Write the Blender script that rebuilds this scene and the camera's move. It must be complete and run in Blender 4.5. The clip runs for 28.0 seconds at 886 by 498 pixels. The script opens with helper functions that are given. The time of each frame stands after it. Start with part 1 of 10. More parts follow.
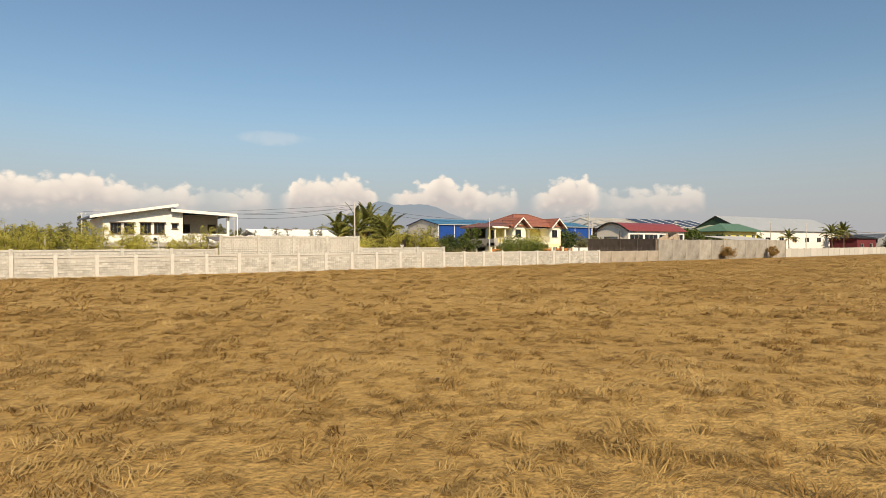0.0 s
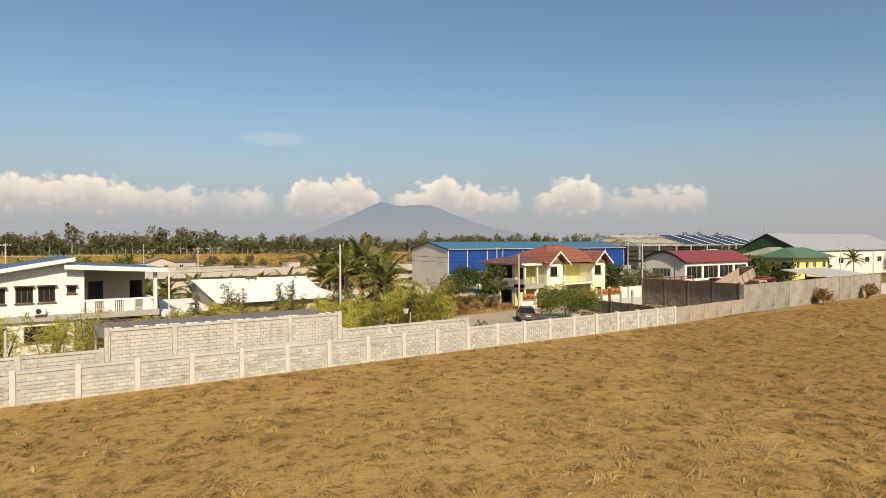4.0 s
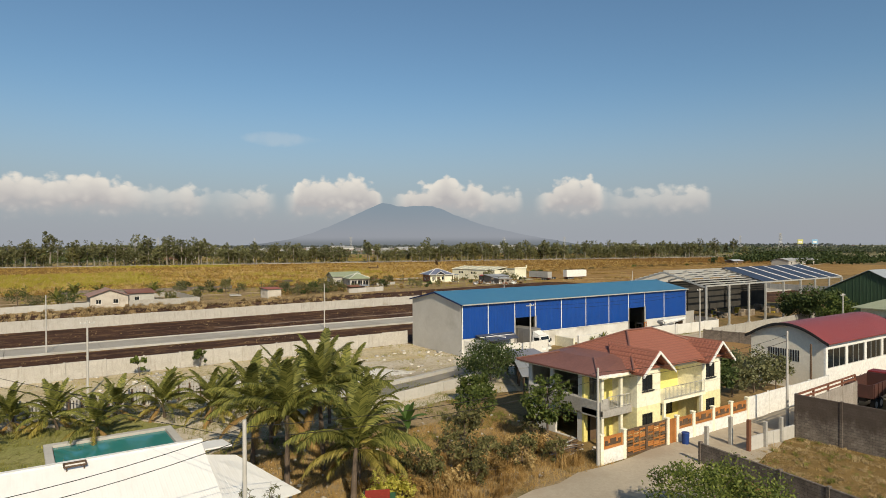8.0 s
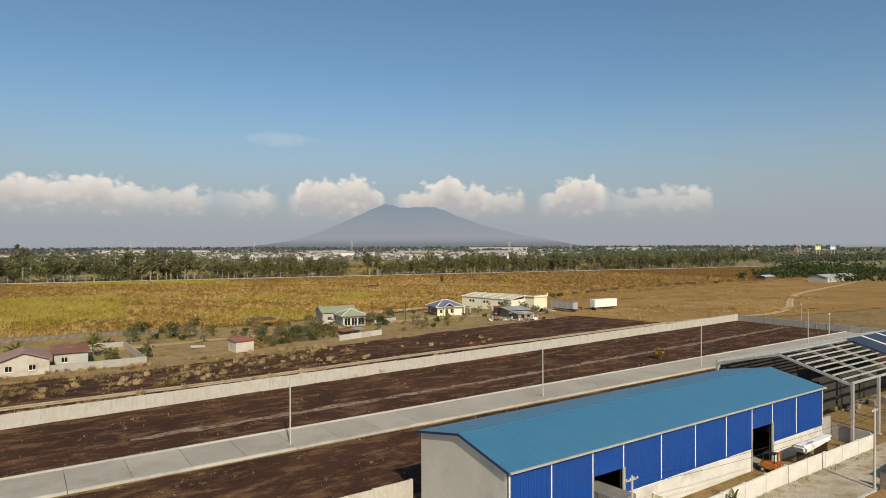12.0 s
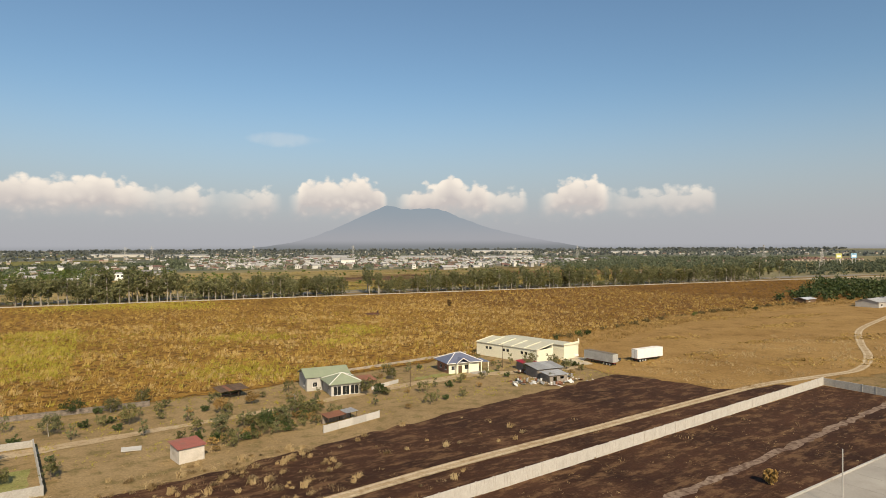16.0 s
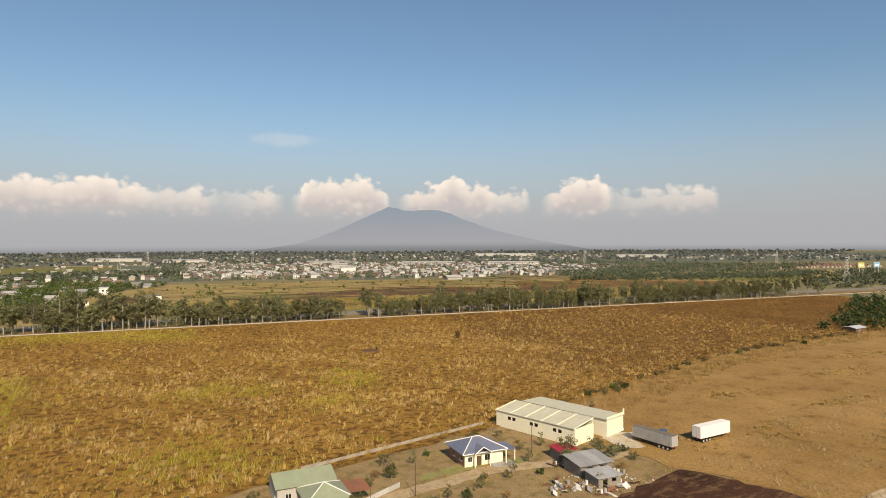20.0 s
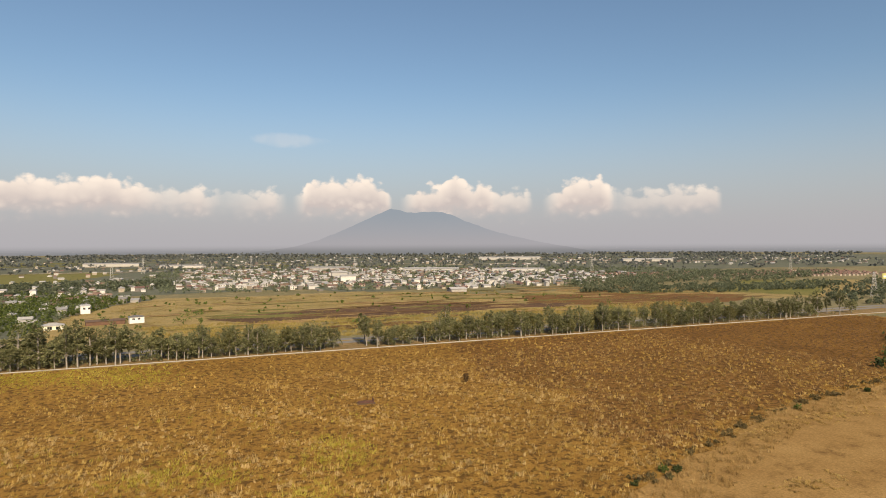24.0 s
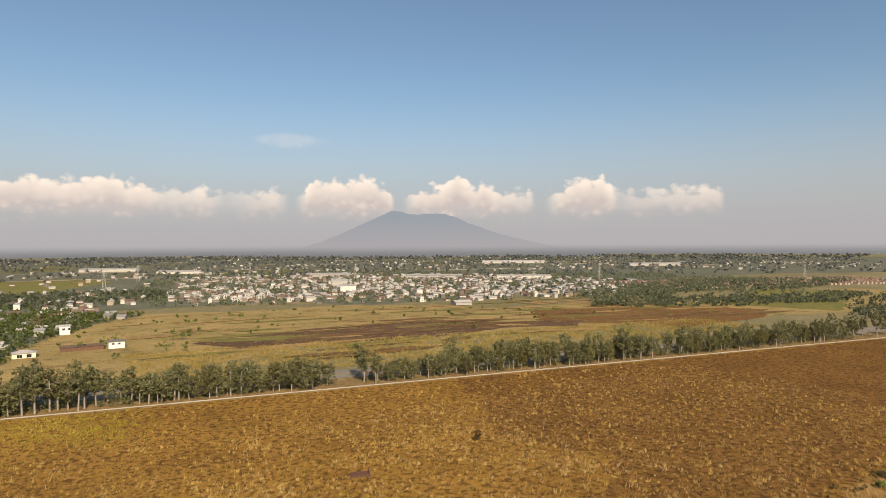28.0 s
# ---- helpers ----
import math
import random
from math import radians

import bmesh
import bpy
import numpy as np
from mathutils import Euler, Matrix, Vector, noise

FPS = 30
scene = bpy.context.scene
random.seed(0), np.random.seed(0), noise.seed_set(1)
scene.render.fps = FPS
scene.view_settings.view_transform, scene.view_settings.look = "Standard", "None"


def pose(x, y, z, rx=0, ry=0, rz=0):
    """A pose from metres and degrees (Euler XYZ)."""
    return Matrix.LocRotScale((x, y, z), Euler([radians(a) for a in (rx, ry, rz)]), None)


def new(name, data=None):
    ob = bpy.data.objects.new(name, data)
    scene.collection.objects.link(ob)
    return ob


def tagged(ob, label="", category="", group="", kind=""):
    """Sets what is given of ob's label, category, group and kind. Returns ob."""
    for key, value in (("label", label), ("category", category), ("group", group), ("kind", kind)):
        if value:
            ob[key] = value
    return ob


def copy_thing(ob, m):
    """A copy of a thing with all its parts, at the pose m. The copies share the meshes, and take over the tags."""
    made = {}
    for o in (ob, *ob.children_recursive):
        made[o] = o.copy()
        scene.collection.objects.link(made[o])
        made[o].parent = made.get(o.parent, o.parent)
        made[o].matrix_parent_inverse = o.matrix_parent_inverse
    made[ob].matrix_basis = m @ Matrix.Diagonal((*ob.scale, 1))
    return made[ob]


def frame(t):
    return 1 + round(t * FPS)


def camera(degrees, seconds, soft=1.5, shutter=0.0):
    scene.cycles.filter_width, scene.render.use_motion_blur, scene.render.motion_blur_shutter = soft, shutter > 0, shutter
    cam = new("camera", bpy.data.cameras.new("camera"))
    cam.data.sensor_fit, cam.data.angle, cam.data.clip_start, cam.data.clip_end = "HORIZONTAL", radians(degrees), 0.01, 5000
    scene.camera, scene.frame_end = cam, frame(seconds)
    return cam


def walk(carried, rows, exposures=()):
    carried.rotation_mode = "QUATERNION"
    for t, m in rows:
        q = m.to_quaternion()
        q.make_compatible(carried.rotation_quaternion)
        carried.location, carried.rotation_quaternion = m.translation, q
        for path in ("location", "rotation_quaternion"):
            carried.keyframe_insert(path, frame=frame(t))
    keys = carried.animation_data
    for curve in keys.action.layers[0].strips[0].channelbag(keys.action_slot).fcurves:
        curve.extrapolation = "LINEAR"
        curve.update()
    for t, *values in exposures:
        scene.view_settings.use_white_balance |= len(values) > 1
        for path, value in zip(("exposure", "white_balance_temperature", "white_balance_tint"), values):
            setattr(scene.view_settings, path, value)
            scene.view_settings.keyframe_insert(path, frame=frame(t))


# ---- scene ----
from mathutils.geometry import delaunay_2d_cdt
cam = camera(70.66, 28.0, soft=0.9)

# seconds, x, y, z, tilt, roll, yaw
WALK = (
    (0.0, -0.00, -0.00, 2.65, 89.561, -0.100, -34.862),
    (0.5, 0.57, 1.40, 3.04, 89.562, -0.119, -34.836),
    (1.0, 1.49, 3.02, 3.59, 89.564, -0.137, -34.810),
    (1.5, 2.67, 4.99, 4.17, 89.565, -0.155, -34.785),
    (2.0, 3.97, 7.42, 4.70, 89.567, -0.174, -34.759),
    (2.5, 5.51, 10.21, 5.23, 89.569, -0.192, -34.733),
    (3.0, 7.27, 13.21, 6.10, 89.570, -0.211, -34.708),
    (3.5, 9.38, 16.31, 7.06, 89.572, -0.229, -34.682),
    (5.5, 18.69, 30.03, 11.00, 89.578, -0.246, -34.579),
    (6.0, 20.88, 33.51, 11.83, 89.579, -0.240, -34.553),
    (7.0, 24.83, 40.11, 13.71, 89.583, -0.229, -34.502),
    (8.0, 29.32, 47.40, 15.40, 89.586, -0.218, -34.451),
    (9.0, 33.97, 55.11, 17.51, 89.589, -0.207, -34.399),
    (10.0, 38.44, 62.62, 19.81, 89.592, -0.196, -34.348),
    (11.0, 43.10, 70.53, 22.29, 89.595, -0.185, -34.297),
    (11.5, 45.48, 74.54, 23.59, 89.597, -0.188, -34.271),
    (13.5, 55.95, 92.10, 29.02, 89.603, -0.200, -34.168),
    (14.0, 58.50, 96.33, 30.58, 89.604, -0.203, -34.143),
    (15.0, 63.22, 104.65, 33.76, 89.607, -0.209, -34.091),
    (16.0, 67.78, 113.02, 36.90, 89.611, -0.216, -34.040),
    (17.0, 72.80, 121.54, 40.06, 89.614, -0.222, -33.988),
    (18.0, 77.93, 130.20, 43.13, 89.617, -0.228, -33.937),
    (19.0, 83.00, 138.97, 46.19, 89.620, -0.234, -33.886),
    (20.0, 87.84, 147.33, 49.42, 89.623, -0.240, -33.834),
    (21.0, 92.88, 155.75, 52.72, 89.626, -0.247, -33.783),
    (21.5, 95.52, 159.97, 54.42, 89.628, -0.250, -33.757),
    (23.5, 106.43, 177.70, 61.43, 89.634, -0.262, -33.655),
    (24.0, 108.95, 182.13, 63.18, 89.635, -0.265, -33.629),
    (25.0, 113.90, 190.93, 66.58, 89.639, -0.271, -33.578),
    (26.0, 118.90, 199.60, 69.88, 89.642, -0.278, -33.526),
    (27.0, 124.06, 208.22, 73.36, 89.645, -0.284, -33.475),
    (28.0, 129.41, 216.74, 77.11, 89.648, -0.290, -33.423),
)
walk(cam, [(t, pose(x, y, z, tilt, 0, yaw) @ pose(0, 0, 0, 0, 0, roll)) for t, x, y, z, tilt, roll, yaw in WALK],
     ((0.0, 0.24, 7150, 13), (3.5, 0.22, 7100, 13), (5.5, -0.05, 6520, 9), (11.5, -0.02, 6500, 9), (13.5, 0.10, 6700, 11), (17.0, 0.20, 6900, 12), (21.0, 0.22, 7100, 15), (28.0, 0.26, 7300, 17)))

# ---- light ----
world = bpy.data.worlds.new("sky")
scene.world = world
world.use_nodes = True
SUN_WAY = Vector((0.23, 0.79, -0.60)).normalized()


class Nodes:
    """A small builder for node trees."""

    def __init__(self, tree):
        self.tree, self.link = tree, tree.links.new
        tree.nodes.clear()

    def add(self, kind, **inputs):
        node = self.tree.nodes.new(kind)
        for key, value in inputs.items():
            self.feed(node.inputs[key.replace("_", " ")], value)
        return node

    def feed(self, socket, value):
        if isinstance(value, bpy.types.NodeSocket):
            self.link(value, socket)
        elif isinstance(value, tuple) and len(value) == 3 and socket.type == "RGBA":
            socket.default_value = (*value, 1)
        else:
            socket.default_value = value

    def math(self, op, a, b=0.0, c=None, clamp=False):
        node = self.tree.nodes.new("ShaderNodeMath")
        node.operation, node.use_clamp = op, clamp
        self.feed(node.inputs[0], a), self.feed(node.inputs[1], b)
        if c is not None:
            self.feed(node.inputs[2], c)
        return node.outputs[0]

    def mix(self, fac, a, b, how="MIX"):
        node = self.tree.nodes.new("ShaderNodeMix")
        node.data_type, node.blend_type, node.clamp_factor = "RGBA", how, True
        self.feed(node.inputs[0], fac), self.feed(node.inputs[6], a), self.feed(node.inputs[7], b)
        return node.outputs[2]

    def step(self, x, lo, hi, smooth=True):
        node = self.tree.nodes.new("ShaderNodeMapRange")
        node.interpolation_type = "SMOOTHSTEP" if smooth else "LINEAR"
        self.feed(node.inputs[0], x), self.feed(node.inputs[1], lo), self.feed(node.inputs[2], hi)
        return node.outputs[0]

    def noise(self, vector, scale, detail=4.0, rough=0.6, kind="ShaderNodeTexNoise"):
        node = self.add(kind, Vector=vector, Scale=scale, Detail=detail, Roughness=rough)
        return node.outputs[0]

    def ramp(self, fac, stops):
        node = self.tree.nodes.new("ShaderNodeValToRGB")
        e = node.color_ramp.elements
        while len(e) < len(stops):
            e.new(0.5)
        for el, (at, c) in zip(e, stops):
            el.position, el.color = at, (*c, 1) if isinstance(c, tuple) else (c, c, c, 1)
        self.feed(node.inputs[0], fac)
        return node.outputs[0]


def build_sky():
    n = Nodes(world.node_tree)
    sky = n.tree.nodes.new("ShaderNodeTexSky")
    sky.sky_type, sky.sun_disc = "NISHITA", False
    sky.sun_elevation, sky.sun_rotation = math.asin(-SUN_WAY.z), math.atan2(-SUN_WAY.x, -SUN_WAY.y)
    sky.air_density, sky.dust_density, sky.ozone_density, sky.altitude = 1.0, 1.2, 1.5, 0
    way = n.add("ShaderNodeTexCoord").outputs["Generated"]
    sep = n.add("ShaderNodeSeparateXYZ", Vector=way)
    x, y, up = sep.outputs
    # angle round the horizon from the heading of the mountain, and height above the horizon
    heading = radians(55.5)
    turned = n.math("ADD", n.math("MULTIPLY", x, math.cos(heading)), n.math("MULTIPLY", y, math.sin(heading)))
    across = n.math("SUBTRACT", n.math("MULTIPLY", x, math.sin(heading)), n.math("MULTIPLY", y, math.cos(heading)))
    angle = n.math("ARCTAN2", across, turned)
    flat = n.math("SQRT", n.math("ADD", n.math("MULTIPLY", x, x), n.math("MULTIPLY", y, y)))
    rise = n.math("DIVIDE", up, n.math("MAXIMUM", flat, 0.02))
    blue = n.mix(1.0, sky.outputs[0], SKY_TINT, "MULTIPLY")
    haze = n.math("POWER", n.step(rise, HAZE_TOP, 0.0), 1.5)
    air = n.mix(n.math("MULTIPLY", haze, 0.96), blue, HAZE)
    # a row of fair-weather cumulus low over the horizon: the height of the tops round the circle
    tops = ((0.0, 0.090), (0.030, 0.096), (0.047, 0.095), (0.072, 0.092), (0.118, 0.101), (0.134, 0.092), (0.173, 0.083), (0.208, 0.087), (0.232, 0.078), (0.288, 0.086), (0.307, 0.072), (0.320, 0.083), (0.330, 0.101), (0.373, 0.102), (0.400, 0.106), (0.420, 0.094),
            (0.430, 0.069), (0.458, 0.092), (0.485, 0.093), (0.502, 0.112), (0.526, 0.092), (0.536, 0.102), (0.550, 0.087), (0.591, 0.084), (0.601, 0.069), (0.644, 0.102), (0.676, 0.102), (0.693, 0.078), (0.708, 0.082), (0.787, 0.085), (0.802, 0.085), (0.811, 0.067))
    spread = n.step(angle, -0.66, 0.66, False)
    top = n.ramp(spread, [(a, v * 5) for a, v in tops])
    flatway = n.add("ShaderNodeCombineXYZ", X=angle, Y=n.math("MULTIPLY", rise, 1.25), Z=0.37).outputs[0]
    lumps = n.noise(flatway, 30.0, 4.0, 0.55)
    warped = n.add("ShaderNodeVectorMath", **{"Vector": flatway})
    warped.operation = "ADD"
    shift = n.add("ShaderNodeVectorMath")
    shift.operation = "SCALE"
    wobble = n.add("ShaderNodeTexNoise", Vector=flatway, Scale=60.0)
    n.link(wobble.outputs[1], shift.inputs[0])
    shift.inputs["Scale"].default_value = 0.012
    n.link(shift.outputs[0], warped.inputs[1])
    cells = n.add("ShaderNodeTexVoronoi", Vector=warped.outputs[0], Scale=62.0)
    small = n.math("SUBTRACT", 0.95, cells.outputs[0])
    puff = n.math("ADD", n.math("MULTIPLY", n.math("SUBTRACT", lumps, 0.49), 0.042), n.math("MULTIPLY", n.math("SUBTRACT", small, 0.5), 0.016))
    edge = n.math("ADD", n.math("SUBTRACT", n.math("ADD", n.math("MULTIPLY", top, 0.2), 0.003), rise), puff)
    body = n.step(edge, -0.001, 0.010)
    foot = n.step(n.math("ADD", rise, n.math("MULTIPLY", puff, 0.7)), 0.034, 0.066)
    strong = n.step(n.math("MULTIPLY", top, 0.2), 0.073, 0.092)
    shade = n.math("ADD", n.step(edge, 0.045, 0.0), n.math("ADD", n.math("MULTIPLY", n.math("SUBTRACT", lumps, 0.5), 1.3), n.math("MULTIPLY", n.math("SUBTRACT", small, 0.5), 0.7)), clamp=True)
    lit = n.mix(shade, CLOUD_SHADE, CLOUD_LIT)
    cover = n.math("MULTIPLY", n.math("MULTIPLY", body, foot), n.math("MULTIPLY", strong, 0.92))
    air = n.mix(cover, air, lit)
    # one thin high wisp
    wx = n.math("DIVIDE", n.math("ADD", angle, 0.258), 0.055)
    wy = n.math("DIVIDE", n.math("SUBTRACT", rise, 0.163), 0.012)
    wisp = n.step(n.math("ADD", n.math("ADD", n.math("MULTIPLY", wx, wx), n.math("MULTIPLY", wy, wy)), n.math("MULTIPLY", puff, 30.0)), 1.2, 0.0)
    air = n.mix(n.math("MULTIPLY", wisp, 0.16), air, CLOUD_LIT)
    # land far beyond the sheet of ground, painted on the backdrop with haze in its colours
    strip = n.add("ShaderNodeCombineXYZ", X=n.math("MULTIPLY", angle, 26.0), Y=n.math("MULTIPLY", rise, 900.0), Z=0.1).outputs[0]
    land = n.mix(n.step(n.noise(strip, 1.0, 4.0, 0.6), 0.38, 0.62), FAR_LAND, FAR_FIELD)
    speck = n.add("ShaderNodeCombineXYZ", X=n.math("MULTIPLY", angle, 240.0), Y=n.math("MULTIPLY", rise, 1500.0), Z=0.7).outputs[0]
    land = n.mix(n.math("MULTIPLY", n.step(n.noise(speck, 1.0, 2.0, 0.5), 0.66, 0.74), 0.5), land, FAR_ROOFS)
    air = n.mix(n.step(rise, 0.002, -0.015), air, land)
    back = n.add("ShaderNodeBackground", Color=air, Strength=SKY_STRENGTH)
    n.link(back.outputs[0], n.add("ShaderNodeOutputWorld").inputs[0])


SKY_STRENGTH = 0.10
SKY_TINT = (0.78, 0.95, 1.0)
HAZE, HAZE_TOP = (3.58, 3.76, 4.18), 0.29
CLOUD_LIT, CLOUD_SHADE = (8.4, 7.8, 6.95), (5.0, 4.7, 4.65)
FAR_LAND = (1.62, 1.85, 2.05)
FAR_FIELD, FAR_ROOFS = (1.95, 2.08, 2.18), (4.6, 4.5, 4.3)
build_sky()
sun = new("sun", bpy.data.lights.new("sun", "SUN"))
sun.data.energy, sun.data.angle, sun.data.color = 5.0, radians(0.55), (1.0, 0.86, 0.64)
sun.rotation_euler = SUN_WAY.to_track_quat("-Z", "Y").to_euler()

# ---- materials ----
MATS = {}


def deep(c):
    """All colours below times 0.85, lowered against the strong sun so shadows deepen."""
    return tuple(v * 0.85 for v in c) if c else c


def mat(name, a, b=None, size=2.0, rough=0.85, bump=0.25, fine=14.0, metal=0.0, vary=0.0, stain=None, island=0.0, spec=0.3, speck=0.55):
    """A weathered surface: two colours mixed by a broad noise, finer grain over it, relief, and a shift from thing to thing."""
    if name in MATS:
        return MATS[name]
    a, b, stain = deep(a), deep(b), deep(stain)
    m = MATS[name] = bpy.data.materials.new(name)
    m.use_nodes = True
    n = Nodes(m.node_tree)
    b = b or tuple(v * 0.78 for v in a)
    at = n.add("ShaderNodeTexCoord").outputs["Object"]
    broad = n.noise(at, 1.0 / size, 5.0, 0.65)
    grain = n.noise(at, fine / size, 4.0, 0.7)
    col = n.mix(n.step(broad, 0.32, 0.68, False), a, b)
    col = n.mix(speck, col, n.mix(1.0, col, n.ramp(grain, [(0.25, 0.62), (0.75, 1.3)]), "MULTIPLY"))
    if stain:
        spots = n.noise(at, 0.42 / size, 6.0, 0.7)
        col = n.mix(n.step(spots, 0.50, 0.72), col, stain)
    if vary:
        info = n.add("ShaderNodeObjectInfo").outputs["Random"]
        col = n.mix(1.0, col, n.ramp(info, [(0.0, 1 - vary), (1.0, 1 + vary)]), "MULTIPLY")
    if island:
        part_of = n.add("ShaderNodeNewGeometry").outputs["Random Per Island"]
        col = n.mix(1.0, col, n.ramp(part_of, [(0.0, 1 - island), (1.0, 1 + island)]), "MULTIPLY")
    lift = n.add("ShaderNodeBump", Strength=bump, Distance=0.05, Height=grain)
    p = n.add("ShaderNodeBsdfPrincipled", Base_Color=col, Roughness=rough, Metallic=metal, Normal=lift.outputs[0])
    p.inputs["Specular IOR Level"].default_value = spec
    n.link(p.outputs[0], n.add("ShaderNodeOutputMaterial").inputs[0])
    return m


def leaf_mat(name, a, b, trans=0.35, island=0.35):
    """Leaves: colour from leaf to leaf, light passing through."""
    if name in MATS:
        return MATS[name]
    a, b = deep(a), deep(b)
    m = MATS[name] = bpy.data.materials.new(name)
    m.use_nodes = True
    n = Nodes(m.node_tree)
    r = n.add("ShaderNodeNewGeometry").outputs["Random Per Island"]
    info = n.add("ShaderNodeObjectInfo").outputs["Random"]
    col = n.mix(r, a, b)
    col = n.mix(1.0, col, n.ramp(info, [(0.0, 0.75), (1.0, 1.2)]), "MULTIPLY")
    p = n.add("ShaderNodeBsdfPrincipled", Base_Color=col, Roughness=0.6)
    p.inputs["Specular IOR Level"].default_value = 0.25
    t = n.add("ShaderNodeBsdfTranslucent", Color=col)
    mx = n.add("ShaderNodeMixShader", Fac=trans)
    n.link(p.outputs[0], mx.inputs[1]), n.link(t.outputs[0], mx.inputs[2])
    n.link(mx.outputs[0], n.add("ShaderNodeOutputMaterial").inputs[0])
    return m


def straw_mat(name, dark, mid, pale, clump, broad, trans=0.2):
    """Dry blades: dark, middle and pale tones in clumps and broad drifts, and from blade to blade."""
    if name in MATS:
        return MATS[name]
    dark, mid, pale = deep(dark), deep(mid), deep(pale)
    m = MATS[name] = bpy.data.materials.new(name)
    m.use_nodes = True
    n = Nodes(m.node_tree)
    at = n.add("ShaderNodeTexCoord").outputs["Object"]
    r = n.add("ShaderNodeNewGeometry").outputs["Random Per Island"]
    f = n.math("ADD", n.math("MULTIPLY", n.step(n.noise(at, 1 / clump, 4.0, 0.6), 0.3, 0.7, False), 0.42), n.math("MULTIPLY", n.step(n.noise(at, 1 / broad, 3.0, 0.6), 0.32, 0.68, False), 0.42))
    f = n.math("ADD", f, n.math("MULTIPLY", r, 0.28))
    col = n.ramp(f, [(0.12, dark), (0.52, mid), (0.95, pale)])
    p = n.add("ShaderNodeBsdfPrincipled", Base_Color=col, Roughness=0.7)
    p.inputs["Specular IOR Level"].default_value = 0.2
    t = n.add("ShaderNodeBsdfTranslucent", Color=col)
    mx = n.add("ShaderNodeMixShader", Fac=trans)
    n.link(p.outputs[0], mx.inputs[1]), n.link(t.outputs[0], mx.inputs[2])
    n.link(mx.outputs[0], n.add("ShaderNodeOutputMaterial").inputs[0])
    return m


def sheet_mat(name, a, b, pitch=0.25, rough=0.45, along="X", metal=0.0, dirt=None, vary=0.0, relief=0.6):
    """Ribbed metal sheet: ribs at a pitch across one axis, with dust and streaks."""
    if name in MATS:
        return MATS[name]
    a, b, dirt = deep(a), deep(b), deep(dirt)
    m = MATS[name] = bpy.data.materials.new(name)
    m.use_nodes = True
    n = Nodes(m.node_tree)
    at = n.add("ShaderNodeTexCoord").outputs["Object"]
    sep = n.add("ShaderNodeSeparateXYZ", Vector=at)
    wave = n.math("SINE", n.math("MULTIPLY", sep.outputs[along], 2 * math.pi / pitch))
    rib = n.step(wave, 0.35, 0.9)
    dust = n.noise(at, 0.35, 6.0, 0.7)
    streak = n.add("ShaderNodeMapping", Vector=at)
    streak.inputs["Scale"].default_value = (0.25, 2.2, 1) if along == "Y" else (2.2, 0.25, 1)
    run = n.noise(streak.outputs[0], 1.0, 5.0, 0.65)
    col = n.mix(n.step(dust, 0.35, 0.7, False), a, b)
    col = n.mix(n.math("MULTIPLY", n.step(run, 0.45, 0.75), 0.45), col, dirt or tuple(v * 0.7 for v in b))
    if vary:
        info = n.add("ShaderNodeObjectInfo").outputs["Random"]
        col = n.mix(1.0, col, n.ramp(info, [(0.0, 1 - vary), (1.0, 1 + vary)]), "MULTIPLY")
    lift = n.add("ShaderNodeBump", Strength=relief, Distance=0.04, Height=rib)
    p = n.add("ShaderNodeBsdfPrincipled", Base_Color=col, Roughness=rough, Metallic=metal, Normal=lift.outputs[0])
    n.link(p.outputs[0], n.add("ShaderNodeOutputMaterial").inputs[0])
    return m


def ground_mat(name, a, b, c, big=30.0, mid=4.0, grain=0.35, bump=0.5, mix=(0.5, 0.64), lines=0.0):
    """Open ground: two tones in broad drifts, a third in patches, and a coarse grain."""
    if name in MATS:
        return MATS[name]
    a, b, c = deep(a), deep(b), deep(c)
    m = MATS[name] = bpy.data.materials.new(name)
    m.use_nodes = True
    n = Nodes(m.node_tree)
    at = n.add("ShaderNodeTexCoord").outputs["Object"]
    one, two, three = n.noise(at, 1 / big, 5.0, 0.6), n.noise(at, 1 / mid, 5.0, 0.7), n.noise(at, 1 / grain, 3.0, 0.7)
    col = n.mix(n.step(n.math("ADD", n.math("MULTIPLY", one, 0.6), n.math("MULTIPLY", two, 0.4)), 0.38, 0.62, False), a, b)
    col = n.mix(n.math("MULTIPLY", n.step(two, *mix), 0.8), col, c)
    if lines:
        drag = n.add("ShaderNodeMapping", Vector=at)
        drag.inputs["Scale"].default_value = (0.16, 1.0 / lines, 1)
        col = n.mix(n.math("MULTIPLY", n.step(n.noise(drag.outputs[0], 1.0, 4.0, 0.7), 0.47, 0.66), 0.75), col, c)
    col = n.mix(1.0, col, n.ramp(three, [(0.2, 0.6), (0.8, 1.35)]), "MULTIPLY")
    lift = n.add("ShaderNodeBump", Strength=bump, Distance=0.12, Height=n.math("ADD", two, n.math("MULTIPLY", three, 0.5)))
    p = n.add("ShaderNodeBsdfPrincipled", Base_Color=col, Roughness=0.95, Normal=lift.outputs[0])
    p.inputs["Specular IOR Level"].default_value = 0.1
    n.link(p.outputs[0], n.add("ShaderNodeOutputMaterial").inputs[0])
    return m


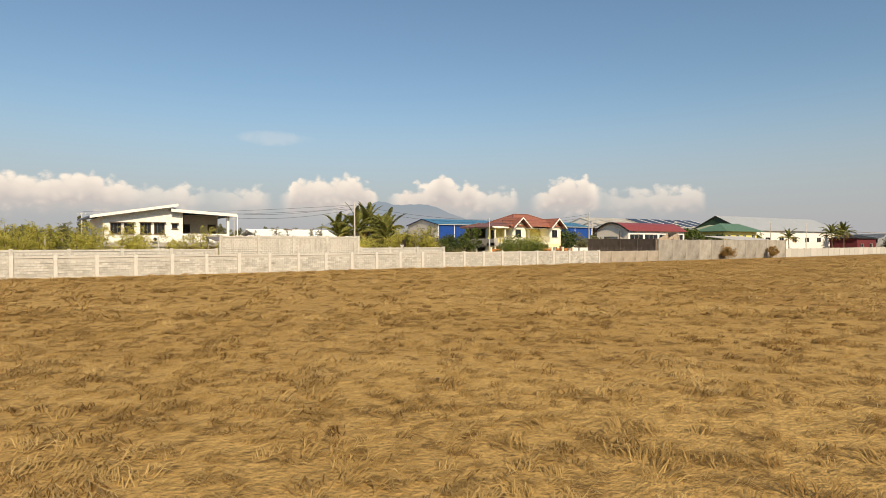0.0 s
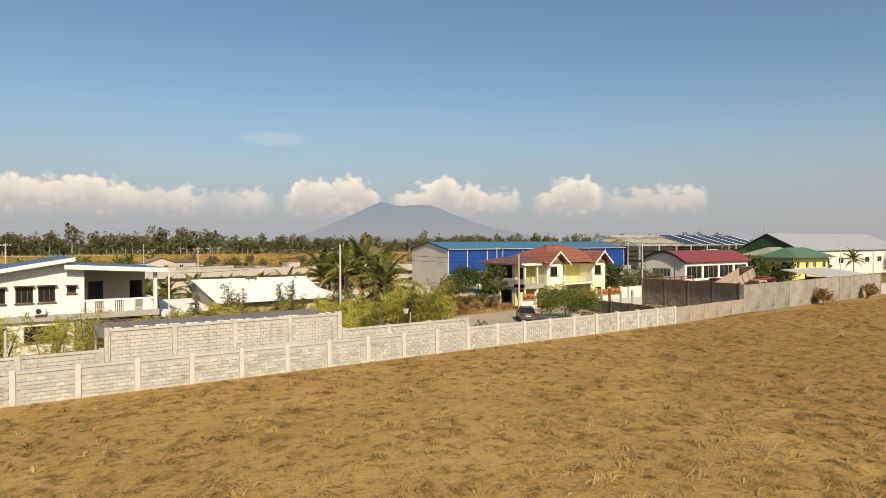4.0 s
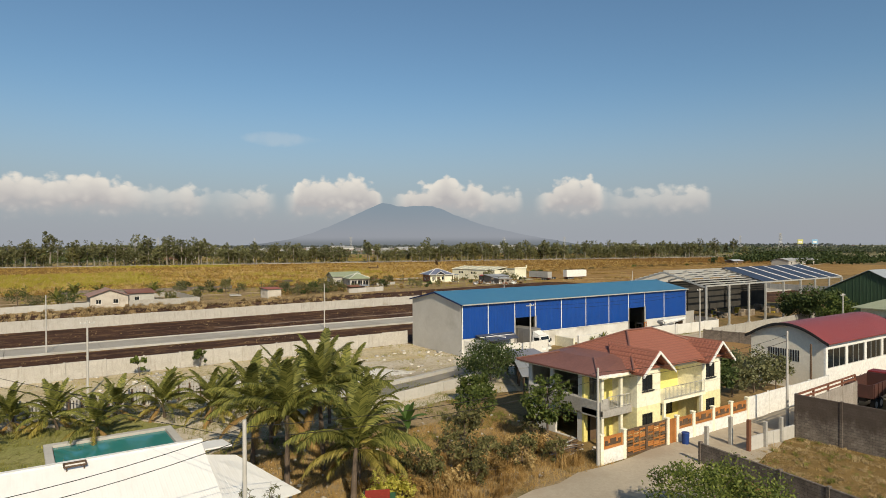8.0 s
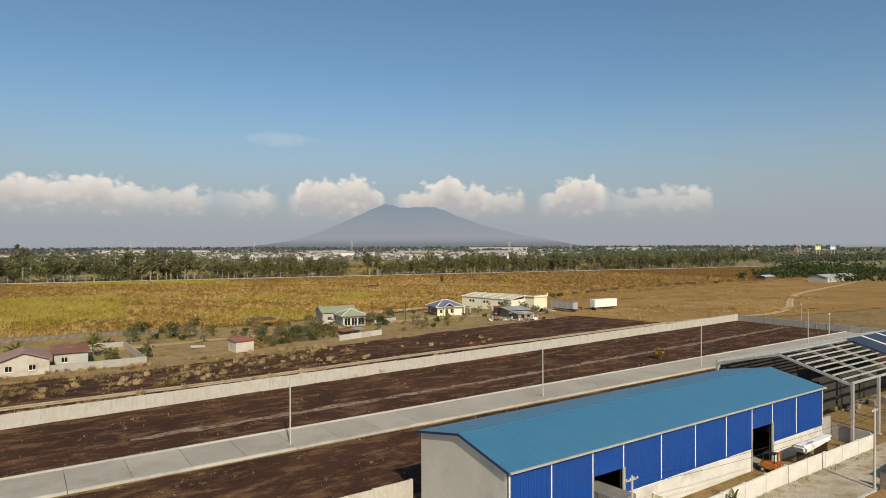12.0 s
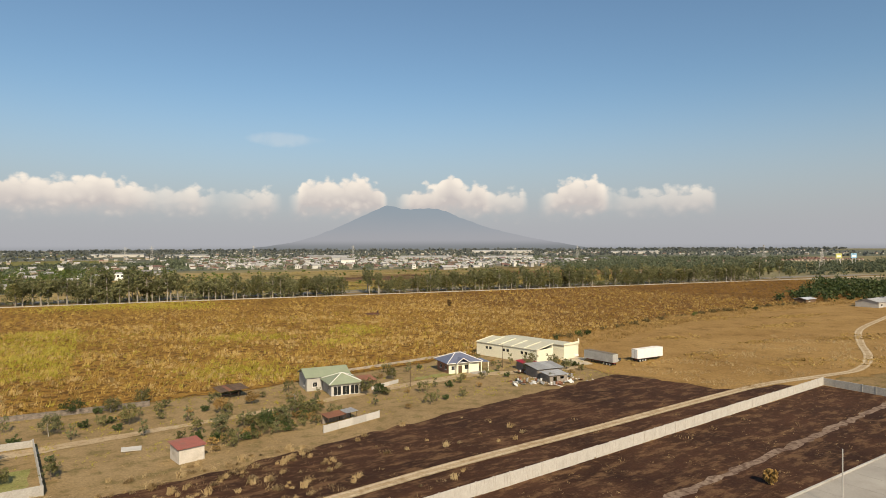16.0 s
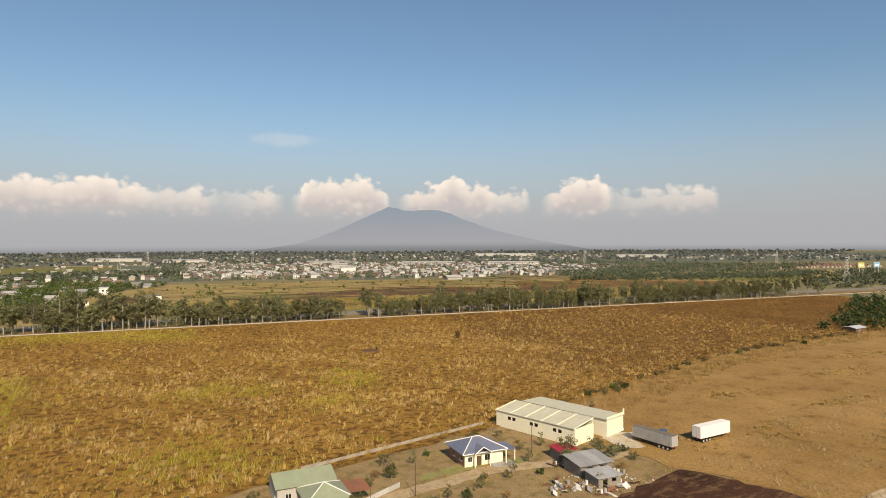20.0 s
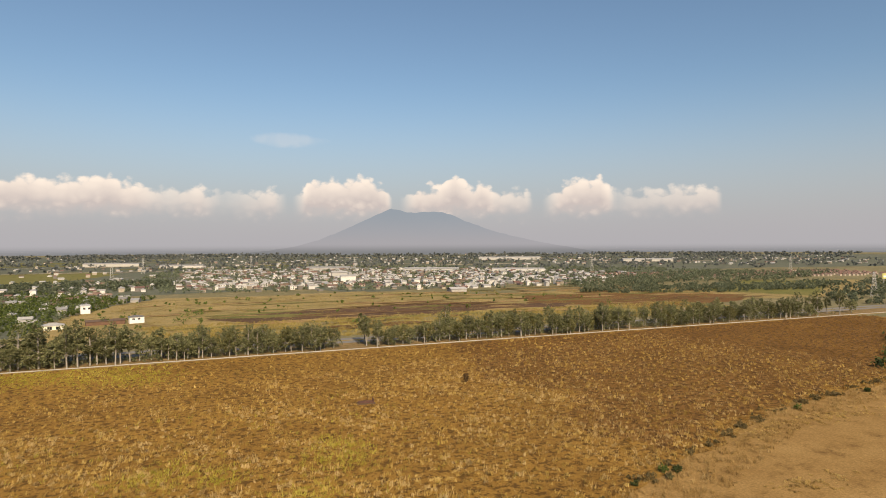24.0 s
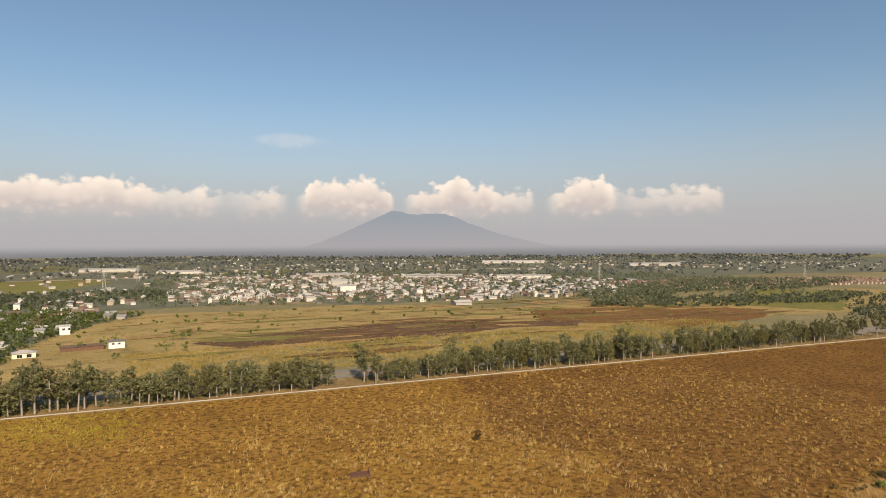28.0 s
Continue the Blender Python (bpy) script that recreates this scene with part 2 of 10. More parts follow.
def block_mat(name, a, b, mortar, wide=0.4, high=0.2, rough=0.95, soot=None):
    """Bare blockwork along a wall's length: uneven blocks, raked joints, soot and streaks."""
    if name in MATS:
        return MATS[name]
    a, b, mortar = deep(a), deep(b), deep(mortar)
    m = MATS[name] = bpy.data.materials.new(name)
    m.use_nodes = True
    n = Nodes(m.node_tree)
    at = n.add("ShaderNodeTexCoord").outputs["Object"]
    x, _, z = n.add("ShaderNodeSeparateXYZ", Vector=at).outputs
    flat = n.add("ShaderNodeCombineXYZ", X=x, Y=z).outputs[0]
    k = n.add("ShaderNodeTexBrick", Vector=flat, Color1=a, Color2=b, Mortar=mortar, Scale=1.0)
    for key, v in (("Mortar Size", 0.012), ("Brick Width", wide), ("Row Height", high), ("Mortar Smooth", 0.3)):
        k.inputs[key].default_value = v
    col = n.mix(1.0, k.outputs[0], n.ramp(n.noise(at, 0.9, 5.0, 0.7), [(0.25, 0.45), (0.75, 1.4)]), "MULTIPLY")
    col = n.mix(1.0, col, n.ramp(n.noise(at, 14.0, 3.0, 0.7), [(0.2, 0.7), (0.8, 1.25)]), "MULTIPLY")
    if soot:
        # black mould that has run down from the coping in uneven tongues
        run = n.add("ShaderNodeMapping", Vector=at)
        run.inputs["Scale"].default_value = (1.6, 1.0, 0.25)
        reach = n.math("ADD", z, n.math("MULTIPLY", n.math("SUBTRACT", n.noise(run.outputs[0], 1.0, 5.0, 0.7), 0.5), 2.6))
        col = n.mix(n.math("MULTIPLY", n.step(reach, 1.3, 2.4), 0.8), col, soot)
    lift = n.add("ShaderNodeBump", Strength=0.6, Distance=0.02, Height=n.math("SUBTRACT", 1.0, k.outputs[1]))
    p = n.add("ShaderNodeBsdfPrincipled", Base_Color=col, Roughness=rough, Normal=lift.outputs[0])
    n.link(p.outputs[0], n.add("ShaderNodeOutputMaterial").inputs[0])
    return m


def streak_mat(name, a, b, dark, mould):
    """Old cement: blotches, dark runs from the top down and a mouldy upper edge."""
    if name in MATS:
        return MATS[name]
    a, b, dark, mould = deep(a), deep(b), deep(dark), deep(mould)
    m = MATS[name] = bpy.data.materials.new(name)
    m.use_nodes = True
    n = Nodes(m.node_tree)
    shift = n.add("ShaderNodeVectorMath", Vector=n.add("ShaderNodeTexCoord").outputs["Object"])
    shift.operation = "ADD"
    n.link(n.add("ShaderNodeCombineXYZ", X=n.math("MULTIPLY", n.add("ShaderNodeObjectInfo").outputs["Random"], 60.0)).outputs[0], shift.inputs[1])
    at = shift.outputs[0]
    run = n.add("ShaderNodeMapping", Vector=at)
    run.inputs["Scale"].default_value = (3.2, 3.2, 0.35)
    grain = n.noise(at, 9.0, 5.0, 0.7)
    col = n.mix(n.step(n.noise(at, 0.7, 5.0, 0.65), 0.34, 0.66, False), a, b)
    col = n.mix(1.0, col, n.ramp(grain, [(0.25, 0.72), (0.75, 1.22)]), "MULTIPLY")
    col = n.mix(n.math("MULTIPLY", n.step(n.noise(run.outputs[0], 1.0, 5.0, 0.7), 0.50, 0.70), 0.62), col, dark)
    col = n.mix(n.math("MULTIPLY", n.step(n.noise(at, 1.7, 6.0, 0.75), 0.56, 0.70), 0.5), col, mould)
    lift = n.add("ShaderNodeBump", Strength=0.5, Distance=0.04, Height=grain)
    p = n.add("ShaderNodeBsdfPrincipled", Base_Color=col, Roughness=0.95, Normal=lift.outputs[0])
    n.link(p.outputs[0], n.add("ShaderNodeOutputMaterial").inputs[0])
    return m


def tile_mat(name, a, b, gap, pitch=0.32):
    """Pressed roof tiles: rolls down the slope and steps across it, in both directions of the plan."""
    if name in MATS:
        return MATS[name]
    a, b, gap = deep(a), deep(b), deep(gap)
    m = MATS[name] = bpy.data.materials.new(name)
    m.use_nodes = True
    n = Nodes(m.node_tree)
    at = n.add("ShaderNodeTexCoord").outputs["Object"]
    x, y, _ = n.add("ShaderNodeSeparateXYZ", Vector=at).outputs
    u, v = [n.math("ABSOLUTE", n.math("SUBTRACT", n.math("FRACT", n.math("DIVIDE", k, pitch)), 0.5)) for k in (x, y)]
    edge = n.math("MAXIMUM", u, v)
    col = n.mix(n.noise(at, 0.5, 5.0, 0.65), a, b)
    col = n.mix(n.math("MULTIPLY", n.step(edge, 0.36, 0.48), 0.75), col, gap)
    col = n.mix(1.0, col, n.ramp(n.noise(at, 5.0, 4.0, 0.7), [(0.2, 0.75), (0.8, 1.2)]), "MULTIPLY")
    lift = n.add("ShaderNodeBump", Strength=0.8, Distance=0.05, Height=n.math("SUBTRACT", 1.0, n.step(edge, 0.2, 0.5)))
    p = n.add("ShaderNodeBsdfPrincipled", Base_Color=col, Roughness=0.6, Normal=lift.outputs[0])
    n.link(p.outputs[0], n.add("ShaderNodeOutputMaterial").inputs[0])
    return m


def glass_mat():
    if "window_glass" in MATS:
        return MATS["window_glass"]
    m = MATS["window_glass"] = bpy.data.materials.new("window_glass")
    m.use_nodes = True
    p = m.node_tree.nodes["Principled BSDF"]
    p.inputs["Base Color"].default_value, p.inputs["Roughness"].default_value = (0.015, 0.018, 0.02, 1), 0.08
    return m


CONCRETE = mat("concrete", (0.46, 0.44, 0.40), (0.36, 0.34, 0.31), 3.0, 0.9, 0.3, stain=(0.22, 0.20, 0.17))
CHB = mat("block", (0.53, 0.515, 0.48), (0.40, 0.385, 0.35), 0.9, 0.95, 0.6, vary=0.14, island=0.16, stain=(0.33, 0.31, 0.275))
POSTWHITE = mat("whitewashed_post", (0.64, 0.62, 0.58), (0.53, 0.51, 0.475), 1.2, 0.9, 0.2, stain=(0.46, 0.435, 0.39), speck=0.3)
OLDWALL = streak_mat("old_cement", (0.60, 0.575, 0.525), (0.50, 0.475, 0.43), (0.30, 0.28, 0.245), (0.68, 0.65, 0.60))
PANELWALL = streak_mat("cast_panels", (0.56, 0.53, 0.485), (0.47, 0.44, 0.395), (0.33, 0.30, 0.26), (0.62, 0.59, 0.54))
MORTAR = mat("mortar", (0.52, 0.50, 0.46), (0.42, 0.40, 0.365), 1.2, 0.95, 0.4)
PALE = mat("whitewashed_concrete", (0.54, 0.52, 0.485), (0.44, 0.42, 0.385), 5.0, 0.9, 0.03, vary=0.10, stain=(0.36, 0.335, 0.30), speck=0.25)
DARKWALL = block_mat("sooty_blocks", (0.25, 0.21, 0.175), (0.18, 0.148, 0.122), (0.11, 0.09, 0.076), soot=(0.06, 0.042, 0.033))
WHITE = mat("white_paint", (0.90, 0.88, 0.84), (0.82, 0.80, 0.76), 4.0, 0.7, 0.1)
CREAM = mat("cream_paint", (0.88, 0.84, 0.66), (0.82, 0.78, 0.60), 4.0, 0.7, 0.1)
YELLOW = mat("yellow_paint", (0.86, 0.76, 0.26), (0.80, 0.70, 0.24), 3.0, 0.7, 0.1)
PALEYELLOW = mat("pale_yellow_paint", (0.97, 0.93, 0.76), (0.94, 0.89, 0.68), 3.0, 0.7, 0.1)
LEMON = mat("lemon_paint", (0.92, 0.85, 0.50), (0.87, 0.79, 0.44), 3.0, 0.7, 0.1)
STEEL = mat("painted_steel", (0.58, 0.57, 0.54), (0.46, 0.45, 0.42), 1.5, 0.5, 0.1, metal=0.2)
DARK = mat("dark_paint", (0.035, 0.032, 0.03), (0.022, 0.02, 0.02), 1.0, 0.6, 0.1)
NETTING = mat("shade_netting", (0.040, 0.038, 0.034), (0.062, 0.056, 0.048), 1.4, 0.9, 0.1)
RUBBER = mat("rubber", (0.02, 0.02, 0.02), (0.03, 0.03, 0.028), 0.3, 0.8, 0.2)
WOOD = mat("varnished_wood", (0.50, 0.21, 0.06), (0.36, 0.14, 0.04), 0.7, 0.5, 0.2, vary=0.15)
DARKWOOD = mat("weathered_wood", (0.16, 0.10, 0.06), (0.09, 0.06, 0.04), 0.7, 0.8, 0.3, vary=0.2)
BARK = mat("bark", (0.20, 0.15, 0.11), (0.12, 0.09, 0.07), 0.6, 0.95, 0.8)
PALEBARK = mat("pale_bark", (0.42, 0.38, 0.32), (0.26, 0.23, 0.19), 0.8, 0.95, 0.6)
REDTILE = tile_mat("red_roof", (0.42, 0.16, 0.10), (0.34, 0.122, 0.076), (0.20, 0.066, 0.044))
REDDARK = mat("brown_red_roof", (0.24, 0.11, 0.085), (0.19, 0.085, 0.065), 3.0, 0.5, 0.2, vary=0.1)
BLUEWALL = sheet_mat("blue_sheet", (0.005, 0.065, 0.34), (0.006, 0.055, 0.28), 0.28, 0.45, "X", dirt=(0.02, 0.09, 0.32))
BLUEROOF = sheet_mat("blue_roof_sheet", (0.045, 0.18, 0.33), (0.06, 0.20, 0.33), 0.30, 0.4, "X", dirt=(0.10, 0.23, 0.34))
WHITEROOF = sheet_mat("white_roof_sheet", (0.98, 0.965, 0.92), (0.94, 0.92, 0.875), 0.25, 0.55, "X", dirt=(0.84, 0.81, 0.75), relief=0.15)
GREYROOF = sheet_mat("grey_roof_sheet", (0.24, 0.21, 0.19), (0.18, 0.16, 0.15), 0.22, 0.5, "X", dirt=(0.28, 0.23, 0.18), relief=1.0)
REDROOF = sheet_mat("red_roof_sheet", (0.28, 0.052, 0.042), (0.235, 0.046, 0.038), 0.4, 0.4, "X", dirt=(0.30, 0.09, 0.07))
GREENROOF = sheet_mat("green_roof_sheet", (0.10, 0.20, 0.13), (0.08, 0.17, 0.11), 0.3, 0.5, "X", dirt=(0.14, 0.18, 0.12))
GREENDARK = sheet_mat("green_wall_sheet", (0.035, 0.075, 0.035), (0.03, 0.06, 0.03), 0.6, 0.6, "Y")
PALEGREENROOF = sheet_mat("pale_green_roof_sheet", (0.36, 0.39, 0.26), (0.31, 0.34, 0.23), 0.4, 0.5, "X", dirt=(0.40, 0.38, 0.28))
SLATE = sheet_mat("blue_grey_roof", (0.17, 0.19, 0.27), (0.15, 0.165, 0.23), 0.35, 0.45, "X")
DIRTYWHITE = mat("dirty_white_paint", (0.78, 0.76, 0.72), (0.66, 0.64, 0.59), 2.2, 0.8, 0.05, stain=(0.42, 0.385, 0.33), speck=0.3)
GALV = sheet_mat("galvanised_sheet", (0.42, 0.42, 0.41), (0.34, 0.34, 0.33), 0.2, 0.45, "X", dirt=(0.28, 0.20, 0.14), vary=0.2)
RUSTY = sheet_mat("rusted_sheet", (0.28, 0.11, 0.055), (0.20, 0.09, 0.05), 0.2, 0.8, "X", vary=0.2)
PANEL = mat("solar_cells", (0.03, 0.034, 0.055), (0.04, 0.044, 0.07), 1.0, 0.35, 0.0)
LEAF = leaf_mat("leaves", (0.068, 0.108, 0.026), (0.20, 0.24, 0.055))
LEAFDARK = leaf_mat("dark_leaves", (0.042, 0.068, 0.022), (0.115, 0.148, 0.045))
LEAFGREY = leaf_mat("grey_green_leaves", (0.11, 0.118, 0.05), (0.30, 0.295, 0.14))
LEAFYELLOW = leaf_mat("yellow_green_leaves", (0.42, 0.40, 0.05), (0.84, 0.76, 0.21), 0.55)
PALMLEAF = leaf_mat("palm_leaves", (0.058, 0.076, 0.016), (0.32, 0.31, 0.075), 0.33)
LEAFDUSTY = leaf_mat("dusty_leaves", (0.10, 0.10, 0.036), (0.27, 0.25, 0.10))
DRYLEAF = leaf_mat("dry_leaves", (0.30, 0.18, 0.06), (0.42, 0.28, 0.10))
BROWNGRASS = straw_mat("brown_dry_grass", (0.115, 0.061, 0.018), (0.295, 0.172, 0.053), (0.45, 0.295, 0.115), 0.6, 4.0)
DRYGRASS = straw_mat("dry_grass", (0.21, 0.126, 0.040), (0.46, 0.30, 0.106), (0.66, 0.475, 0.212), 0.7, 5.0)
WEEDS = straw_mat("dry_weeds", (0.21, 0.13, 0.055), (0.41, 0.29, 0.14), (0.60, 0.47, 0.26), 2.0, 14.0)
CANE = straw_mat("dry_cane", (0.165, 0.098, 0.024), (0.42, 0.27, 0.066), (0.64, 0.46, 0.16), 3.0, 26.0)
RUSSET = straw_mat("russet_cane", (0.10, 0.054, 0.014), (0.24, 0.130, 0.032), (0.40, 0.24, 0.072), 3.6, 30.0)
GREENWEED = straw_mat("green_weeds", (0.09, 0.10, 0.02), (0.20, 0.21, 0.045), (0.36, 0.33, 0.10), 1.2, 8.0, 0.3)
GOLDGRASS = straw_mat("gold_grass", (0.20, 0.12, 0.035), (0.42, 0.275, 0.085), (0.60, 0.43, 0.17), 2.0, 14.0)
CANEGREEN = straw_mat("green_cane", (0.20, 0.18, 0.022), (0.42, 0.37, 0.05), (0.58, 0.48, 0.12), 2.6, 16.0, 0.3)


# ---- shapes ----
def bm_new():
    return bmesh.new()


def box(bm, x0, x1, y0, y1, z0, z1, bevel=0.0):
    v = [bm.verts.new(p) for p in ((x0, y0, z0), (x1, y0, z0), (x1, y1, z0), (x0, y1, z0), (x0, y0, z1), (x1, y0, z1), (x1, y1, z1), (x0, y1, z1))]
    f = [bm.faces.new([v[i] for i in q]) for q in ((0, 3, 2, 1), (4, 5, 6, 7), (0, 1, 5, 4), (1, 2, 6, 5), (2, 3, 7, 6), (3, 0, 4, 7))]
    if bevel:
        bmesh.ops.bevel(bm, geom=list({e for q in f for e in q.edges}), offset=bevel, segments=1, affect="EDGES")
    return bm


def boxes(*rows, bevel=0.0):
    bm = bm_new()
    for r in rows:
        box(bm, *r, bevel=bevel)
    return bm


def prism(bm, outline, axis, lo, hi):
    """A closed outline of pairs drawn out along an axis from lo to hi."""
    def at(a, b, c):
        return {"x": (c, a, b), "y": (a, c, b), "z": (a, b, c)}[axis]
    one, two = [bm.verts.new(at(a, b, lo)) for a, b in outline], [bm.verts.new(at(a, b, hi)) for a, b in outline]
    k = len(outline)
    for i in range(k):
        bm.faces.new((one[i], one[(i + 1) % k], two[(i + 1) % k], two[i]))
    bm.faces.new(one[::-1]), bm.faces.new(two)
    bmesh.ops.recalc_face_normals(bm, faces=bm.faces)
    return bm


def slab(bm, corners, thick):
    """A plate through the corners, thick downwards."""
    top = [bm.verts.new(c) for c in corners]
    low = [bm.verts.new((c[0], c[1], c[2] - thick)) for c in corners]
    k = len(corners)
    bm.faces.new(top), bm.faces.new(low[::-1])
    for i in range(k):
        bm.faces.new((top[i], low[i], low[(i + 1) % k], top[(i + 1) % k]))
    bmesh.ops.recalc_face_normals(bm, faces=bm.faces)
    return bm


def rod(bm, a, b, r0, r1=None, n=8):
    """A round bar from a to b."""
    a, b, r1 = Vector(a), Vector(b), r0 if r1 is None else r1
    q = (b - a).to_track_quat("Z", "Y")
    rings = []
    for p, r in ((a, r0), (b, r1)):
        rings.append([bm.verts.new(p + q @ Vector((r * math.cos(2 * math.pi * i / n), r * math.sin(2 * math.pi * i / n), 0))) for i in range(n)])
    for i in range(n):
        bm.faces.new((rings[0][i], rings[0][(i + 1) % n], rings[1][(i + 1) % n], rings[1][i]))
    bm.faces.new(rings[0][::-1]), bm.faces.new(rings[1])
    return bm


def thing(name, at=(0, 0, 0), label="", category="", group="", kind="", turn=0.0):
    """An Empty at a thing's base, for its parts."""
    ob = new(name)
    ob.empty_display_size = 0.2
    ob.matrix_basis = pose(*at, 0, 0, turn)
    return tagged(ob, label, category, group, kind)


def part(name, bm, material, parent=None, label="", at=None):
    me = bpy.data.meshes.new(name)
    bm.to_mesh(me)
    bm.free()
    me.materials.append(material)
    ob = new(name, me)
    if parent:
        ob.parent = parent
    if at:
        ob.location = at
    if label:
        ob["label"] = label
    return ob


def share(name, ob, parent, at, turn=(0, 0, 0)):
    """Another part on the same mesh."""
    o = new(name, ob.data)
    o.parent = parent
    o.matrix_basis = pose(*at, *turn)
    return o


def mesh_of(name, verts, faces, material, smooth=False):
    """A mesh object from arrays of corners and faces that all have as many corners."""
    me = bpy.data.meshes.new(name)
    verts, faces = np.asarray(verts, np.float32), np.asarray(faces, np.int32)
    k = faces.shape[1]
    me.vertices.add(len(verts)), me.loops.add(faces.size), me.polygons.add(len(faces))
    me.vertices.foreach_set("co", verts.ravel())
    me.loops.foreach_set("vertex_index", faces.ravel())
    me.polygons.foreach_set("loop_start", np.arange(0, faces.size, k, dtype=np.int32))
    me.update(calc_edges=True)
    me.materials.append(material)
    return new(name, me)


def patch(name, outline, z, material, label, jag=0.6, step=4.0, category="ground", seed=1):
    """A thin layer of ground with a ragged edge."""
    rnd = random.Random(seed)
    pts = []
    for i, a in enumerate(outline):
        b = outline[(i + 1) % len(outline)]
        k = max(1, int(math.dist(a, b) / step))
        for j in range(k):
            f = j / k
            pts.append((a[0] + (b[0] - a[0]) * f + rnd.uniform(-jag, jag), a[1] + (b[1] - a[1]) * f + rnd.uniform(-jag, jag)))
    flat, _, tris, _, _, _ = delaunay_2d_cdt([Vector(p) for p in pts], [], [list(range(len(pts)))], 1, 1e-4)
    return tagged(mesh_of(name, [(p.x, p.y, z) for p in flat], [tuple(f) if (flat[f[1]] - flat[f[0]]).cross(flat[f[2]] - flat[f[0]]) > 0 else tuple(f)[::-1] for f in tris], material), label, category, kind="structure")

# ---- ground ----
# the dark third tone paints shade between tufts into the ground
FIELD = ground_mat("dry_field", (0.51, 0.332, 0.12), (0.38, 0.236, 0.082), (0.15, 0.088, 0.03), 6.0, 0.7, 0.09, 1.0, (0.52, 0.66))
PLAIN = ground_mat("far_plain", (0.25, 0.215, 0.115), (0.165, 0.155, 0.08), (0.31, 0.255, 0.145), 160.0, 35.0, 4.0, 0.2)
BURNT = ground_mat("burnt_ground", (0.084, 0.040, 0.023), (0.034, 0.0175, 0.012), (0.19, 0.108, 0.056), 16.0, 2.4, 0.35, 0.9, (0.54, 0.72), lines=2.4)
ROADMAT = mat("road_concrete", (0.50, 0.43, 0.33), (0.405, 0.345, 0.26), 6.0, 0.9, 0.1, fine=30, stain=(0.38, 0.30, 0.215), speck=0.35)
STRIPROAD = mat("grey_road_concrete", (0.43, 0.40, 0.35), (0.36, 0.33, 0.285), 6.0, 0.9, 0.1, fine=30, stain=(0.30, 0.265, 0.22), speck=0.35, vary=0.06)
SAND = ground_mat("pale_sand", (0.62, 0.555, 0.45), (0.47, 0.39, 0.265), (0.26, 0.235, 0.105), 9.0, 2.6, 0.3, 0.5, (0.55, 0.69))
# shadow among the palms is carried by these deepened yard tones
HOMEYARD = ground_mat("swept_yard", (0.37, 0.28, 0.165), (0.26, 0.185, 0.095), (0.18, 0.145, 0.06), 9.0, 2.6, 0.3, 0.5, (0.52, 0.66))
LOT = ground_mat("trodden_lot", (0.24, 0.155, 0.058), (0.165, 0.112, 0.044), (0.33, 0.235, 0.115), 9.0, 1.4, 0.2, 0.8)
DUSTLANE = ground_mat("dusty_lane", (0.50, 0.44, 0.35), (0.40, 0.34, 0.26), (0.29, 0.24, 0.15), 8.0, 2.0, 0.25, 0.4)
FARMYARD = ground_mat("farm_dirt", (0.345, 0.245, 0.125), (0.265, 0.182, 0.087), (0.185, 0.145, 0.062), 14.0, 3.5, 0.4, 0.4)
DIRT = ground_mat("bare_dirt", (0.34, 0.21, 0.095), (0.27, 0.155, 0.062), (0.38, 0.26, 0.135), 18.0, 4.0, 0.3, 0.4)
YARD = ground_mat("weedy_dirt", (0.31, 0.21, 0.10), (0.22, 0.15, 0.065), (0.14, 0.115, 0.04), 14.0, 3.5, 0.4, 0.4)
TRACK = ground_mat("wheel_track", (0.50, 0.39, 0.25), (0.42, 0.31, 0.18), (0.34, 0.24, 0.13), 10.0, 2.0, 0.3, 0.3)
CANEGROUND = ground_mat("cane_ground", (0.345, 0.193, 0.044), (0.225, 0.122, 0.028), (0.085, 0.045, 0.015), 36.0, 2.6, 0.5, 1.0, (0.49, 0.57))
TAN = ground_mat("mown_dry_field", (0.375, 0.235, 0.088), (0.275, 0.162, 0.055), (0.175, 0.100, 0.032), 34.0, 9.0, 0.7, 0.5, (0.54, 0.70))
RUT = ground_mat("wheel_rut", (0.62, 0.51, 0.36), (0.52, 0.41, 0.27), (0.40, 0.29, 0.17), 10.0, 2.0, 0.3, 0.3)
OLIVE = ground_mat("olive_field", (0.40, 0.29, 0.125), (0.25, 0.205, 0.082), (0.17, 0.11, 0.05), 85.0, 22.0, 1.8, 0.3, (0.52, 0.66))
GREENFIELD = ground_mat("green_field", (0.17, 0.17, 0.05), (0.22, 0.19, 0.065), (0.12, 0.13, 0.04), 80.0, 16.0, 2.0, 0.3)
LAWN = ground_mat("lawn", (0.24, 0.25, 0.08), (0.34, 0.30, 0.13), (0.17, 0.18, 0.055), 6.0, 1.5, 0.2, 0.4)


def build_ground():
    bm = bm_new()
    rings = [0, 60, 120, 250, 500, 1000, 2000, 3500, 5200]
    k = 48
    rows = [[bm.verts.new((100 + r * math.cos(2 * math.pi * i / k), 150 + r * math.sin(2 * math.pi * i / k), 0)) for i in range(k)] for r in rings[1:]]
    mid = bm.verts.new((100, 150, 0))
    for i in range(k):
        bm.faces.new((mid, rows[0][i], rows[0][(i + 1) % k]))
        for a, b in zip(rows, rows[1:]):
            bm.faces.new((a[i], b[i], b[(i + 1) % k], a[(i + 1) % k]))
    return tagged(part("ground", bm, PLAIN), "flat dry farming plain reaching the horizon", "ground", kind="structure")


def far_road(x, off=0.0):
    """The y of the highway's near edge at x, off metres to its far side."""
    return 581.0 - 0.197 * x + off * 1.02


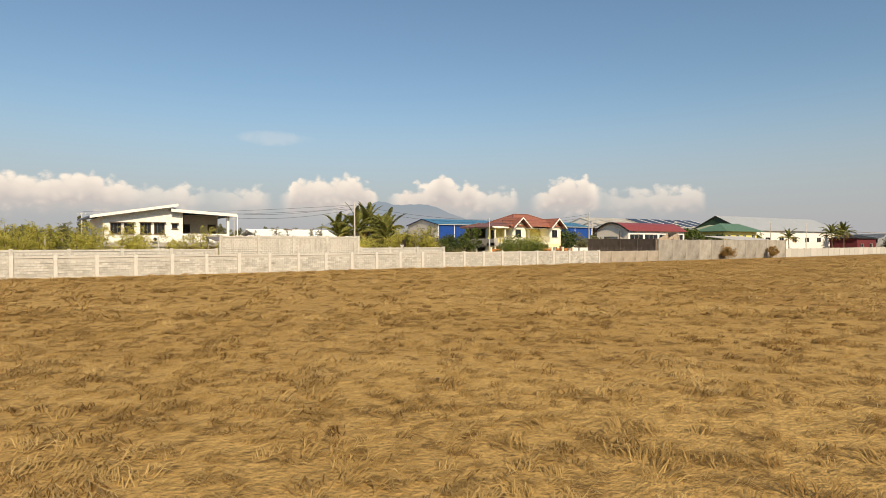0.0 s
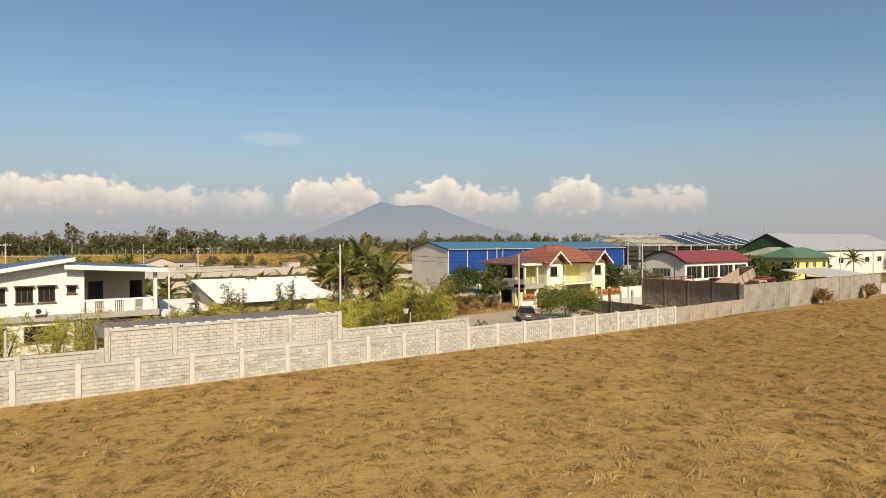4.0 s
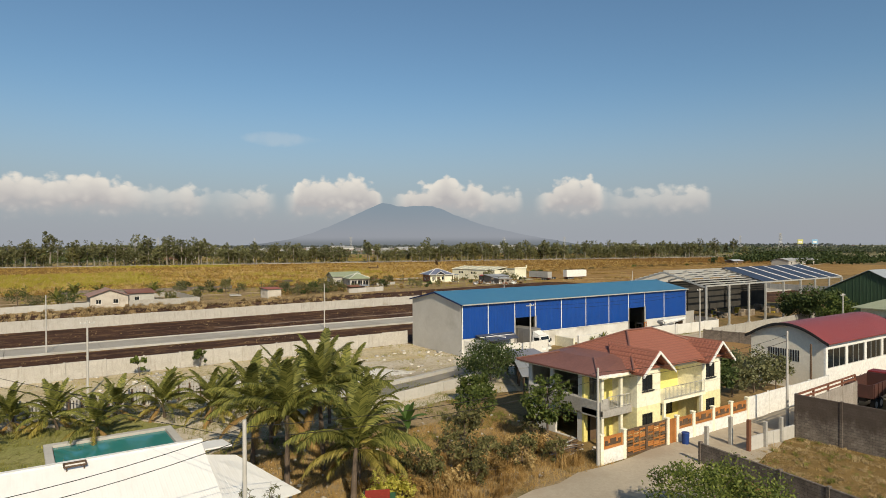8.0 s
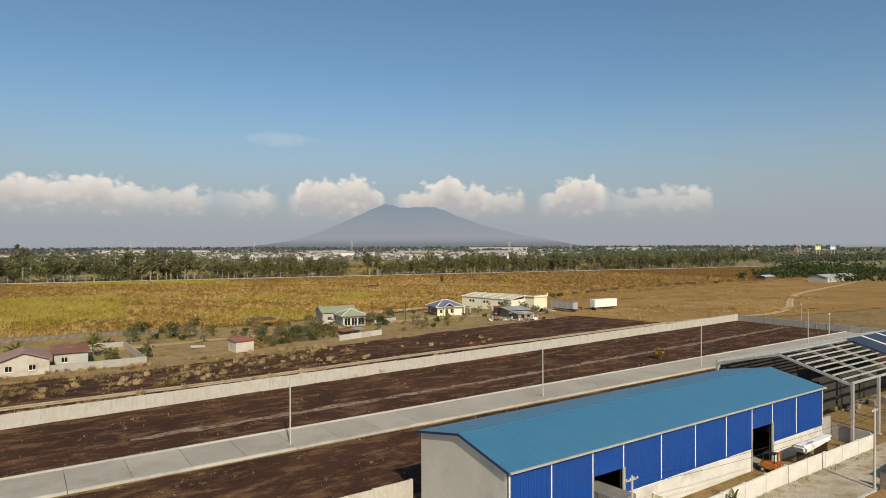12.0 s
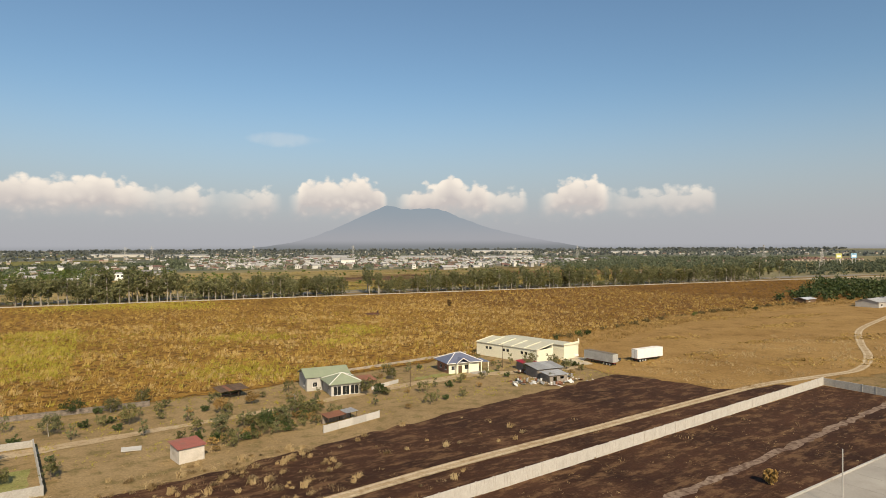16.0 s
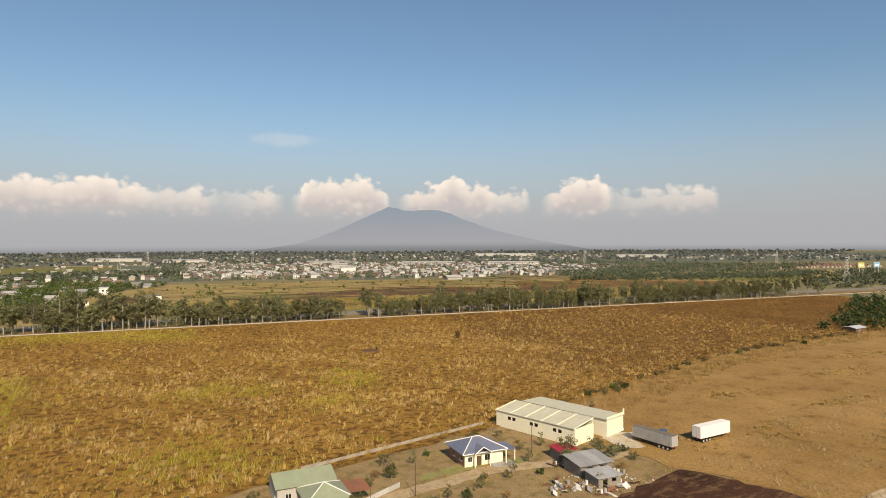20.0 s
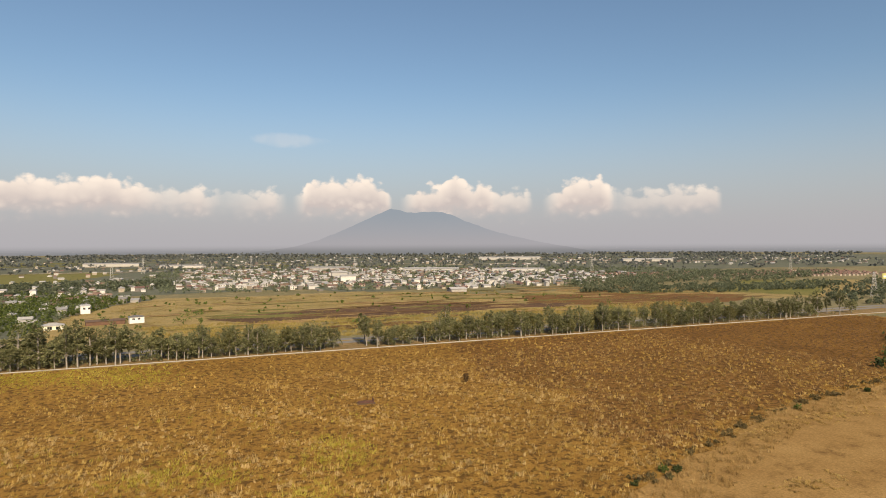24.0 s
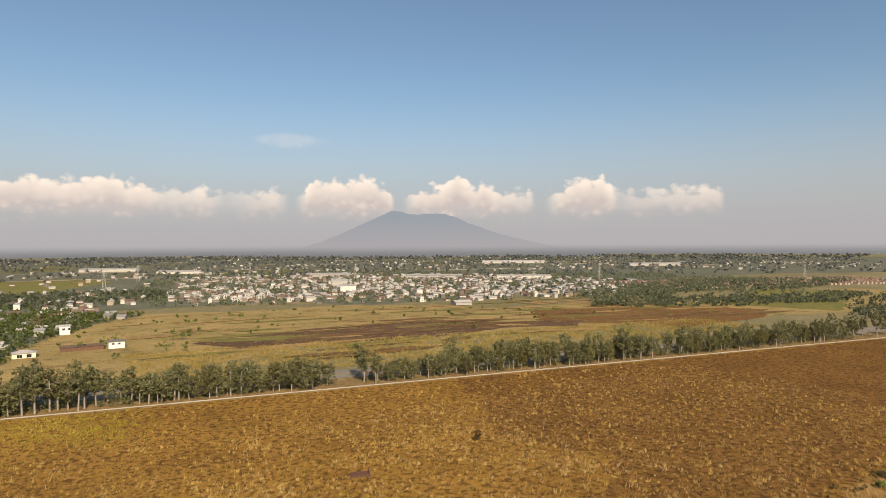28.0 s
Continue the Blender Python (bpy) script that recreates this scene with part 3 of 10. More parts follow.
build_ground()
patch("rough_land", [(-320, -140), (460, -140), (620, 120), (620, 330), (-320, 330)], 0.012, YARD, "rough tan land between the plots", 1.0, 20.0)
patch("field_front", [(-60, -40), (330, -40), (330, 66), (122, 60), (81, 58), (-60, 57.6)], 0.03, FIELD, "wide field of knee-high golden dry grass", 0.3)
patch("field_east", [(16, -38), (329, -38), (329, 65), (122, 59.4), (81, 57.5), (58, 57.0), (46, 42), (34, 24), (22, 4)], 0.034, ground_mat("brown_dry_field", (0.43, 0.262, 0.090), (0.31, 0.182, 0.060), (0.10, 0.054, 0.018), 5.0, 0.9, 0.12, 1.0, (0.50, 0.64)), "browner part of the dry grass field", 2.5, 2.0)
patch("yard_of_house", [(-30, 58.2), (56, 58.2), (62, 77), (63.5, 80), (64, 98), (30, 95), (-30, 100)], 0.03, HOMEYARD, "weedy dirt yard behind the block wall", 0.5)
patch("yard_pad", [(33.8, 70.2), (36.4, 70.9), (40.2, 70.9), (39.2, 66.4), (37.2, 64.2), (34.6, 63.8), (33.4, 66.0)], 0.06, mat("mossy_concrete", (0.55, 0.52, 0.40), (0.42, 0.42, 0.26), 1.6, 0.95, 0.3, stain=(0.30, 0.31, 0.13), speck=0.2), "pale mossy concrete pad behind the wall", 0.25, 1.0)
patch("parking_lot", [(40.5, 59.5), (54, 58.4), (60, 64), (66, 70), (84, 73.2), (140, 74.5), (140, 77.2), (84, 77.0), (62.5, 76.8), (51, 75.5), (44, 68)], 0.09, ROADMAT, "worn pale concrete lane and forecourt", 0.25, 2.0)
patch("dry_lot", [(54, 58.2), (83, 58.6), (83, 73.2), (69, 72.8), (66, 69), (60, 64)], 0.06, LOT, "small lot of trodden dry grass between walls", 0.2, 2.0)
patch("truck_yard", [(80.8, 59.5), (122, 60.5), (122, 74.0), (80.8, 72.2)], 0.095, YARD, "oily dirt truck yard behind a tall wall", 0.2)
patch("sandy_lot", [(20, 92), (64, 98), (80, 97), (80, 130), (20, 131)], 0.06, SAND, "vacant lot of pale sand with weeds", 0.8, 3.0)
patch("weedy_strip", [(20, 119), (34, 121), (46, 124), (54, 122.8), (62, 122.5), (70, 119), (78, 119), (79, 129), (66, 130.2), (20, 130.2)], 0.08, ground_mat("weedy_sand", (0.50, 0.40, 0.225), (0.58, 0.50, 0.36), (0.33, 0.30, 0.12), 5.0, 1.4, 0.3, 0.4, (0.54, 0.7)), "strip of sand overgrown with yellow-green weeds", 0.8, 1.5)
patch("concrete_slab", [(45, 110.5), (48.2, 115), (50.5, 119.7), (58.7, 121.8), (64, 118.4), (68, 114.2), (69.2, 111.2), (63.8, 109.5), (57, 107.6), (50, 106.4)], 0.10, mat("bleached_concrete", (0.80, 0.77, 0.71), (0.70, 0.66, 0.59), 5.0, 0.9, 0.15, stain=(0.52, 0.47, 0.38)), "broad bleached concrete slab on the sandy lot", 0.5, 2.0)
patch("garden", [(64, 77.6), (107, 77.6), (107, 96), (64, 96)], 0.03, YARD, "shaded dirt garden round the house", 0.3)
patch("dry_plot", [(80, 96), (121, 96), (121, 105.8), (80, 105.8)], 0.09, DIRT, "vacant plot of orange-brown dry grass", 0.3, 2.0)
patch("lane", [(56, 106), (138, 106.2), (190, 108), (190, 112.5), (131, 112), (80, 111.8), (56, 109.8)], 0.12, DUSTLANE, "dusty concrete lane before the warehouse", 0.3, 2.0)
patch("grey_lane", [(50, 100.6), (58, 102.6), (66, 104.6), (74, 107.2), (80, 108.4), (80, 110.2), (74, 109.0), (66, 106.9), (58, 105.0), (50, 103.2)], 0.16, mat("grey_lane_concrete", (0.25, 0.235, 0.205), (0.20, 0.185, 0.16), 4.0, 0.95, 0.15, stain=(0.30, 0.26, 0.20), speck=0.3), "narrow grey lane crossing the sandy lot", 0.1, 2.0, "lane")
patch("steel_yard", [(131, 110), (192, 110), (192, 136), (131, 136)], 0.09, YARD, "dusty yard under the steel frame", 0.3)
patch("burnt_strip", [(-60, 131), (245, 131), (245, 151), (-60, 151)], 0.03, BURNT, "strip of burnt black-brown stubble", 0.2)
patch("burnt_strip", [(-60, 160), (241, 160), (240, 192), (150, 187.4), (-60, 176.8)], 0.03, BURNT, "strip of burnt stubble beyond the road", 0.2)
patch("grass_verge", [(-60, 177), (40, 182), (150, 187.6), (240, 193), (218, 208), (138, 210), (100, 214), (40, 216), (-60, 214)], 0.06, BURNT, "scorched verge with tufts of dry grass", 0.8)
patch("burnt_field", [(40, 206), (100, 206), (138, 203), (180, 203), (216, 204), (208, 232.4), (195, 230.8), (153.5, 225.8), (130.6, 223.2), (95, 218), (40, 212)], 0.09, BURNT, "burnt field of dark stubble", 0.8, 3.0)
patch("compound", [(-60, 214), (40, 212), (95, 216), (133, 221), (207, 228), (214, 246), (212, 280), (160, 276), (90, 272), (-60, 285)], 0.03, FARMYARD, "dry dirt farm compound with weeds", 1.0)
patch("dirt_road", [(-20, 243), (69, 245), (96, 247.5), (120, 249), (150, 252.5), (172, 253), (200, 244), (212, 246), (198, 249), (172, 257.5), (150, 256.5), (118, 251.5), (95, 250), (-20, 246)], 0.10, TRACK, "pale dirt farm road", 0.3, 2.0)
patch("ash_track", [(60, 166.4), (120, 167.4), (180, 170.6), (238, 174.0), (238, 175.6), (180, 172.2), (120, 169.0), (60, 168.0)], 0.05, ground_mat("ash", (0.34, 0.255, 0.19), (0.20, 0.135, 0.10), (0.10, 0.06, 0.042), 7.0, 1.2, 0.3, 0.4, (0.46, 0.6)), "ash-grey wheel track through the burnt strip", 0.5, 2.0)
patch("dry_lawn", [(143, 259), (152, 259), (166, 262), (182, 258), (186, 246), (176, 258), (160, 258.5)], 0.05, LAWN, "thin greyish lawn round the bungalow", 0.8, 2.0)
patch("compound_lawn", [(50, 224), (68, 224.5), (69, 237), (52, 236)], 0.06, LAWN, "small lawn inside a walled yard", 0.3, 2.0)
patch("apron", [(207, 248), (210, 257), (214, 262), (220, 255), (215.5, 252), (213.5, 246)], 0.15, SAND, "pale concrete rubble apron beside the shed", 0.6, 2.0)
patch("mown_field", [(216, 203), (241, 194.4), (330, 180), (520, 205), (520, 318), (440, 320), (345, 324), (300, 314), (252, 304), (212, 290), (205, 240)], 0.13, TAN, "bare tan field of mown dry grass", 2.5, 5.0)
patch("cane_field", [(-260, 285), (-60, 284), (90, 272), (160, 277), (212, 281), (255, 291), (345, 309), (440, 306), (620, 300), (720, 425), (700, far_road(700, -2)), (-260, far_road(-260, -2))], 0.17, CANEGROUND, "broad brown-gold field of dry cane and grass", 2.0, 6.0)
patch("russet_field", [(268, 303), (300, 311), (345, 316), (440, 314), (625, 306), (720, 425), (700, far_road(700, -2.6)), (330, far_road(330, -2.6)), (318, 470), (290, 420), (300, 370), (262, 330)], 0.19, ground_mat("russet_ground", (0.25, 0.132, 0.036), (0.165, 0.084, 0.024), (0.066, 0.033, 0.012), 36.0, 2.8, 0.5, 1.0, (0.48, 0.56)), "russet-brown part of the dry field", 7.0, 5.0)
patch("far_field", [(262, 690), (332, 676), (406, 658), (500, 668), (560, 640), (600, 668), (506, 712), (470, 757), (372, 763), (284, 770), (238, 738)], 0.35, ground_mat("burnt_far", (0.15, 0.085, 0.050), (0.09, 0.056, 0.036), (0.24, 0.16, 0.07), 50, 12, 2.0, 0.3), "dark burnt field beyond the highway", 4.0, 10.0)
patch("far_field", [(-100, 620), (130, 610), (250, 650), (340, 680), (720, 600), (830, 640), (760, 790), (560, 830), (590, 860), (480, 960), (350, 960), (240, 1000), (190, 960), (120, 780)], 0.15, OLIVE, "olive and tan meadows before the town", 5.0, 12.0)
patch("far_field", [(560, 690), (640, 575), (768, 575), (850, 620), (790, 700), (716, 742), (620, 770)], 0.33, ground_mat("brown_far", (0.21, 0.105, 0.042), (0.15, 0.085, 0.032), (0.20, 0.16, 0.05), 50, 14, 2.0, 0.3), "brown ploughed field beyond the highway", 4.0, 10.0)
patch("far_field", [(-300, 1450), (120, 1400), (280, 1750), (250, 1950), (-300, 1950)], 0.15, GREENFIELD, "flat green rice fields in the distance", 5.0, 20.0)
patch("far_field", [(690, 610), (900, 548), (1300, 560), (1300, 720), (900, 770), (780, 724)], 0.12, OLIVE, "olive meadows along the highway", 6.0, 15.0)
patch("far_field", [(900, 560), (1250, 700), (1150, 800), (860, 690)], 0.25, GREENFIELD, "green meadow before a housing estate", 5.0, 15.0)


# floor tones lifted and greyed to stand in for haze over the distance
FARFLOOR = ground_mat("hazed_wooded_plain", (0.155, 0.162, 0.118), (0.115, 0.128, 0.092), (0.25, 0.23, 0.165), 240.0, 60.0, 6.0, 0.2, (0.54, 0.7))
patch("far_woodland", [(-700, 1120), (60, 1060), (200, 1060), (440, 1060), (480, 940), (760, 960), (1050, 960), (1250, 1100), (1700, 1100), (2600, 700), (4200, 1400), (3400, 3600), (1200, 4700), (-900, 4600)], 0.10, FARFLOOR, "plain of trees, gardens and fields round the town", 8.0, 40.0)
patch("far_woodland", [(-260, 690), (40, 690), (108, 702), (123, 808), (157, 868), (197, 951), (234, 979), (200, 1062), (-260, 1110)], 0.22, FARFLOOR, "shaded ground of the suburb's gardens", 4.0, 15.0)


def track_curve(name, pts, width, z, material, label):
    """A narrow way along smooth points."""
    bm = bm_new()
    left, right = [], []
    for i, p in enumerate(pts):
        a, b = Vector(pts[max(i - 1, 0)]), Vector(pts[min(i + 1, len(pts) - 1)])
        side = (b - a).normalized().orthogonal() * width / 2
        left.append(bm.verts.new((p[0] + side.x, p[1] + side.y, z))), right.append(bm.verts.new((p[0] - side.x, p[1] - side.y, z)))
    for i in range(len(pts) - 1):
        f = bm.faces.new((left[i], left[i + 1], right[i + 1], right[i]))
        f.normal_update()
        if f.normal.z < 0:
            f.normal_flip()
    return tagged(part(name, bm, material), label, "track", kind="structure")


def bend(a, b, c, k=14):
    a, b, c = Vector(a), Vector(b), Vector(c)
    return [tuple(a * (1 - t) ** 2 + b * 2 * t * (1 - t) + c * t * t) for t in (i / k for i in range(k + 1))]


def smooth_way(pts, k=9):
    """A smooth line through the points."""
    out = []
    for i in range(len(pts) - 1):
        p = [Vector(pts[min(max(j, 0), len(pts) - 1)]) for j in (i - 1, i, i + 1, i + 2)]
        for j in range(k):
            t = j / k
            out.append(tuple(0.5 * (2 * p[1] + (p[2] - p[0]) * t + (2 * p[0] - 5 * p[1] + 4 * p[2] - p[3]) * t * t + (3 * p[1] - p[0] - 3 * p[2] + p[3]) * t ** 3)))
    return out + [pts[-1]]


WAY = smooth_way([(-60, 193), (20, 194), (56, 194.6), (80, 194.6), (104, 196.6), (129, 198.4), (161, 199.2), (203, 200.8), (229, 201), (252, 197.4), (270, 196), (295, 203.5), (326, 218.5), (364, 234), (415, 245), (470, 256), (520, 268)])
track_curve("dirt_track", WAY, 2.7, 0.20, TRACK, "sandy dirt track along the wall and over the field")
for side in (-0.75, 0.75):
    track_curve("wheel_track", [(x + side * (0.3 if x < 240 else 0.7), y - side) for x, y in WAY], 0.55, 0.215, RUT, "pale wheel rut of the dirt track")



# ---- concrete road through the burnt land ----
def build_strip_road():
    road = tagged(thing("road", (0, 0, 0), kind="structure"), "pale concrete subdivision road with kerbs", "road")
    z = 0.16
    n = 0
    for i in range(48):
        x = -44 + i * 6
        part("slab", boxes((x + 0.03, x + 5.97, 152.0, 159.4, 0.0, z), bevel=0.01), STRIPROAD, road)
    for y in (151.5, 159.5):
        for i in range(24):
            x = -44 + i * 12
            part("kerb", boxes((x, x + 11.96, y, y + 0.35, 0.0, z + 0.16), bevel=0.02), PALE, road)
    return road


build_strip_road()


# ---- walls ----
WALL_Y = 57.7


def block_wall(name, x0, posts, y, height, label, singles=True, skin=None):
    """A wall of hollow blocks in bays between posts, with a coping; blocks stand proud of their mortar."""
    w = tagged(thing(name, (x0, y, 0), kind="structure"), label, "wall")
    rnd = random.Random(5)
    post = None
    for p in posts:
        if post is None:
            post = part("post", boxes((-0.14, 0.14, -0.16, 0.14, -0.1, height + 0.08), bevel=0.015), skin or POSTWHITE, w, "old cement post" if skin else "whitewashed concrete post", (p - x0, 0, 0))
        else:
            share("post", post, w, (p - x0, 0, 0))
    cope = bm_new()
    core = bm_new()
    loose = bm_new()
    one = None
    for a, b in zip(posts, posts[1:]):
        box(cope, a - x0 + 0.14, b - x0 - 0.14, -0.11, 0.09, height - 0.14, height)
        box(core, a - x0 + 0.14, b - x0 - 0.14, -0.055, 0.055, -0.1, height - 0.14)
        k = max(1, round((b - a - 0.28) / 0.42))
        wide = (b - a - 0.28) / k
        rows = int((height - 0.16) / 0.2)
        near = singles and 34 < (a + b) / 2 < 52
        for r in range(rows):
            for j in range(k):
                xa = a - x0 + 0.14 + wide * j + (wide / 2 if r % 2 else 0)
                if r % 2 and j == k - 1:
                    continue
                d = rnd.uniform(0.0, 0.02)
                if near:
                    if one is None:
                        one = part("brick", boxes((0.015, 0.385, -0.085, -0.05, 0.012, 0.188), bevel=0.008), CHB, w, "", (xa, 0, r * 0.2))
                    else:
                        share("brick", one, w, (xa, -d, r * 0.2 + rnd.uniform(-0.004, 0.004)))
                else:
                    box(loose, xa + 0.015, xa + wide - 0.02, -0.085 - d, -0.05, r * 0.2 + 0.012, r * 0.2 + 0.188)
    part("coping", cope, skin or PALE, w, "rough concrete coping")
    part("core", core, MORTAR, w, "grey mortar")
    tagged(part("bricks", loose, skin or CHB, w, "weathered grey hollow blocks"), kind="stuff")
    return w


BAYS = [66.0 - 2.86 * i for i in range(34)][::-1]
block_wall("wall_front", BAYS[0], BAYS, WALL_Y, 1.75, "long grey hollow-block boundary wall with whitewashed posts")


def plain_wall(name, x0, y0, x1, y1, height, thick, material, label, bay=3.0, posts=True, cap=0.0):
    """A rendered wall from one point to another, cast bay by bay, with slim posts."""
    length, turn = math.dist((x0, y0), (x1, y1)), math.degrees(math.atan2(y1 - y0, x1 - x0))
    w = tagged(thing(name, (x0, y0, 0), kind="structure", turn=turn), label, "wall")
    k = max(1, round(length / bay))
    rnd = random.Random(int(x0 * 7 + y0))
    step = length / k
    one, p1 = None, None
    for i in range(k):
        at = (i * step, rnd.uniform(-0.01, 0.01), rnd.uniform(-0.05, 0.03))
        if one is None:
            one = part("panel", boxes((0.01, step - 0.01, -thick / 2, thick / 2, -0.2, height), bevel=0.012), material, w, "", at)
        else:
            share("panel", one, w, at)
    if posts:
        for i in range(k + 1):
            if p1 is None:
                p1 = part("post", boxes((-0.1, 0.1, -thick / 2 - 0.05, thick / 2 + 0.05, -0.2, height + 0.06), bevel=0.012), material, w, "", (0, 0, 0))
            else:
                share("post", p1, w, (i * step, 0, 0))
    if cap:
        part("coping", boxes((0, length, -thick / 2 - 0.05, thick / 2 + 0.05, height - 0.04, height + cap)), PALE, w)
    return w


GARDENWALL = mat("stained_whitewash", (0.70, 0.67, 0.58), (0.58, 0.55, 0.45), 1.3, 0.95, 0.2, stain=(0.36, 0.35, 0.22), speck=0.3)
plain_wall("wall_link", 66.2, 57.9, 80.7, 58.9, 1.62, 0.16, mat("stained_render", (0.45, 0.395, 0.33), (0.31, 0.268, 0.218), 1.4, 0.95, 0.4, stain=(0.16, 0.13, 0.10)), "low stained rendered wall", 2.9)
plain_wall("wall_yard_front", 80.8, 59.0, 121.0, 60.2, 3.3, 0.22, mat("rough_render", (0.40, 0.375, 0.335), (0.26, 0.24, 0.21), 1.6, 0.95, 0.5, stain=(0.10, 0.082, 0.066), vary=0.12), "tall rough rendered yard wall with stains", 3.6)
plain_wall("wall_yard_side", 80.55, 59.3, 80.25, 72.3, 3.45, 0.2, DARKWALL, "tall soot-dark block wall of the truck yard", 3.0)
w = plain_wall("wall_yard_back", 80.5, 72.4, 92.6, 73.1, 2.75, 0.12, streak_mat("grey_sheet_fence", (0.40, 0.36, 0.32), (0.31, 0.27, 0.235), (0.21, 0.175, 0.15), (0.46, 0.42, 0.37)), "grey sheet fence of the truck yard with brown rails on top", 3.0)
for z in (2.95, 3.3):
    part("top_rail", boxes((0.1, 12.0, -0.06, 0.06, z, z + 0.13)), mat("rust_rail", (0.26, 0.10, 0.06), (0.18, 0.08, 0.05), 1.0), w, "rust-brown steel rail")
for i in range(5):
    part("top_rail", boxes((0.1 + 2.94 * i, 0.22 + 2.94 * i, -0.075, 0.075, 2.82, 3.42)), MATS["rust_rail"], w)
plain_wall("wall_lot", 66.6, 58.3, 68.8, 73.2, 1.5, 0.18, DARKWALL, "low dark weathered wall between two lots", 3.0)
plain_wall("wall_far_fence", 121.4, 60.6, 230.0, 72.0, 1.7, 0.14, PALE, "long low whitewashed fence wall", 3.4)
block_wall("wall_behind", -31.0, [-31 + 3.9 * i for i in range(13)], 59.3, 2.25, "second block wall behind the first", False, OLDWALL)
block_wall("wall_tall", 16.0, [16.0 + 3.5 * i for i in range(5)], 58.6, 3.45, "tall unpainted block wall with an uneven top", False, OLDWALL)
block_wall("wall_low_behind", 30.4, [30.4 + 3.53 * i for i in range(4)], 58.8, 2.3, "unpainted block wall behind the boundary", False, OLDWALL)
plain_wall("wall_lot_north", -20.0, 130.8, 79.6, 130.8, 2.0, 0.18, PANELWALL, "long pale concrete lot wall", 4.2)
plain_wall("wall_strip", -60.0, 176.9, 150.0, 187.5, 2.1, 0.18, PANELWALL, "long pale panel wall along the burnt strip", 3.4)
plain_wall("wall_strip_end", 150.2, 187.5, 240.5, 192.3, 2.1, 0.18, PANELWALL, "pale panel wall along the burnt strip", 3.4)
plain_wall("wall_strip_side", 240.6, 192.2, 238.0, 131.0, 1.9, 0.18, CONCRETE, "grey panel fence with posts closing the burnt strip", 3.0)
plain_wall("wall_dark_low", 120.0, 106.0, 122.5, 95.5, 1.7, 0.18, DARKWALL, "low dark block wall beside the dry plot", 3.0)
plain_wall("wall_steel_front", 122.8, 106.3, 190.0, 109.5, 1.7, 0.16, CONCRETE, "stained low concrete wall along the lane", 3.6)
plain_wall("wall_white", 81.6, 77.2, 97.2, 77.5, 2.0, 0.18, WHITE, "plain white painted garden wall", 3.5)
plain_wall("wall_garden", 22.0, 73.4, 36.6, 71.6, 1.75, 0.15, GARDENWALL, "pale stained garden wall under the shrubs", 3.3)
plain_wall("wall_garden_side", 36.8, 71.6, 40.6, 71.2, 2.15, 0.15, GARDENWALL, "short pale garden wall", 3.0)
plain_wall("wall_pool", 20.0, 113.8, 47.0, 113.8, 1.4, 0.14, PALE, "pale wall behind the swimming pool", 3.2)


# ---- buildings ----
def pierced(axis, at, thick, a0, a1, z0, z1, holes=(), bm=None):
    """A wall along x or y at a fixed place, from a0 to a1 and z0 to z1, with holes (a, b, low, high) through it."""
    bm = bm or bm_new()
    us = sorted({a0, a1, *(h[0] for h in holes), *(h[1] for h in holes)})
    vs = sorted({z0, z1, *(h[2] for h in holes), *(h[3] for h in holes)})
    for u0, u1 in zip(us, us[1:]):
        run = None
        for v0, v1 in zip(vs, vs[1:]):
            um, vm = (u0 + u1) / 2, (v0 + v1) / 2
            if any(h[0] < um < h[1] and h[2] < vm < h[3] for h in holes):
                continue
            if axis == "x":
                box(bm, u0, u1, at - thick / 2, at + thick / 2, v0, v1)
            else:
                box(bm, at - thick / 2, at + thick / 2, u0, u1, v0, v1)
    bmesh.ops.remove_doubles(bm, verts=bm.verts, dist=0.0005)
    return bm


def window(parent, axis, at, a0, a1, z0, z1, material=None, out=-1, sill=True, bars=1):
    """A window in a hole: frame, panes with mullions, and a sill on the outer side."""
    material = material or WHITE
    t, d = 0.06, 0.05
    cuts = [a0 + (a1 - a0) * i / (bars + 1) for i in range(bars + 2)]
    panes = [(a + (t if i == 0 else 0.025), b - (t if i == bars else 0.025), z0 + t, z1 - t) for i, (a, b) in enumerate(zip(cuts, cuts[1:]))]
    bm = pierced(axis, at, 2 * d, a0, a1, z0, z1, panes)
    w = part("window", bm, material, parent)
    for a, b, _, _ in panes:
        a, b = a + 0.004, b - 0.004
        g = bm_new()
        box(g, *((a, b, at - 0.008, at + 0.008) if axis == "x" else (at - 0.008, at + 0.008, a, b)), z0 + t, z1 - t)
        part("pane", g, glass_mat(), w, "dark window pane")
    if sill:
        s = bm_new()
        o0, o1 = sorted((at, at + out * 0.22))
        box(s, *((a0 - 0.08, a1 + 0.08, o0, o1) if axis == "x" else (o0, o1, a0 - 0.08, a1 + 0.08)), z0 - 0.08, z0 - 0.002)
        part("sill", s, material, w)
    return w


def rail(parent, axis, at, a0, a1, z0, height, material, step=0.16, name="railing"):
    """A balcony railing of thin bars between two rails."""
    bm = bm_new()
    def bar(a, b, lo, hi, w=0.025):
        box(bm, *((a, b, at - w, at + w) if axis == "x" else (at - w, at + w, a, b)), lo, hi)
    bar(a0, a1, z0 + height - 0.05, z0 + height), bar(a0, a1, z0 + 0.08, z0 + 0.12)
    k = max(2, int((a1 - a0) / step))
    for i in range(k + 1):
        m = a0 + (a1 - a0) * i / k
        bar(m - 0.012, m + 0.012, z0, z0 + height - 0.05, 0.012)
    return part(name, bm, material, parent)


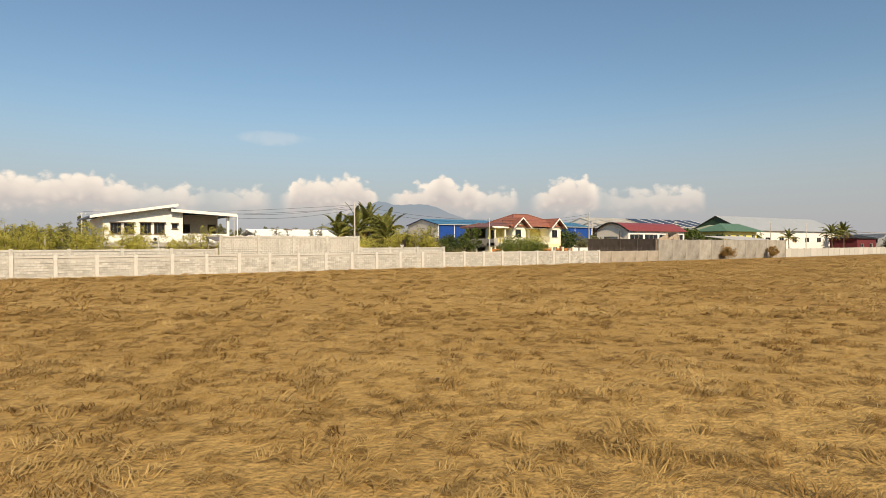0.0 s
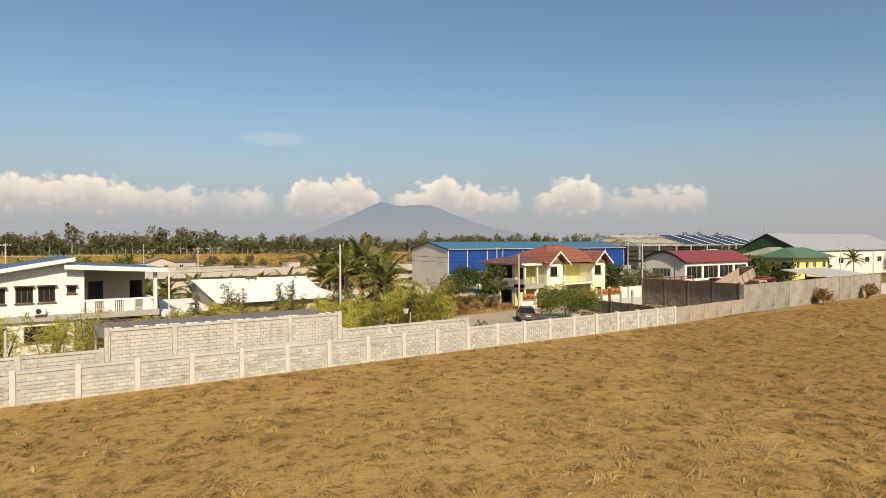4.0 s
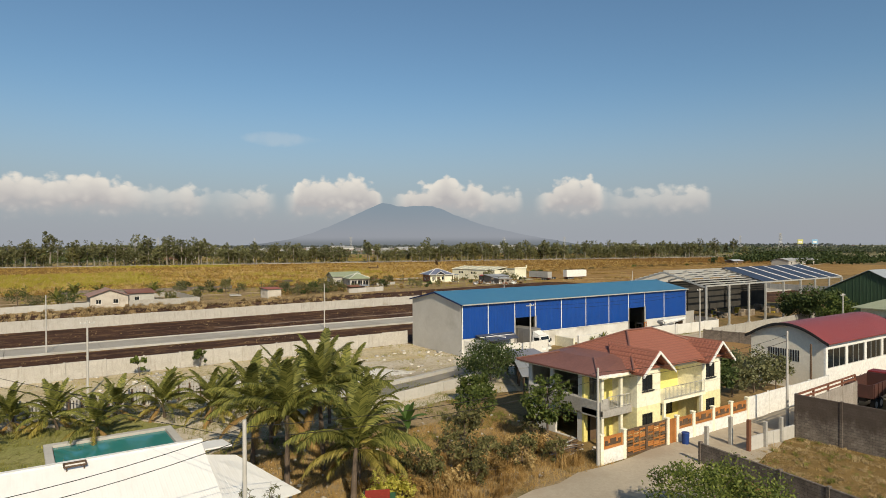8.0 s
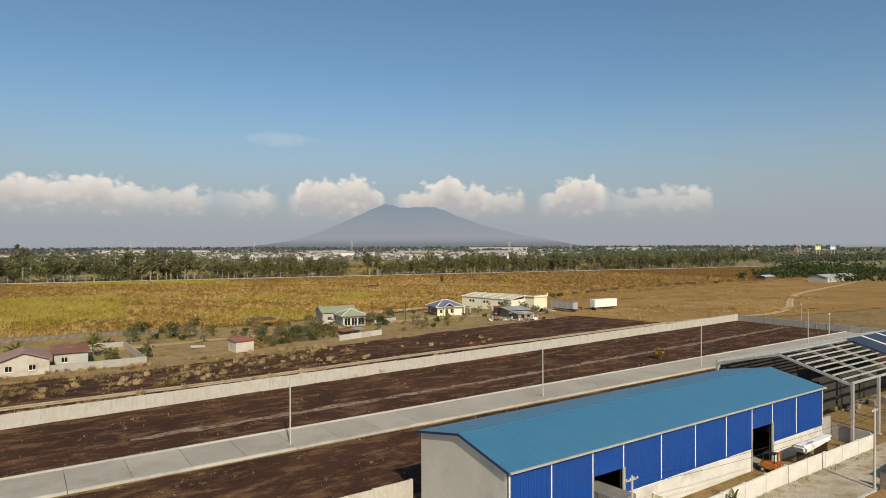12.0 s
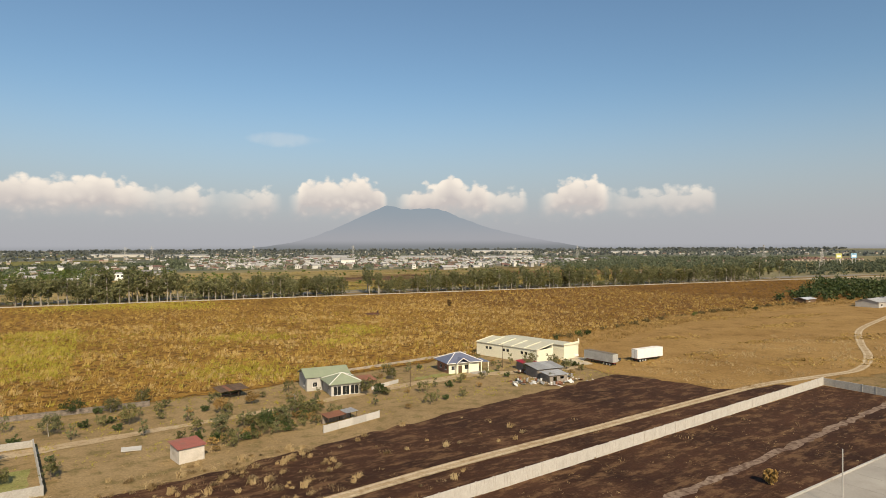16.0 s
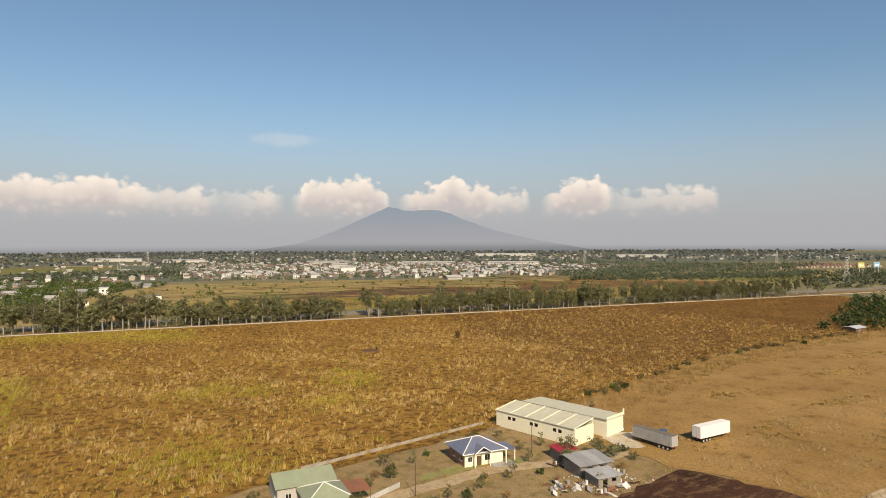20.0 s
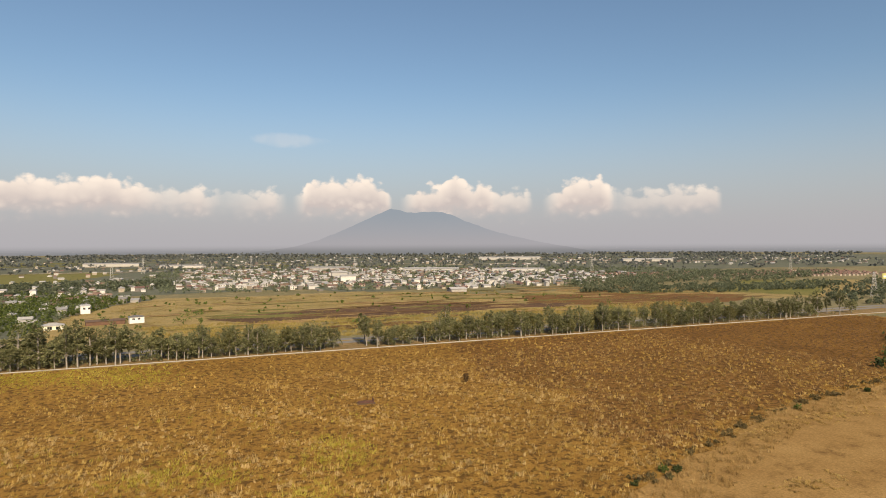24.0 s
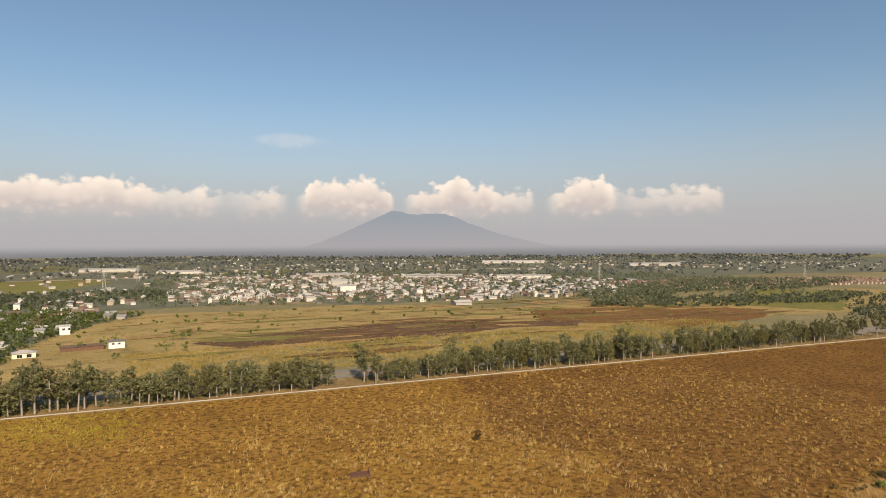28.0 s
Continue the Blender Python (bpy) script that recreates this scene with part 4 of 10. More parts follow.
def hip_roof(bm, x0, x1, y0, y1, eave, ridge, inset=None, thick=0.12):
    """Four slopes up to a ridge along the longer side."""
    w, d = x1 - x0, y1 - y0
    inset = inset if inset is not None else min(w, d) / 2
    if w >= d:
        a, b = (x0 + inset, (y0 + y1) / 2, ridge), (x1 - inset, (y0 + y1) / 2, ridge)
    else:
        a, b = ((x0 + x1) / 2, y0 + inset, ridge), ((x0 + x1) / 2, y1 - inset, ridge)
    c = [(x0, y0, eave), (x1, y0, eave), (x1, y1, eave), (x0, y1, eave)]
    v = [bm.verts.new(p) for p in (*c, a, b)]
    low = [bm.verts.new((p[0], p[1], p[2] - thick)) for p in c]
    quads = ((0, 1, 5, 4), (1, 2, 5), (2, 3, 4, 5), (3, 0, 4)) if w >= d else ((0, 1, 4), (1, 2, 5, 4), (2, 3, 5), (3, 0, 4, 5))
    for q in quads:
        bm.faces.new([v[i] for i in q])
    for i in range(4):
        bm.faces.new((v[i], low[i], low[(i + 1) % 4], v[(i + 1) % 4]))
    bm.faces.new(low)
    bmesh.ops.recalc_face_normals(bm, faces=bm.faces)
    return bm


def gable_roof(bm, x0, x1, y0, y1, eave, ridge, axis="x", thick=0.14):
    """Two slopes to a ridge along x or y."""
    if axis == "x":
        m = (y0 + y1) / 2
        prism(bm, [(y0, eave), (m, ridge), (y1, eave), (y1, eave - thick), (m, ridge - thick), (y0, eave - thick)], "x", x0, x1)
    else:
        m = (x0 + x1) / 2
        prism(bm, [(x0, eave), (m, ridge), (x1, eave), (x1, eave - thick), (m, ridge - thick), (x0, eave - thick)], "y", y0, y1)
    return bm


def white_house():
    h = thing("house", (0, 0, 0), "white two-storey house with mono-pitched roofs and a balcony", "house")
    wins = [(9.0, 10.05, 3.85, 5.0), (10.3, 11.3, 3.85, 5.0), (11.9, 13.0, 3.85, 5.05), (13.3, 14.4, 3.85, 5.05), (15.15, 15.75, 4.45, 5.0)]
    low = [(9.4, 11.4, 0.9, 2.1), (12.4, 14.4, 0.9, 2.1)]
    bm = pierced("x", 75.1, 0.2, 8.3, 16.3, 0, 5.5, wins + low)
    prism(bm, [(8.3, 5.5), (16.3, 5.5), (16.3, 6.5), (15.3, 6.85), (8.3, 5.75)], "y", 75.0, 75.2)
    box(bm, 8.3, 8.5, 75.2, 87.8, 0, 5.7), box(bm, 8.5, 21.2, 87.6, 87.8, 0, 6.1)
    box(bm, 16.1, 16.3, 75.2, 87.6, 2.9, 6.3)
    part("wall", bm, WHITE, h, "white painted wall")
    back = pierced("x", 79.0, 0.2, 16.3, 21.2, 2.9, 6.2, [(16.9, 18.0, 2.95, 5.1), (20.0, 21.0, 3.6, 5.1)])
    box(back, 21.0, 21.2, 79.1, 87.6, 2.9, 6.1)
    part("wall", back, mat("buff_paint", (0.52, 0.44, 0.34), (0.46, 0.39, 0.30), 3.0), h, "buff rear wall of the balcony")
    part("wall", pierced("x", 79.2, 0.2, 8.5, 21.2, 0, 2.5, [(17, 20, 0.02, 2.1)]), DARKWOOD, h, "dark ground floor wall")
    for a, b, lo, hi in wins:
        window(h, "x", 75.1, a, b, lo, hi, DARKWOOD, bars=2 if b - a > 0.8 else 0)
        part("canopy", boxes((a - 0.1, b + 0.1, 74.65, 75.0, hi + 0.03, hi + 0.1)), DARKWOOD, h, "small brown awning")
    for a, b, lo, hi in low:
        window(h, "x", 75.1, a, b, lo, hi, DARKWOOD)
    part("floor_slab", boxes((8.2, 21.6, 74.7, 75.0, 2.45, 2.9), (16.3, 21.6, 75.2, 79.0, 2.55, 2.9)), CONCRETE, h, "grey tiled floor band")
    bal = bm_new()
    for a, b in ((16.4, 17.0), (17.6, 18.4), (19.0, 19.8), (20.4, 21.0)):
        box(bal, a, b, 74.9, 75.05, 2.9, 3.75)
    box(bal, 16.3, 21.2, 74.88, 75.07, 3.75, 3.9)
    box(bal, 21.0, 21.2, 75.1, 79.0, 2.9, 3.9)
    part("balustrade", bal, WHITE, h, "white pierced concrete balustrade")
    for a in (17.0, 18.4, 19.8):
        bm = bm_new()
        for i in range(4):
            box(bm, a + 0.07 + i * 0.15, a + 0.12 + i * 0.15, 74.95, 75.0, 2.9, 3.75)
        part("baluster", bm, WHITE, h)
    for x, y in ((21.35, 75.05), (21.35, 87.0)):
        part("column", boxes((x - 0.14, x + 0.14, y - 0.14, y + 0.14, 0, 6.1), bevel=0.02), WHITE, h)
    bm = prism(bm_new(), [(7.1, 5.62), (15.6, 7.05), (15.6, 7.2), (7.1, 5.77)], "y", 74.2, 88.6)
    part("roof", bm, mat("dark_blue_roof", (0.08, 0.13, 0.24), (0.06, 0.10, 0.19), 2.0, 0.4), h, "dark blue metal roof")
    bm = prism(bm_new(), [(15.0, 6.5), (22.1, 6.1), (22.1, 6.22), (15.0, 6.62)], "y", 74.4, 88.2)
    part("roof", bm, MATS["dark_blue_roof"], h, "dark blue metal roof")
    f = prism(bm_new(), [(7.0, 5.45), (15.65, 6.92), (15.65, 7.22), (7.0, 5.75)], "y", 74.05, 74.19)
    prism(f, [(14.95, 6.32), (22.2, 5.9), (22.2, 6.24), (14.95, 6.66)], "y", 74.22, 74.38)
    box(f, 22.1, 22.24, 74.4, 88.2, 5.95, 6.26)
    part("fascia", f, WHITE, h, "white fascia board")
    part("gutter", rod(bm_new(), (22.3, 74.5, 0.3), (22.3, 74.5, 6.1), 0.06), WHITE, h, "white downpipe")
    ac = part("air_conditioner", boxes((13.0, 13.75, 74.35, 74.68, 3.0, 3.5), bevel=0.03), WHITE, h, "white outdoor air conditioner unit")
    part("fan_grille", rod(bm_new(), (13.3, 74.33, 3.25), (13.3, 74.36, 3.25), 0.19, n=16), DARK, ac)
    return h


def dark_gate():
    g = thing("gate", (15.6, 74.0, 0), "dark slatted driveway gate below the balcony", "gate")
    for x in (0, 2.7, 5.4):
        part("gate_post", boxes((x - 0.06, x + 0.06, -0.06, 0.06, 0, 2.4)), DARKWOOD, g)
    for i in range(15):
        part("slat", boxes((0.07, 2.63, -0.02, 0.02, 0.12 + i * 0.15, 0.23 + i * 0.15)), DARKWOOD, g)
        part("slat", boxes((2.77, 5.33, -0.02, 0.02, 0.12 + i * 0.15, 0.23 + i * 0.15)), DARKWOOD, g)


def white_shed():
    h = thing("shed", (0, 0, 0), "long low outbuilding with a white sheet roof", "shed")
    part("wall", pierced("x", 77.3, 0.18, 26.6, 36.4, 0, 2.75, [(29, 30, 1, 2.1), (31.5, 32.5, 1, 2.1), (34, 34.9, 0.02, 2.1)]), mat("beige_render", (0.62, 0.52, 0.38), (0.50, 0.41, 0.29), 2.0, stain=(0.34, 0.27, 0.18)), h, "unpainted brownish wall")
    part("wall", boxes((26.5, 26.7, 77.4, 85.2, 0, 2.8), (38.0, 38.2, 77.4, 85.2, 0, 2.8), (26.7, 38, 85.0, 85.2, 0, 4.0)), CONCRETE, h)
    bm = prism(bm_new(), [(77.4, 2.8), (83.3, 4.5), (85.2, 4.0), (85.2, 2.8)], "x", 26.52, 26.68)
    part("gable", bm, CONCRETE, h, "grey block gable")
    for a, b in ((29, 30), (31.5, 32.5)):
        window(h, "x", 77.3, a, b, 1, 2.1, DARKWOOD)
    s = bm_new()
    slab(s, [(26.6, 76.2, 2.95), (37.4, 76.6, 2.95), (37.7, 83.2, 4.66), (26.1, 83.2, 4.66)], 0.08)
    part("roof", s, WHITEROOF, h, "bright white ribbed sheet roof")
    part("roof", slab(bm_new(), [(26.1, 83.55, 4.62), (37.7, 83.55, 4.62), (37.9, 86.0, 3.9), (26.0, 86.0, 3.9)], 0.08), WHITEROOF, h)
    s = slab(bm_new(), [(37.4, 76.6, 2.85), (41.9, 79.3, 2.2), (39.8, 83.9, 3.3), (37.75, 83.2, 3.9)], 0.07)
    part("porch_roof", s, WHITEROOF, h, "white lean-to porch roof")
    part("ridge_cap", boxes((26.0, 37.8, 83.2, 83.5, 4.63, 4.73)), WHITE, h)
    part("roof", slab(bm_new(), [(37.95, 83.4, 4.1), (39.6, 84.0, 3.9), (39.6, 86.0, 3.7), (37.95, 86.0, 3.8)], 0.08), WHITEROOF, h)
    for x, y, z in ((38.2, 77.3, 2.6), (41.3, 79.2, 2.15)):
        part("post", boxes((x - 0.06, x + 0.06, y, y + 0.12, 0, z)), STEEL, h)
    v = part("roof_vent", boxes((31.2, 32.2, 82.5, 82.58, 4.66, 4.74), (31.2, 31.26, 82.58, 83.1, 4.66, 4.74), (32.14, 32.2, 82.58, 83.1, 4.66, 4.74), (31.2, 32.2, 83.1, 83.18, 4.66, 4.74), (31.3, 31.36, 82.52, 82.56, 4.45, 4.66), (32.04, 32.1, 82.52, 82.56, 4.45, 4.66)), DARKWOOD, h, "small steel bracket on the ridge")
    low = thing("lean_to", (0, 0, 0), "low lean-to with a sloping white sheet roof", "shed")
    part("roof", slab(bm_new(), [(21.9, 75.4, 2.2), (26.4, 76.6, 2.45), (26.2, 84, 2.9), (23.2, 84, 2.9)], 0.07), WHITEROOF, low, "white ribbed sheet roof")
    part("roof", slab(bm_new(), [(22.6, 84.4, 2.7), (26.2, 84.4, 2.75), (26.2, 88, 2.4), (22.6, 88, 2.3)], 0.08), GREYROOF, low, "grey sheet roof")
    for x, y in ((22.4, 76.2), (25.9, 77.2), (23.4, 83.8), (26.0, 87.6), (22.8, 87.6)):
        part("post", boxes((x - 0.06, x + 0.06, y - 0.06, y + 0.06, 0, 2.25)), DARKWOOD, low)
    car = thing("lean_to", (0, 0, 0), "open carport with a dark ribbed roof behind the tall wall", "shed")
    part("roof", slab(bm_new(), [(15.6, 58.75, 3.05), (30.2, 58.75, 3.1), (29.6, 62.2, 3.45), (15.6, 62.2, 3.42)], 0.07), GREYROOF, car, "dark grey ribbed sheet roof")
    rnd = random.Random(4)
    for i in range(40):
        x = 16 + i * 0.35 + rnd.uniform(-0.08, 0.08)
        if rnd.random() < 0.3 and i:
            continue
        z = 3.455 + rnd.uniform(0, 0.05)
        part("flashing", slab(bm_new(), [(x, 58.5, z), (x + rnd.uniform(0.2, 0.42), 58.46, z + rnd.uniform(-0.03, 0.05)), (x + 0.36, 58.7, z + 0.02), (x + 0.04, 58.72, z + 0.04)], 0.025), WHITE, car, "" if i else "torn white flashing along the wall")
    for i in range(8):
        part("post", boxes((-1.9 + i * 4.4, -1.78 + i * 4.4, 62.0, 62.12, 0, 3.36)), STEEL, car)


def yellow_house():
    h = thing("house", (0, 0, 0), "yellow and cream two-storey house with a red tiled hip roof", "house")
    # two bays with gables
    for x0, x1 in ((68.9, 71.6), (76.9, 79.4)):
        m = (x0 + x1) / 2
        wins = [(m - 0.75, m + 0.45, 3.9, 5.1), (m - 0.75, m + 0.45, 0.9, 2.1)]
        bm = pierced("x", 78.6, 0.18, x0, x1, 2.7, 5.6, wins[:1])
        prism(bm, [(x0, 5.6), (x1, 5.6), (m, 6.75)], "y", 78.51, 78.69)
        box(bm, x0, x0 + 0.18, 78.69, 81.0, 2.7, 5.6), box(bm, x1 - 0.18, x1, 78.69, 81.0, 2.7, 5.6)
        part("wall", bm, PALEYELLOW, h, "cream upper bay wall")
        bm = pierced("x", 78.6, 0.18, x0, x1, 0, 2.699, wins[1:])
        box(bm, x0, x0 + 0.18, 78.69, 81.0, 0, 2.699), box(bm, x1 - 0.18, x1, 78.69, 81.0, 0, 2.699)
        part("wall", bm, LEMON, h, "lemon yellow lower bay wall")
        for a, b, lo, hi in wins:
            window(h, "x", 78.6, a, b, lo, hi, DARK, bars=1)
        g = bm_new()
        slab(g, [(x0 - 0.45, 77.5, 5.45), (m, 77.5, 7.1), (m, 82.6, 7.1), (x0 - 0.45, 80.5, 5.45)], 0.1)
        slab(g, [(m, 77.5, 7.1), (x1 + 0.45, 77.5, 5.45), (x1 + 0.45, 80.5, 5.45), (m, 82.6, 7.1)], 0.1)
        gr = part("gable_roof", g, REDTILE, h, "dark red tiled gable roof")
        for i in range(7):
            t = i / 7
            for s in (-1, 1):
                r = bm_new()
                w = (x1 - x0) / 2 + 0.45
                slab(r, [(m + s * w * t, 77.5, 7.13 - 1.65 * t), (m + s * w * (t + 1 / 7), 77.5, 7.13 - 1.65 * (t + 1 / 7) + 0.035), (m + s * w * (t + 1 / 7), 82.6 - 2.1 * (t + 1 / 7), 7.13 - 1.65 * (t + 1 / 7) + 0.035), (m + s * w * t, 82.6 - 2.1 * t, 7.13 - 1.65 * t)], 0.03)
                part("tile_course", r, REDTILE, gr)
        b = bm_new()
        for s in (-1, 1):
            w = (x1 - x0) / 2 + 0.5
            prism(b, [(m, 7.12), (m + s * w, 5.42), (m + s * w, 5.22), (m, 6.9)], "y", 77.38, 77.49)
        part("bargeboard", b, WHITE, h, "cream bargeboard")
    # recessed middle with a balcony, and the right side
    part("wall", pierced("x", 81.0, 0.18, 65.8, 79.4, 0, 5.6, [(72.3, 73.5, 2.95, 5.0), (66.4, 67.4, 2.95, 5.0), (72.4, 73.3, 0.02, 2.1), (74.4, 76.2, 0.6, 2.0), (66.2, 67.8, 0.02, 2.1)]), YELLOW, h, "yellow front wall")
    part("wall", pierced("y", 79.3, 0.18, 81.1, 87.2, 0, 5.6, [(83, 84.2, 1, 2.1), (83, 84.2, 3.9, 5)]), PALEYELLOW, h)
    part("wall", pierced("y", 65.9, 0.18, 81.1, 87.2, 0, 5.6, [(81.5, 84.2, 3.55, 5.3), (84.6, 86.8, 3.55, 5.3), (81.6, 84.0, 0.1, 2.1)]), DIRTYWHITE, h, "off-white side wall with wide veranda openings")
    part("wall", boxes((65.9, 79.3, 87.1, 87.3, 0, 5.6)), CONCRETE, h)
    for a, b, lo, hi in ((72.3, 73.5, 2.95, 5.0), (66.4, 67.4, 2.95, 5.0), (74.4, 76.2, 0.6, 2.0)):
        window(h, "x", 81.0, a, b, lo, hi, DARK, bars=1, sill=False)
    for x, z in ((72.85, 0.02), (67.0, 0.02)):
        part("door", boxes((x - 0.45, x + 0.45, 80.97, 81.03, z, z + 2.05), bevel=0.01), DARKWOOD, h, "dark wooden door")
    part("pilaster", boxes((73.9, 74.3, 80.7, 80.9, 2.9, 5.5)), PALEYELLOW, h)
    part("pilaster", boxes((71.62, 71.9, 78.8, 80.9, 0, 5.5)), YELLOW, h, "bright yellow pilaster")
    part("balcony_floor", boxes((71.6, 76.9, 78.2, 80.9, 2.65, 2.9)), PALEYELLOW, h, "cream balcony slab")
    rail(h, "x", 78.25, 71.7, 76.8, 2.9, 1.0, STEEL)
    for x in (71.9, 76.6):
        part("column", boxes((x - 0.12, x + 0.12, 78.3, 78.54, 0, 2.65), bevel=0.02), PALEYELLOW, h)
    part("porch_floor", boxes((65.6, 68.9, 79.0, 80.9, 2.3, 2.85)), CONCRETE, h, "grey stone-faced balcony")
    part("parapet", boxes((65.6, 65.8, 79.0, 87.0, 2.4, 3.5), (65.8, 66.4, 78.98, 79.16, 2.86, 3.7), bevel=0.02), CONCRETE, h, "grey parapet")
    rail(h, "x", 79.07, 66.4, 68.9, 2.85, 0.95, STEEL)
    for x, y in ((65.9, 79.2), (67.9, 79.2)):
        part("column", boxes((x - 0.12, x + 0.12, y - 0.12, y + 0.12, 0, 5.6), bevel=0.02), CREAM, h)
    # roofs
    part("roof", hip_roof(bm_new(), 68.2, 80.3, 78.2, 87.4, 5.75, 7.85, 4.5), REDTILE, h, "weathered red tiled hip roof")
    low = bm_new()
    slab(low, [(65.2, 78.9, 5.55), (69.6, 78.6, 5.75), (71.2, 81.0, 6.55), (67.6, 81.6, 6.25)], 0.12)
    slab(low, [(65.2, 78.9, 5.55), (67.6, 81.6, 6.25), (67.6, 85.4, 6.25), (65.2, 88.0, 5.55)], 0.12)
    slab(low, [(67.6, 81.6, 6.25), (71.2, 81.0, 6.55), (71.2, 86.0, 6.55), (67.6, 85.4, 6.25)], 0.12)
    slab(low, [(65.2, 88.0, 5.55), (67.6, 85.4, 6.25), (71.2, 86.0, 6.55), (69.6, 88.2, 5.75)], 0.12)
    part("lower_roof", low, REDDARK, h, "brown-red lower hip roof")
    part("ceiling_board", boxes((65.4, 80.1, 78.7, 87.8, 5.3, 5.42)), CREAM, h)
    for a, b in (((68.2, 78.2, 5.78), (72.7, 82.8, 7.9)), ((68.2, 87.4, 5.78), (72.7, 82.8, 7.9)), ((80.3, 78.2, 5.78), (75.8, 82.8, 7.9)), ((72.7, 82.8, 7.9), (75.8, 82.8, 7.9)), ((65.2, 78.9, 5.58), (67.6, 81.6, 6.28)), ((65.2, 88.0, 5.58), (67.6, 85.4, 6.28))):
        part("ridge_tile", rod(bm_new(), a, b, 0.09, n=6), REDDARK, h)
    for g in ((65.1, 68.4, 78.75, 78.88, 5.42, 5.58), (71.8, 76.6, 78.28, 78.39, 5.6, 5.76)):
        part("gutter", boxes(g), WHITE, h, "pale gutter")
    h.matrix_basis = Matrix.LocRotScale((-4.8, 0.2, 0), None, (1.07, 1, 1))
    return h


def garden_fence():
    """The fence of the yellow house: posts, white base, carved wood panels, gate."""
    f = thing("fence", (62.9, 77.0, 0), "white garden fence with carved orange wood panels", "fence")
    xs = [0, 2.4, 7.4, 8.6, 10.7, 13.4, 16.0, 18.5]
    post = None
    for x in xs:
        if post is None:
            post = part("post", boxes((-0.14, 0.14, -0.14, 0.14, 0, 2.05), (-0.18, 0.18, -0.18, 0.18, 2.05, 2.14), bevel=0.01), PALEYELLOW, f, "cream post", (x, 0, 0))
        else:
            share("post", post, f, (x, 0, 0))
    for i, (a, b) in enumerate(zip(xs, xs[1:])):
        if i in (1, 2):
            continue
        part("base_wall", boxes((a + 0.14, b - 0.14, -0.1, 0.1, 0, 1.0)), WHITE, f, "white base wall")
        p = part("panel", boxes((a + 0.16, b - 0.16, -0.04, 0.04, 1.02, 1.9), bevel=0.01), WOOD, f, "carved orange-brown wood panel")
        m = (a + b) / 2
        w = (b - a) / 2 - 0.35
        part("carving", boxes((m - w, m + w, -0.07, -0.042, 1.25, 1.4), (m - w, m - w + 0.3, -0.07, -0.042, 1.4, 1.6), (m + w - 0.3, m + w, -0.07, -0.042, 1.4, 1.6), (m - 0.3, m + 0.3, -0.07, -0.042, 1.4, 1.7)), DARKWOOD, p, "dark carved motif")
    g = thing("gate", (65.4, 77.0, 0), "orange slatted wooden double gate in a dark frame", "gate")
    for a, b in ((0.15, 2.42), (2.45, 4.75)):
        part("gate_frame", boxes((a, a + 0.1, -0.05, 0.05, 0.08, 2.0), (b - 0.1, b, -0.05, 0.05, 0.08, 2.0), (a + 0.1, b - 0.1, -0.05, 0.05, 0.08, 0.2), (a + 0.1, b - 0.1, -0.05, 0.05, 1.88, 2.0), (a + 0.1, b - 0.1, -0.05, 0.05, 1.0, 1.1)), DARKWOOD, g, "dark gate frame")
        third = (b - a - 0.2) / 3
        for c in range(3):
            x = a + 0.1 + c * third
            if c:
                part("stile", boxes((x - 0.04, x + 0.04, -0.055, 0.045, 0.21, 1.87)), WOOD, g, "upright orange stile")
            for i in range(12):
                z = 0.23 + i * 0.137
                if not 0.94 < z + 0.05 < 1.14:
                    part("slat", boxes((x + 0.05, x + third - 0.05, -0.03, 0.02, z, z + (0.11 if i % 3 else 0.075))), WOOD if (i + c) % 4 else DARKWOOD, g)
    w = thing("gate", (70.3, 77.0, 0), "narrow orange wooden garden gate", "gate")
    for i in range(7):
        part("slat", boxes((0.18 + i * 0.13, 0.29 + i * 0.13, -0.03, 0.02, 0.1, 1.95)), WOOD, w)
    part("gate_frame", boxes((0.16, 1.06, 0.021, 0.06, 0.3, 0.4), (0.16, 1.06, 0.021, 0.06, 1.6, 1.7)), DARKWOOD, w)
    b = thing("bin", (71.6, 76.3, 0.05), "blue plastic drum bin beside the fence", "bin")
    part("body", rod(bm_new(), (0, 0, 0), (0, 0, 0.85), 0.26, 0.29, 14), mat("blue_plastic", (0.02, 0.06, 0.25), (0.02, 0.05, 0.2), 0.5, 0.5), b)
    part("lid", rod(bm_new(), (0, 0, 0.851), (0, 0, 0.91), 0.31, 0.28, 14), MATS["blue_plastic"], b)


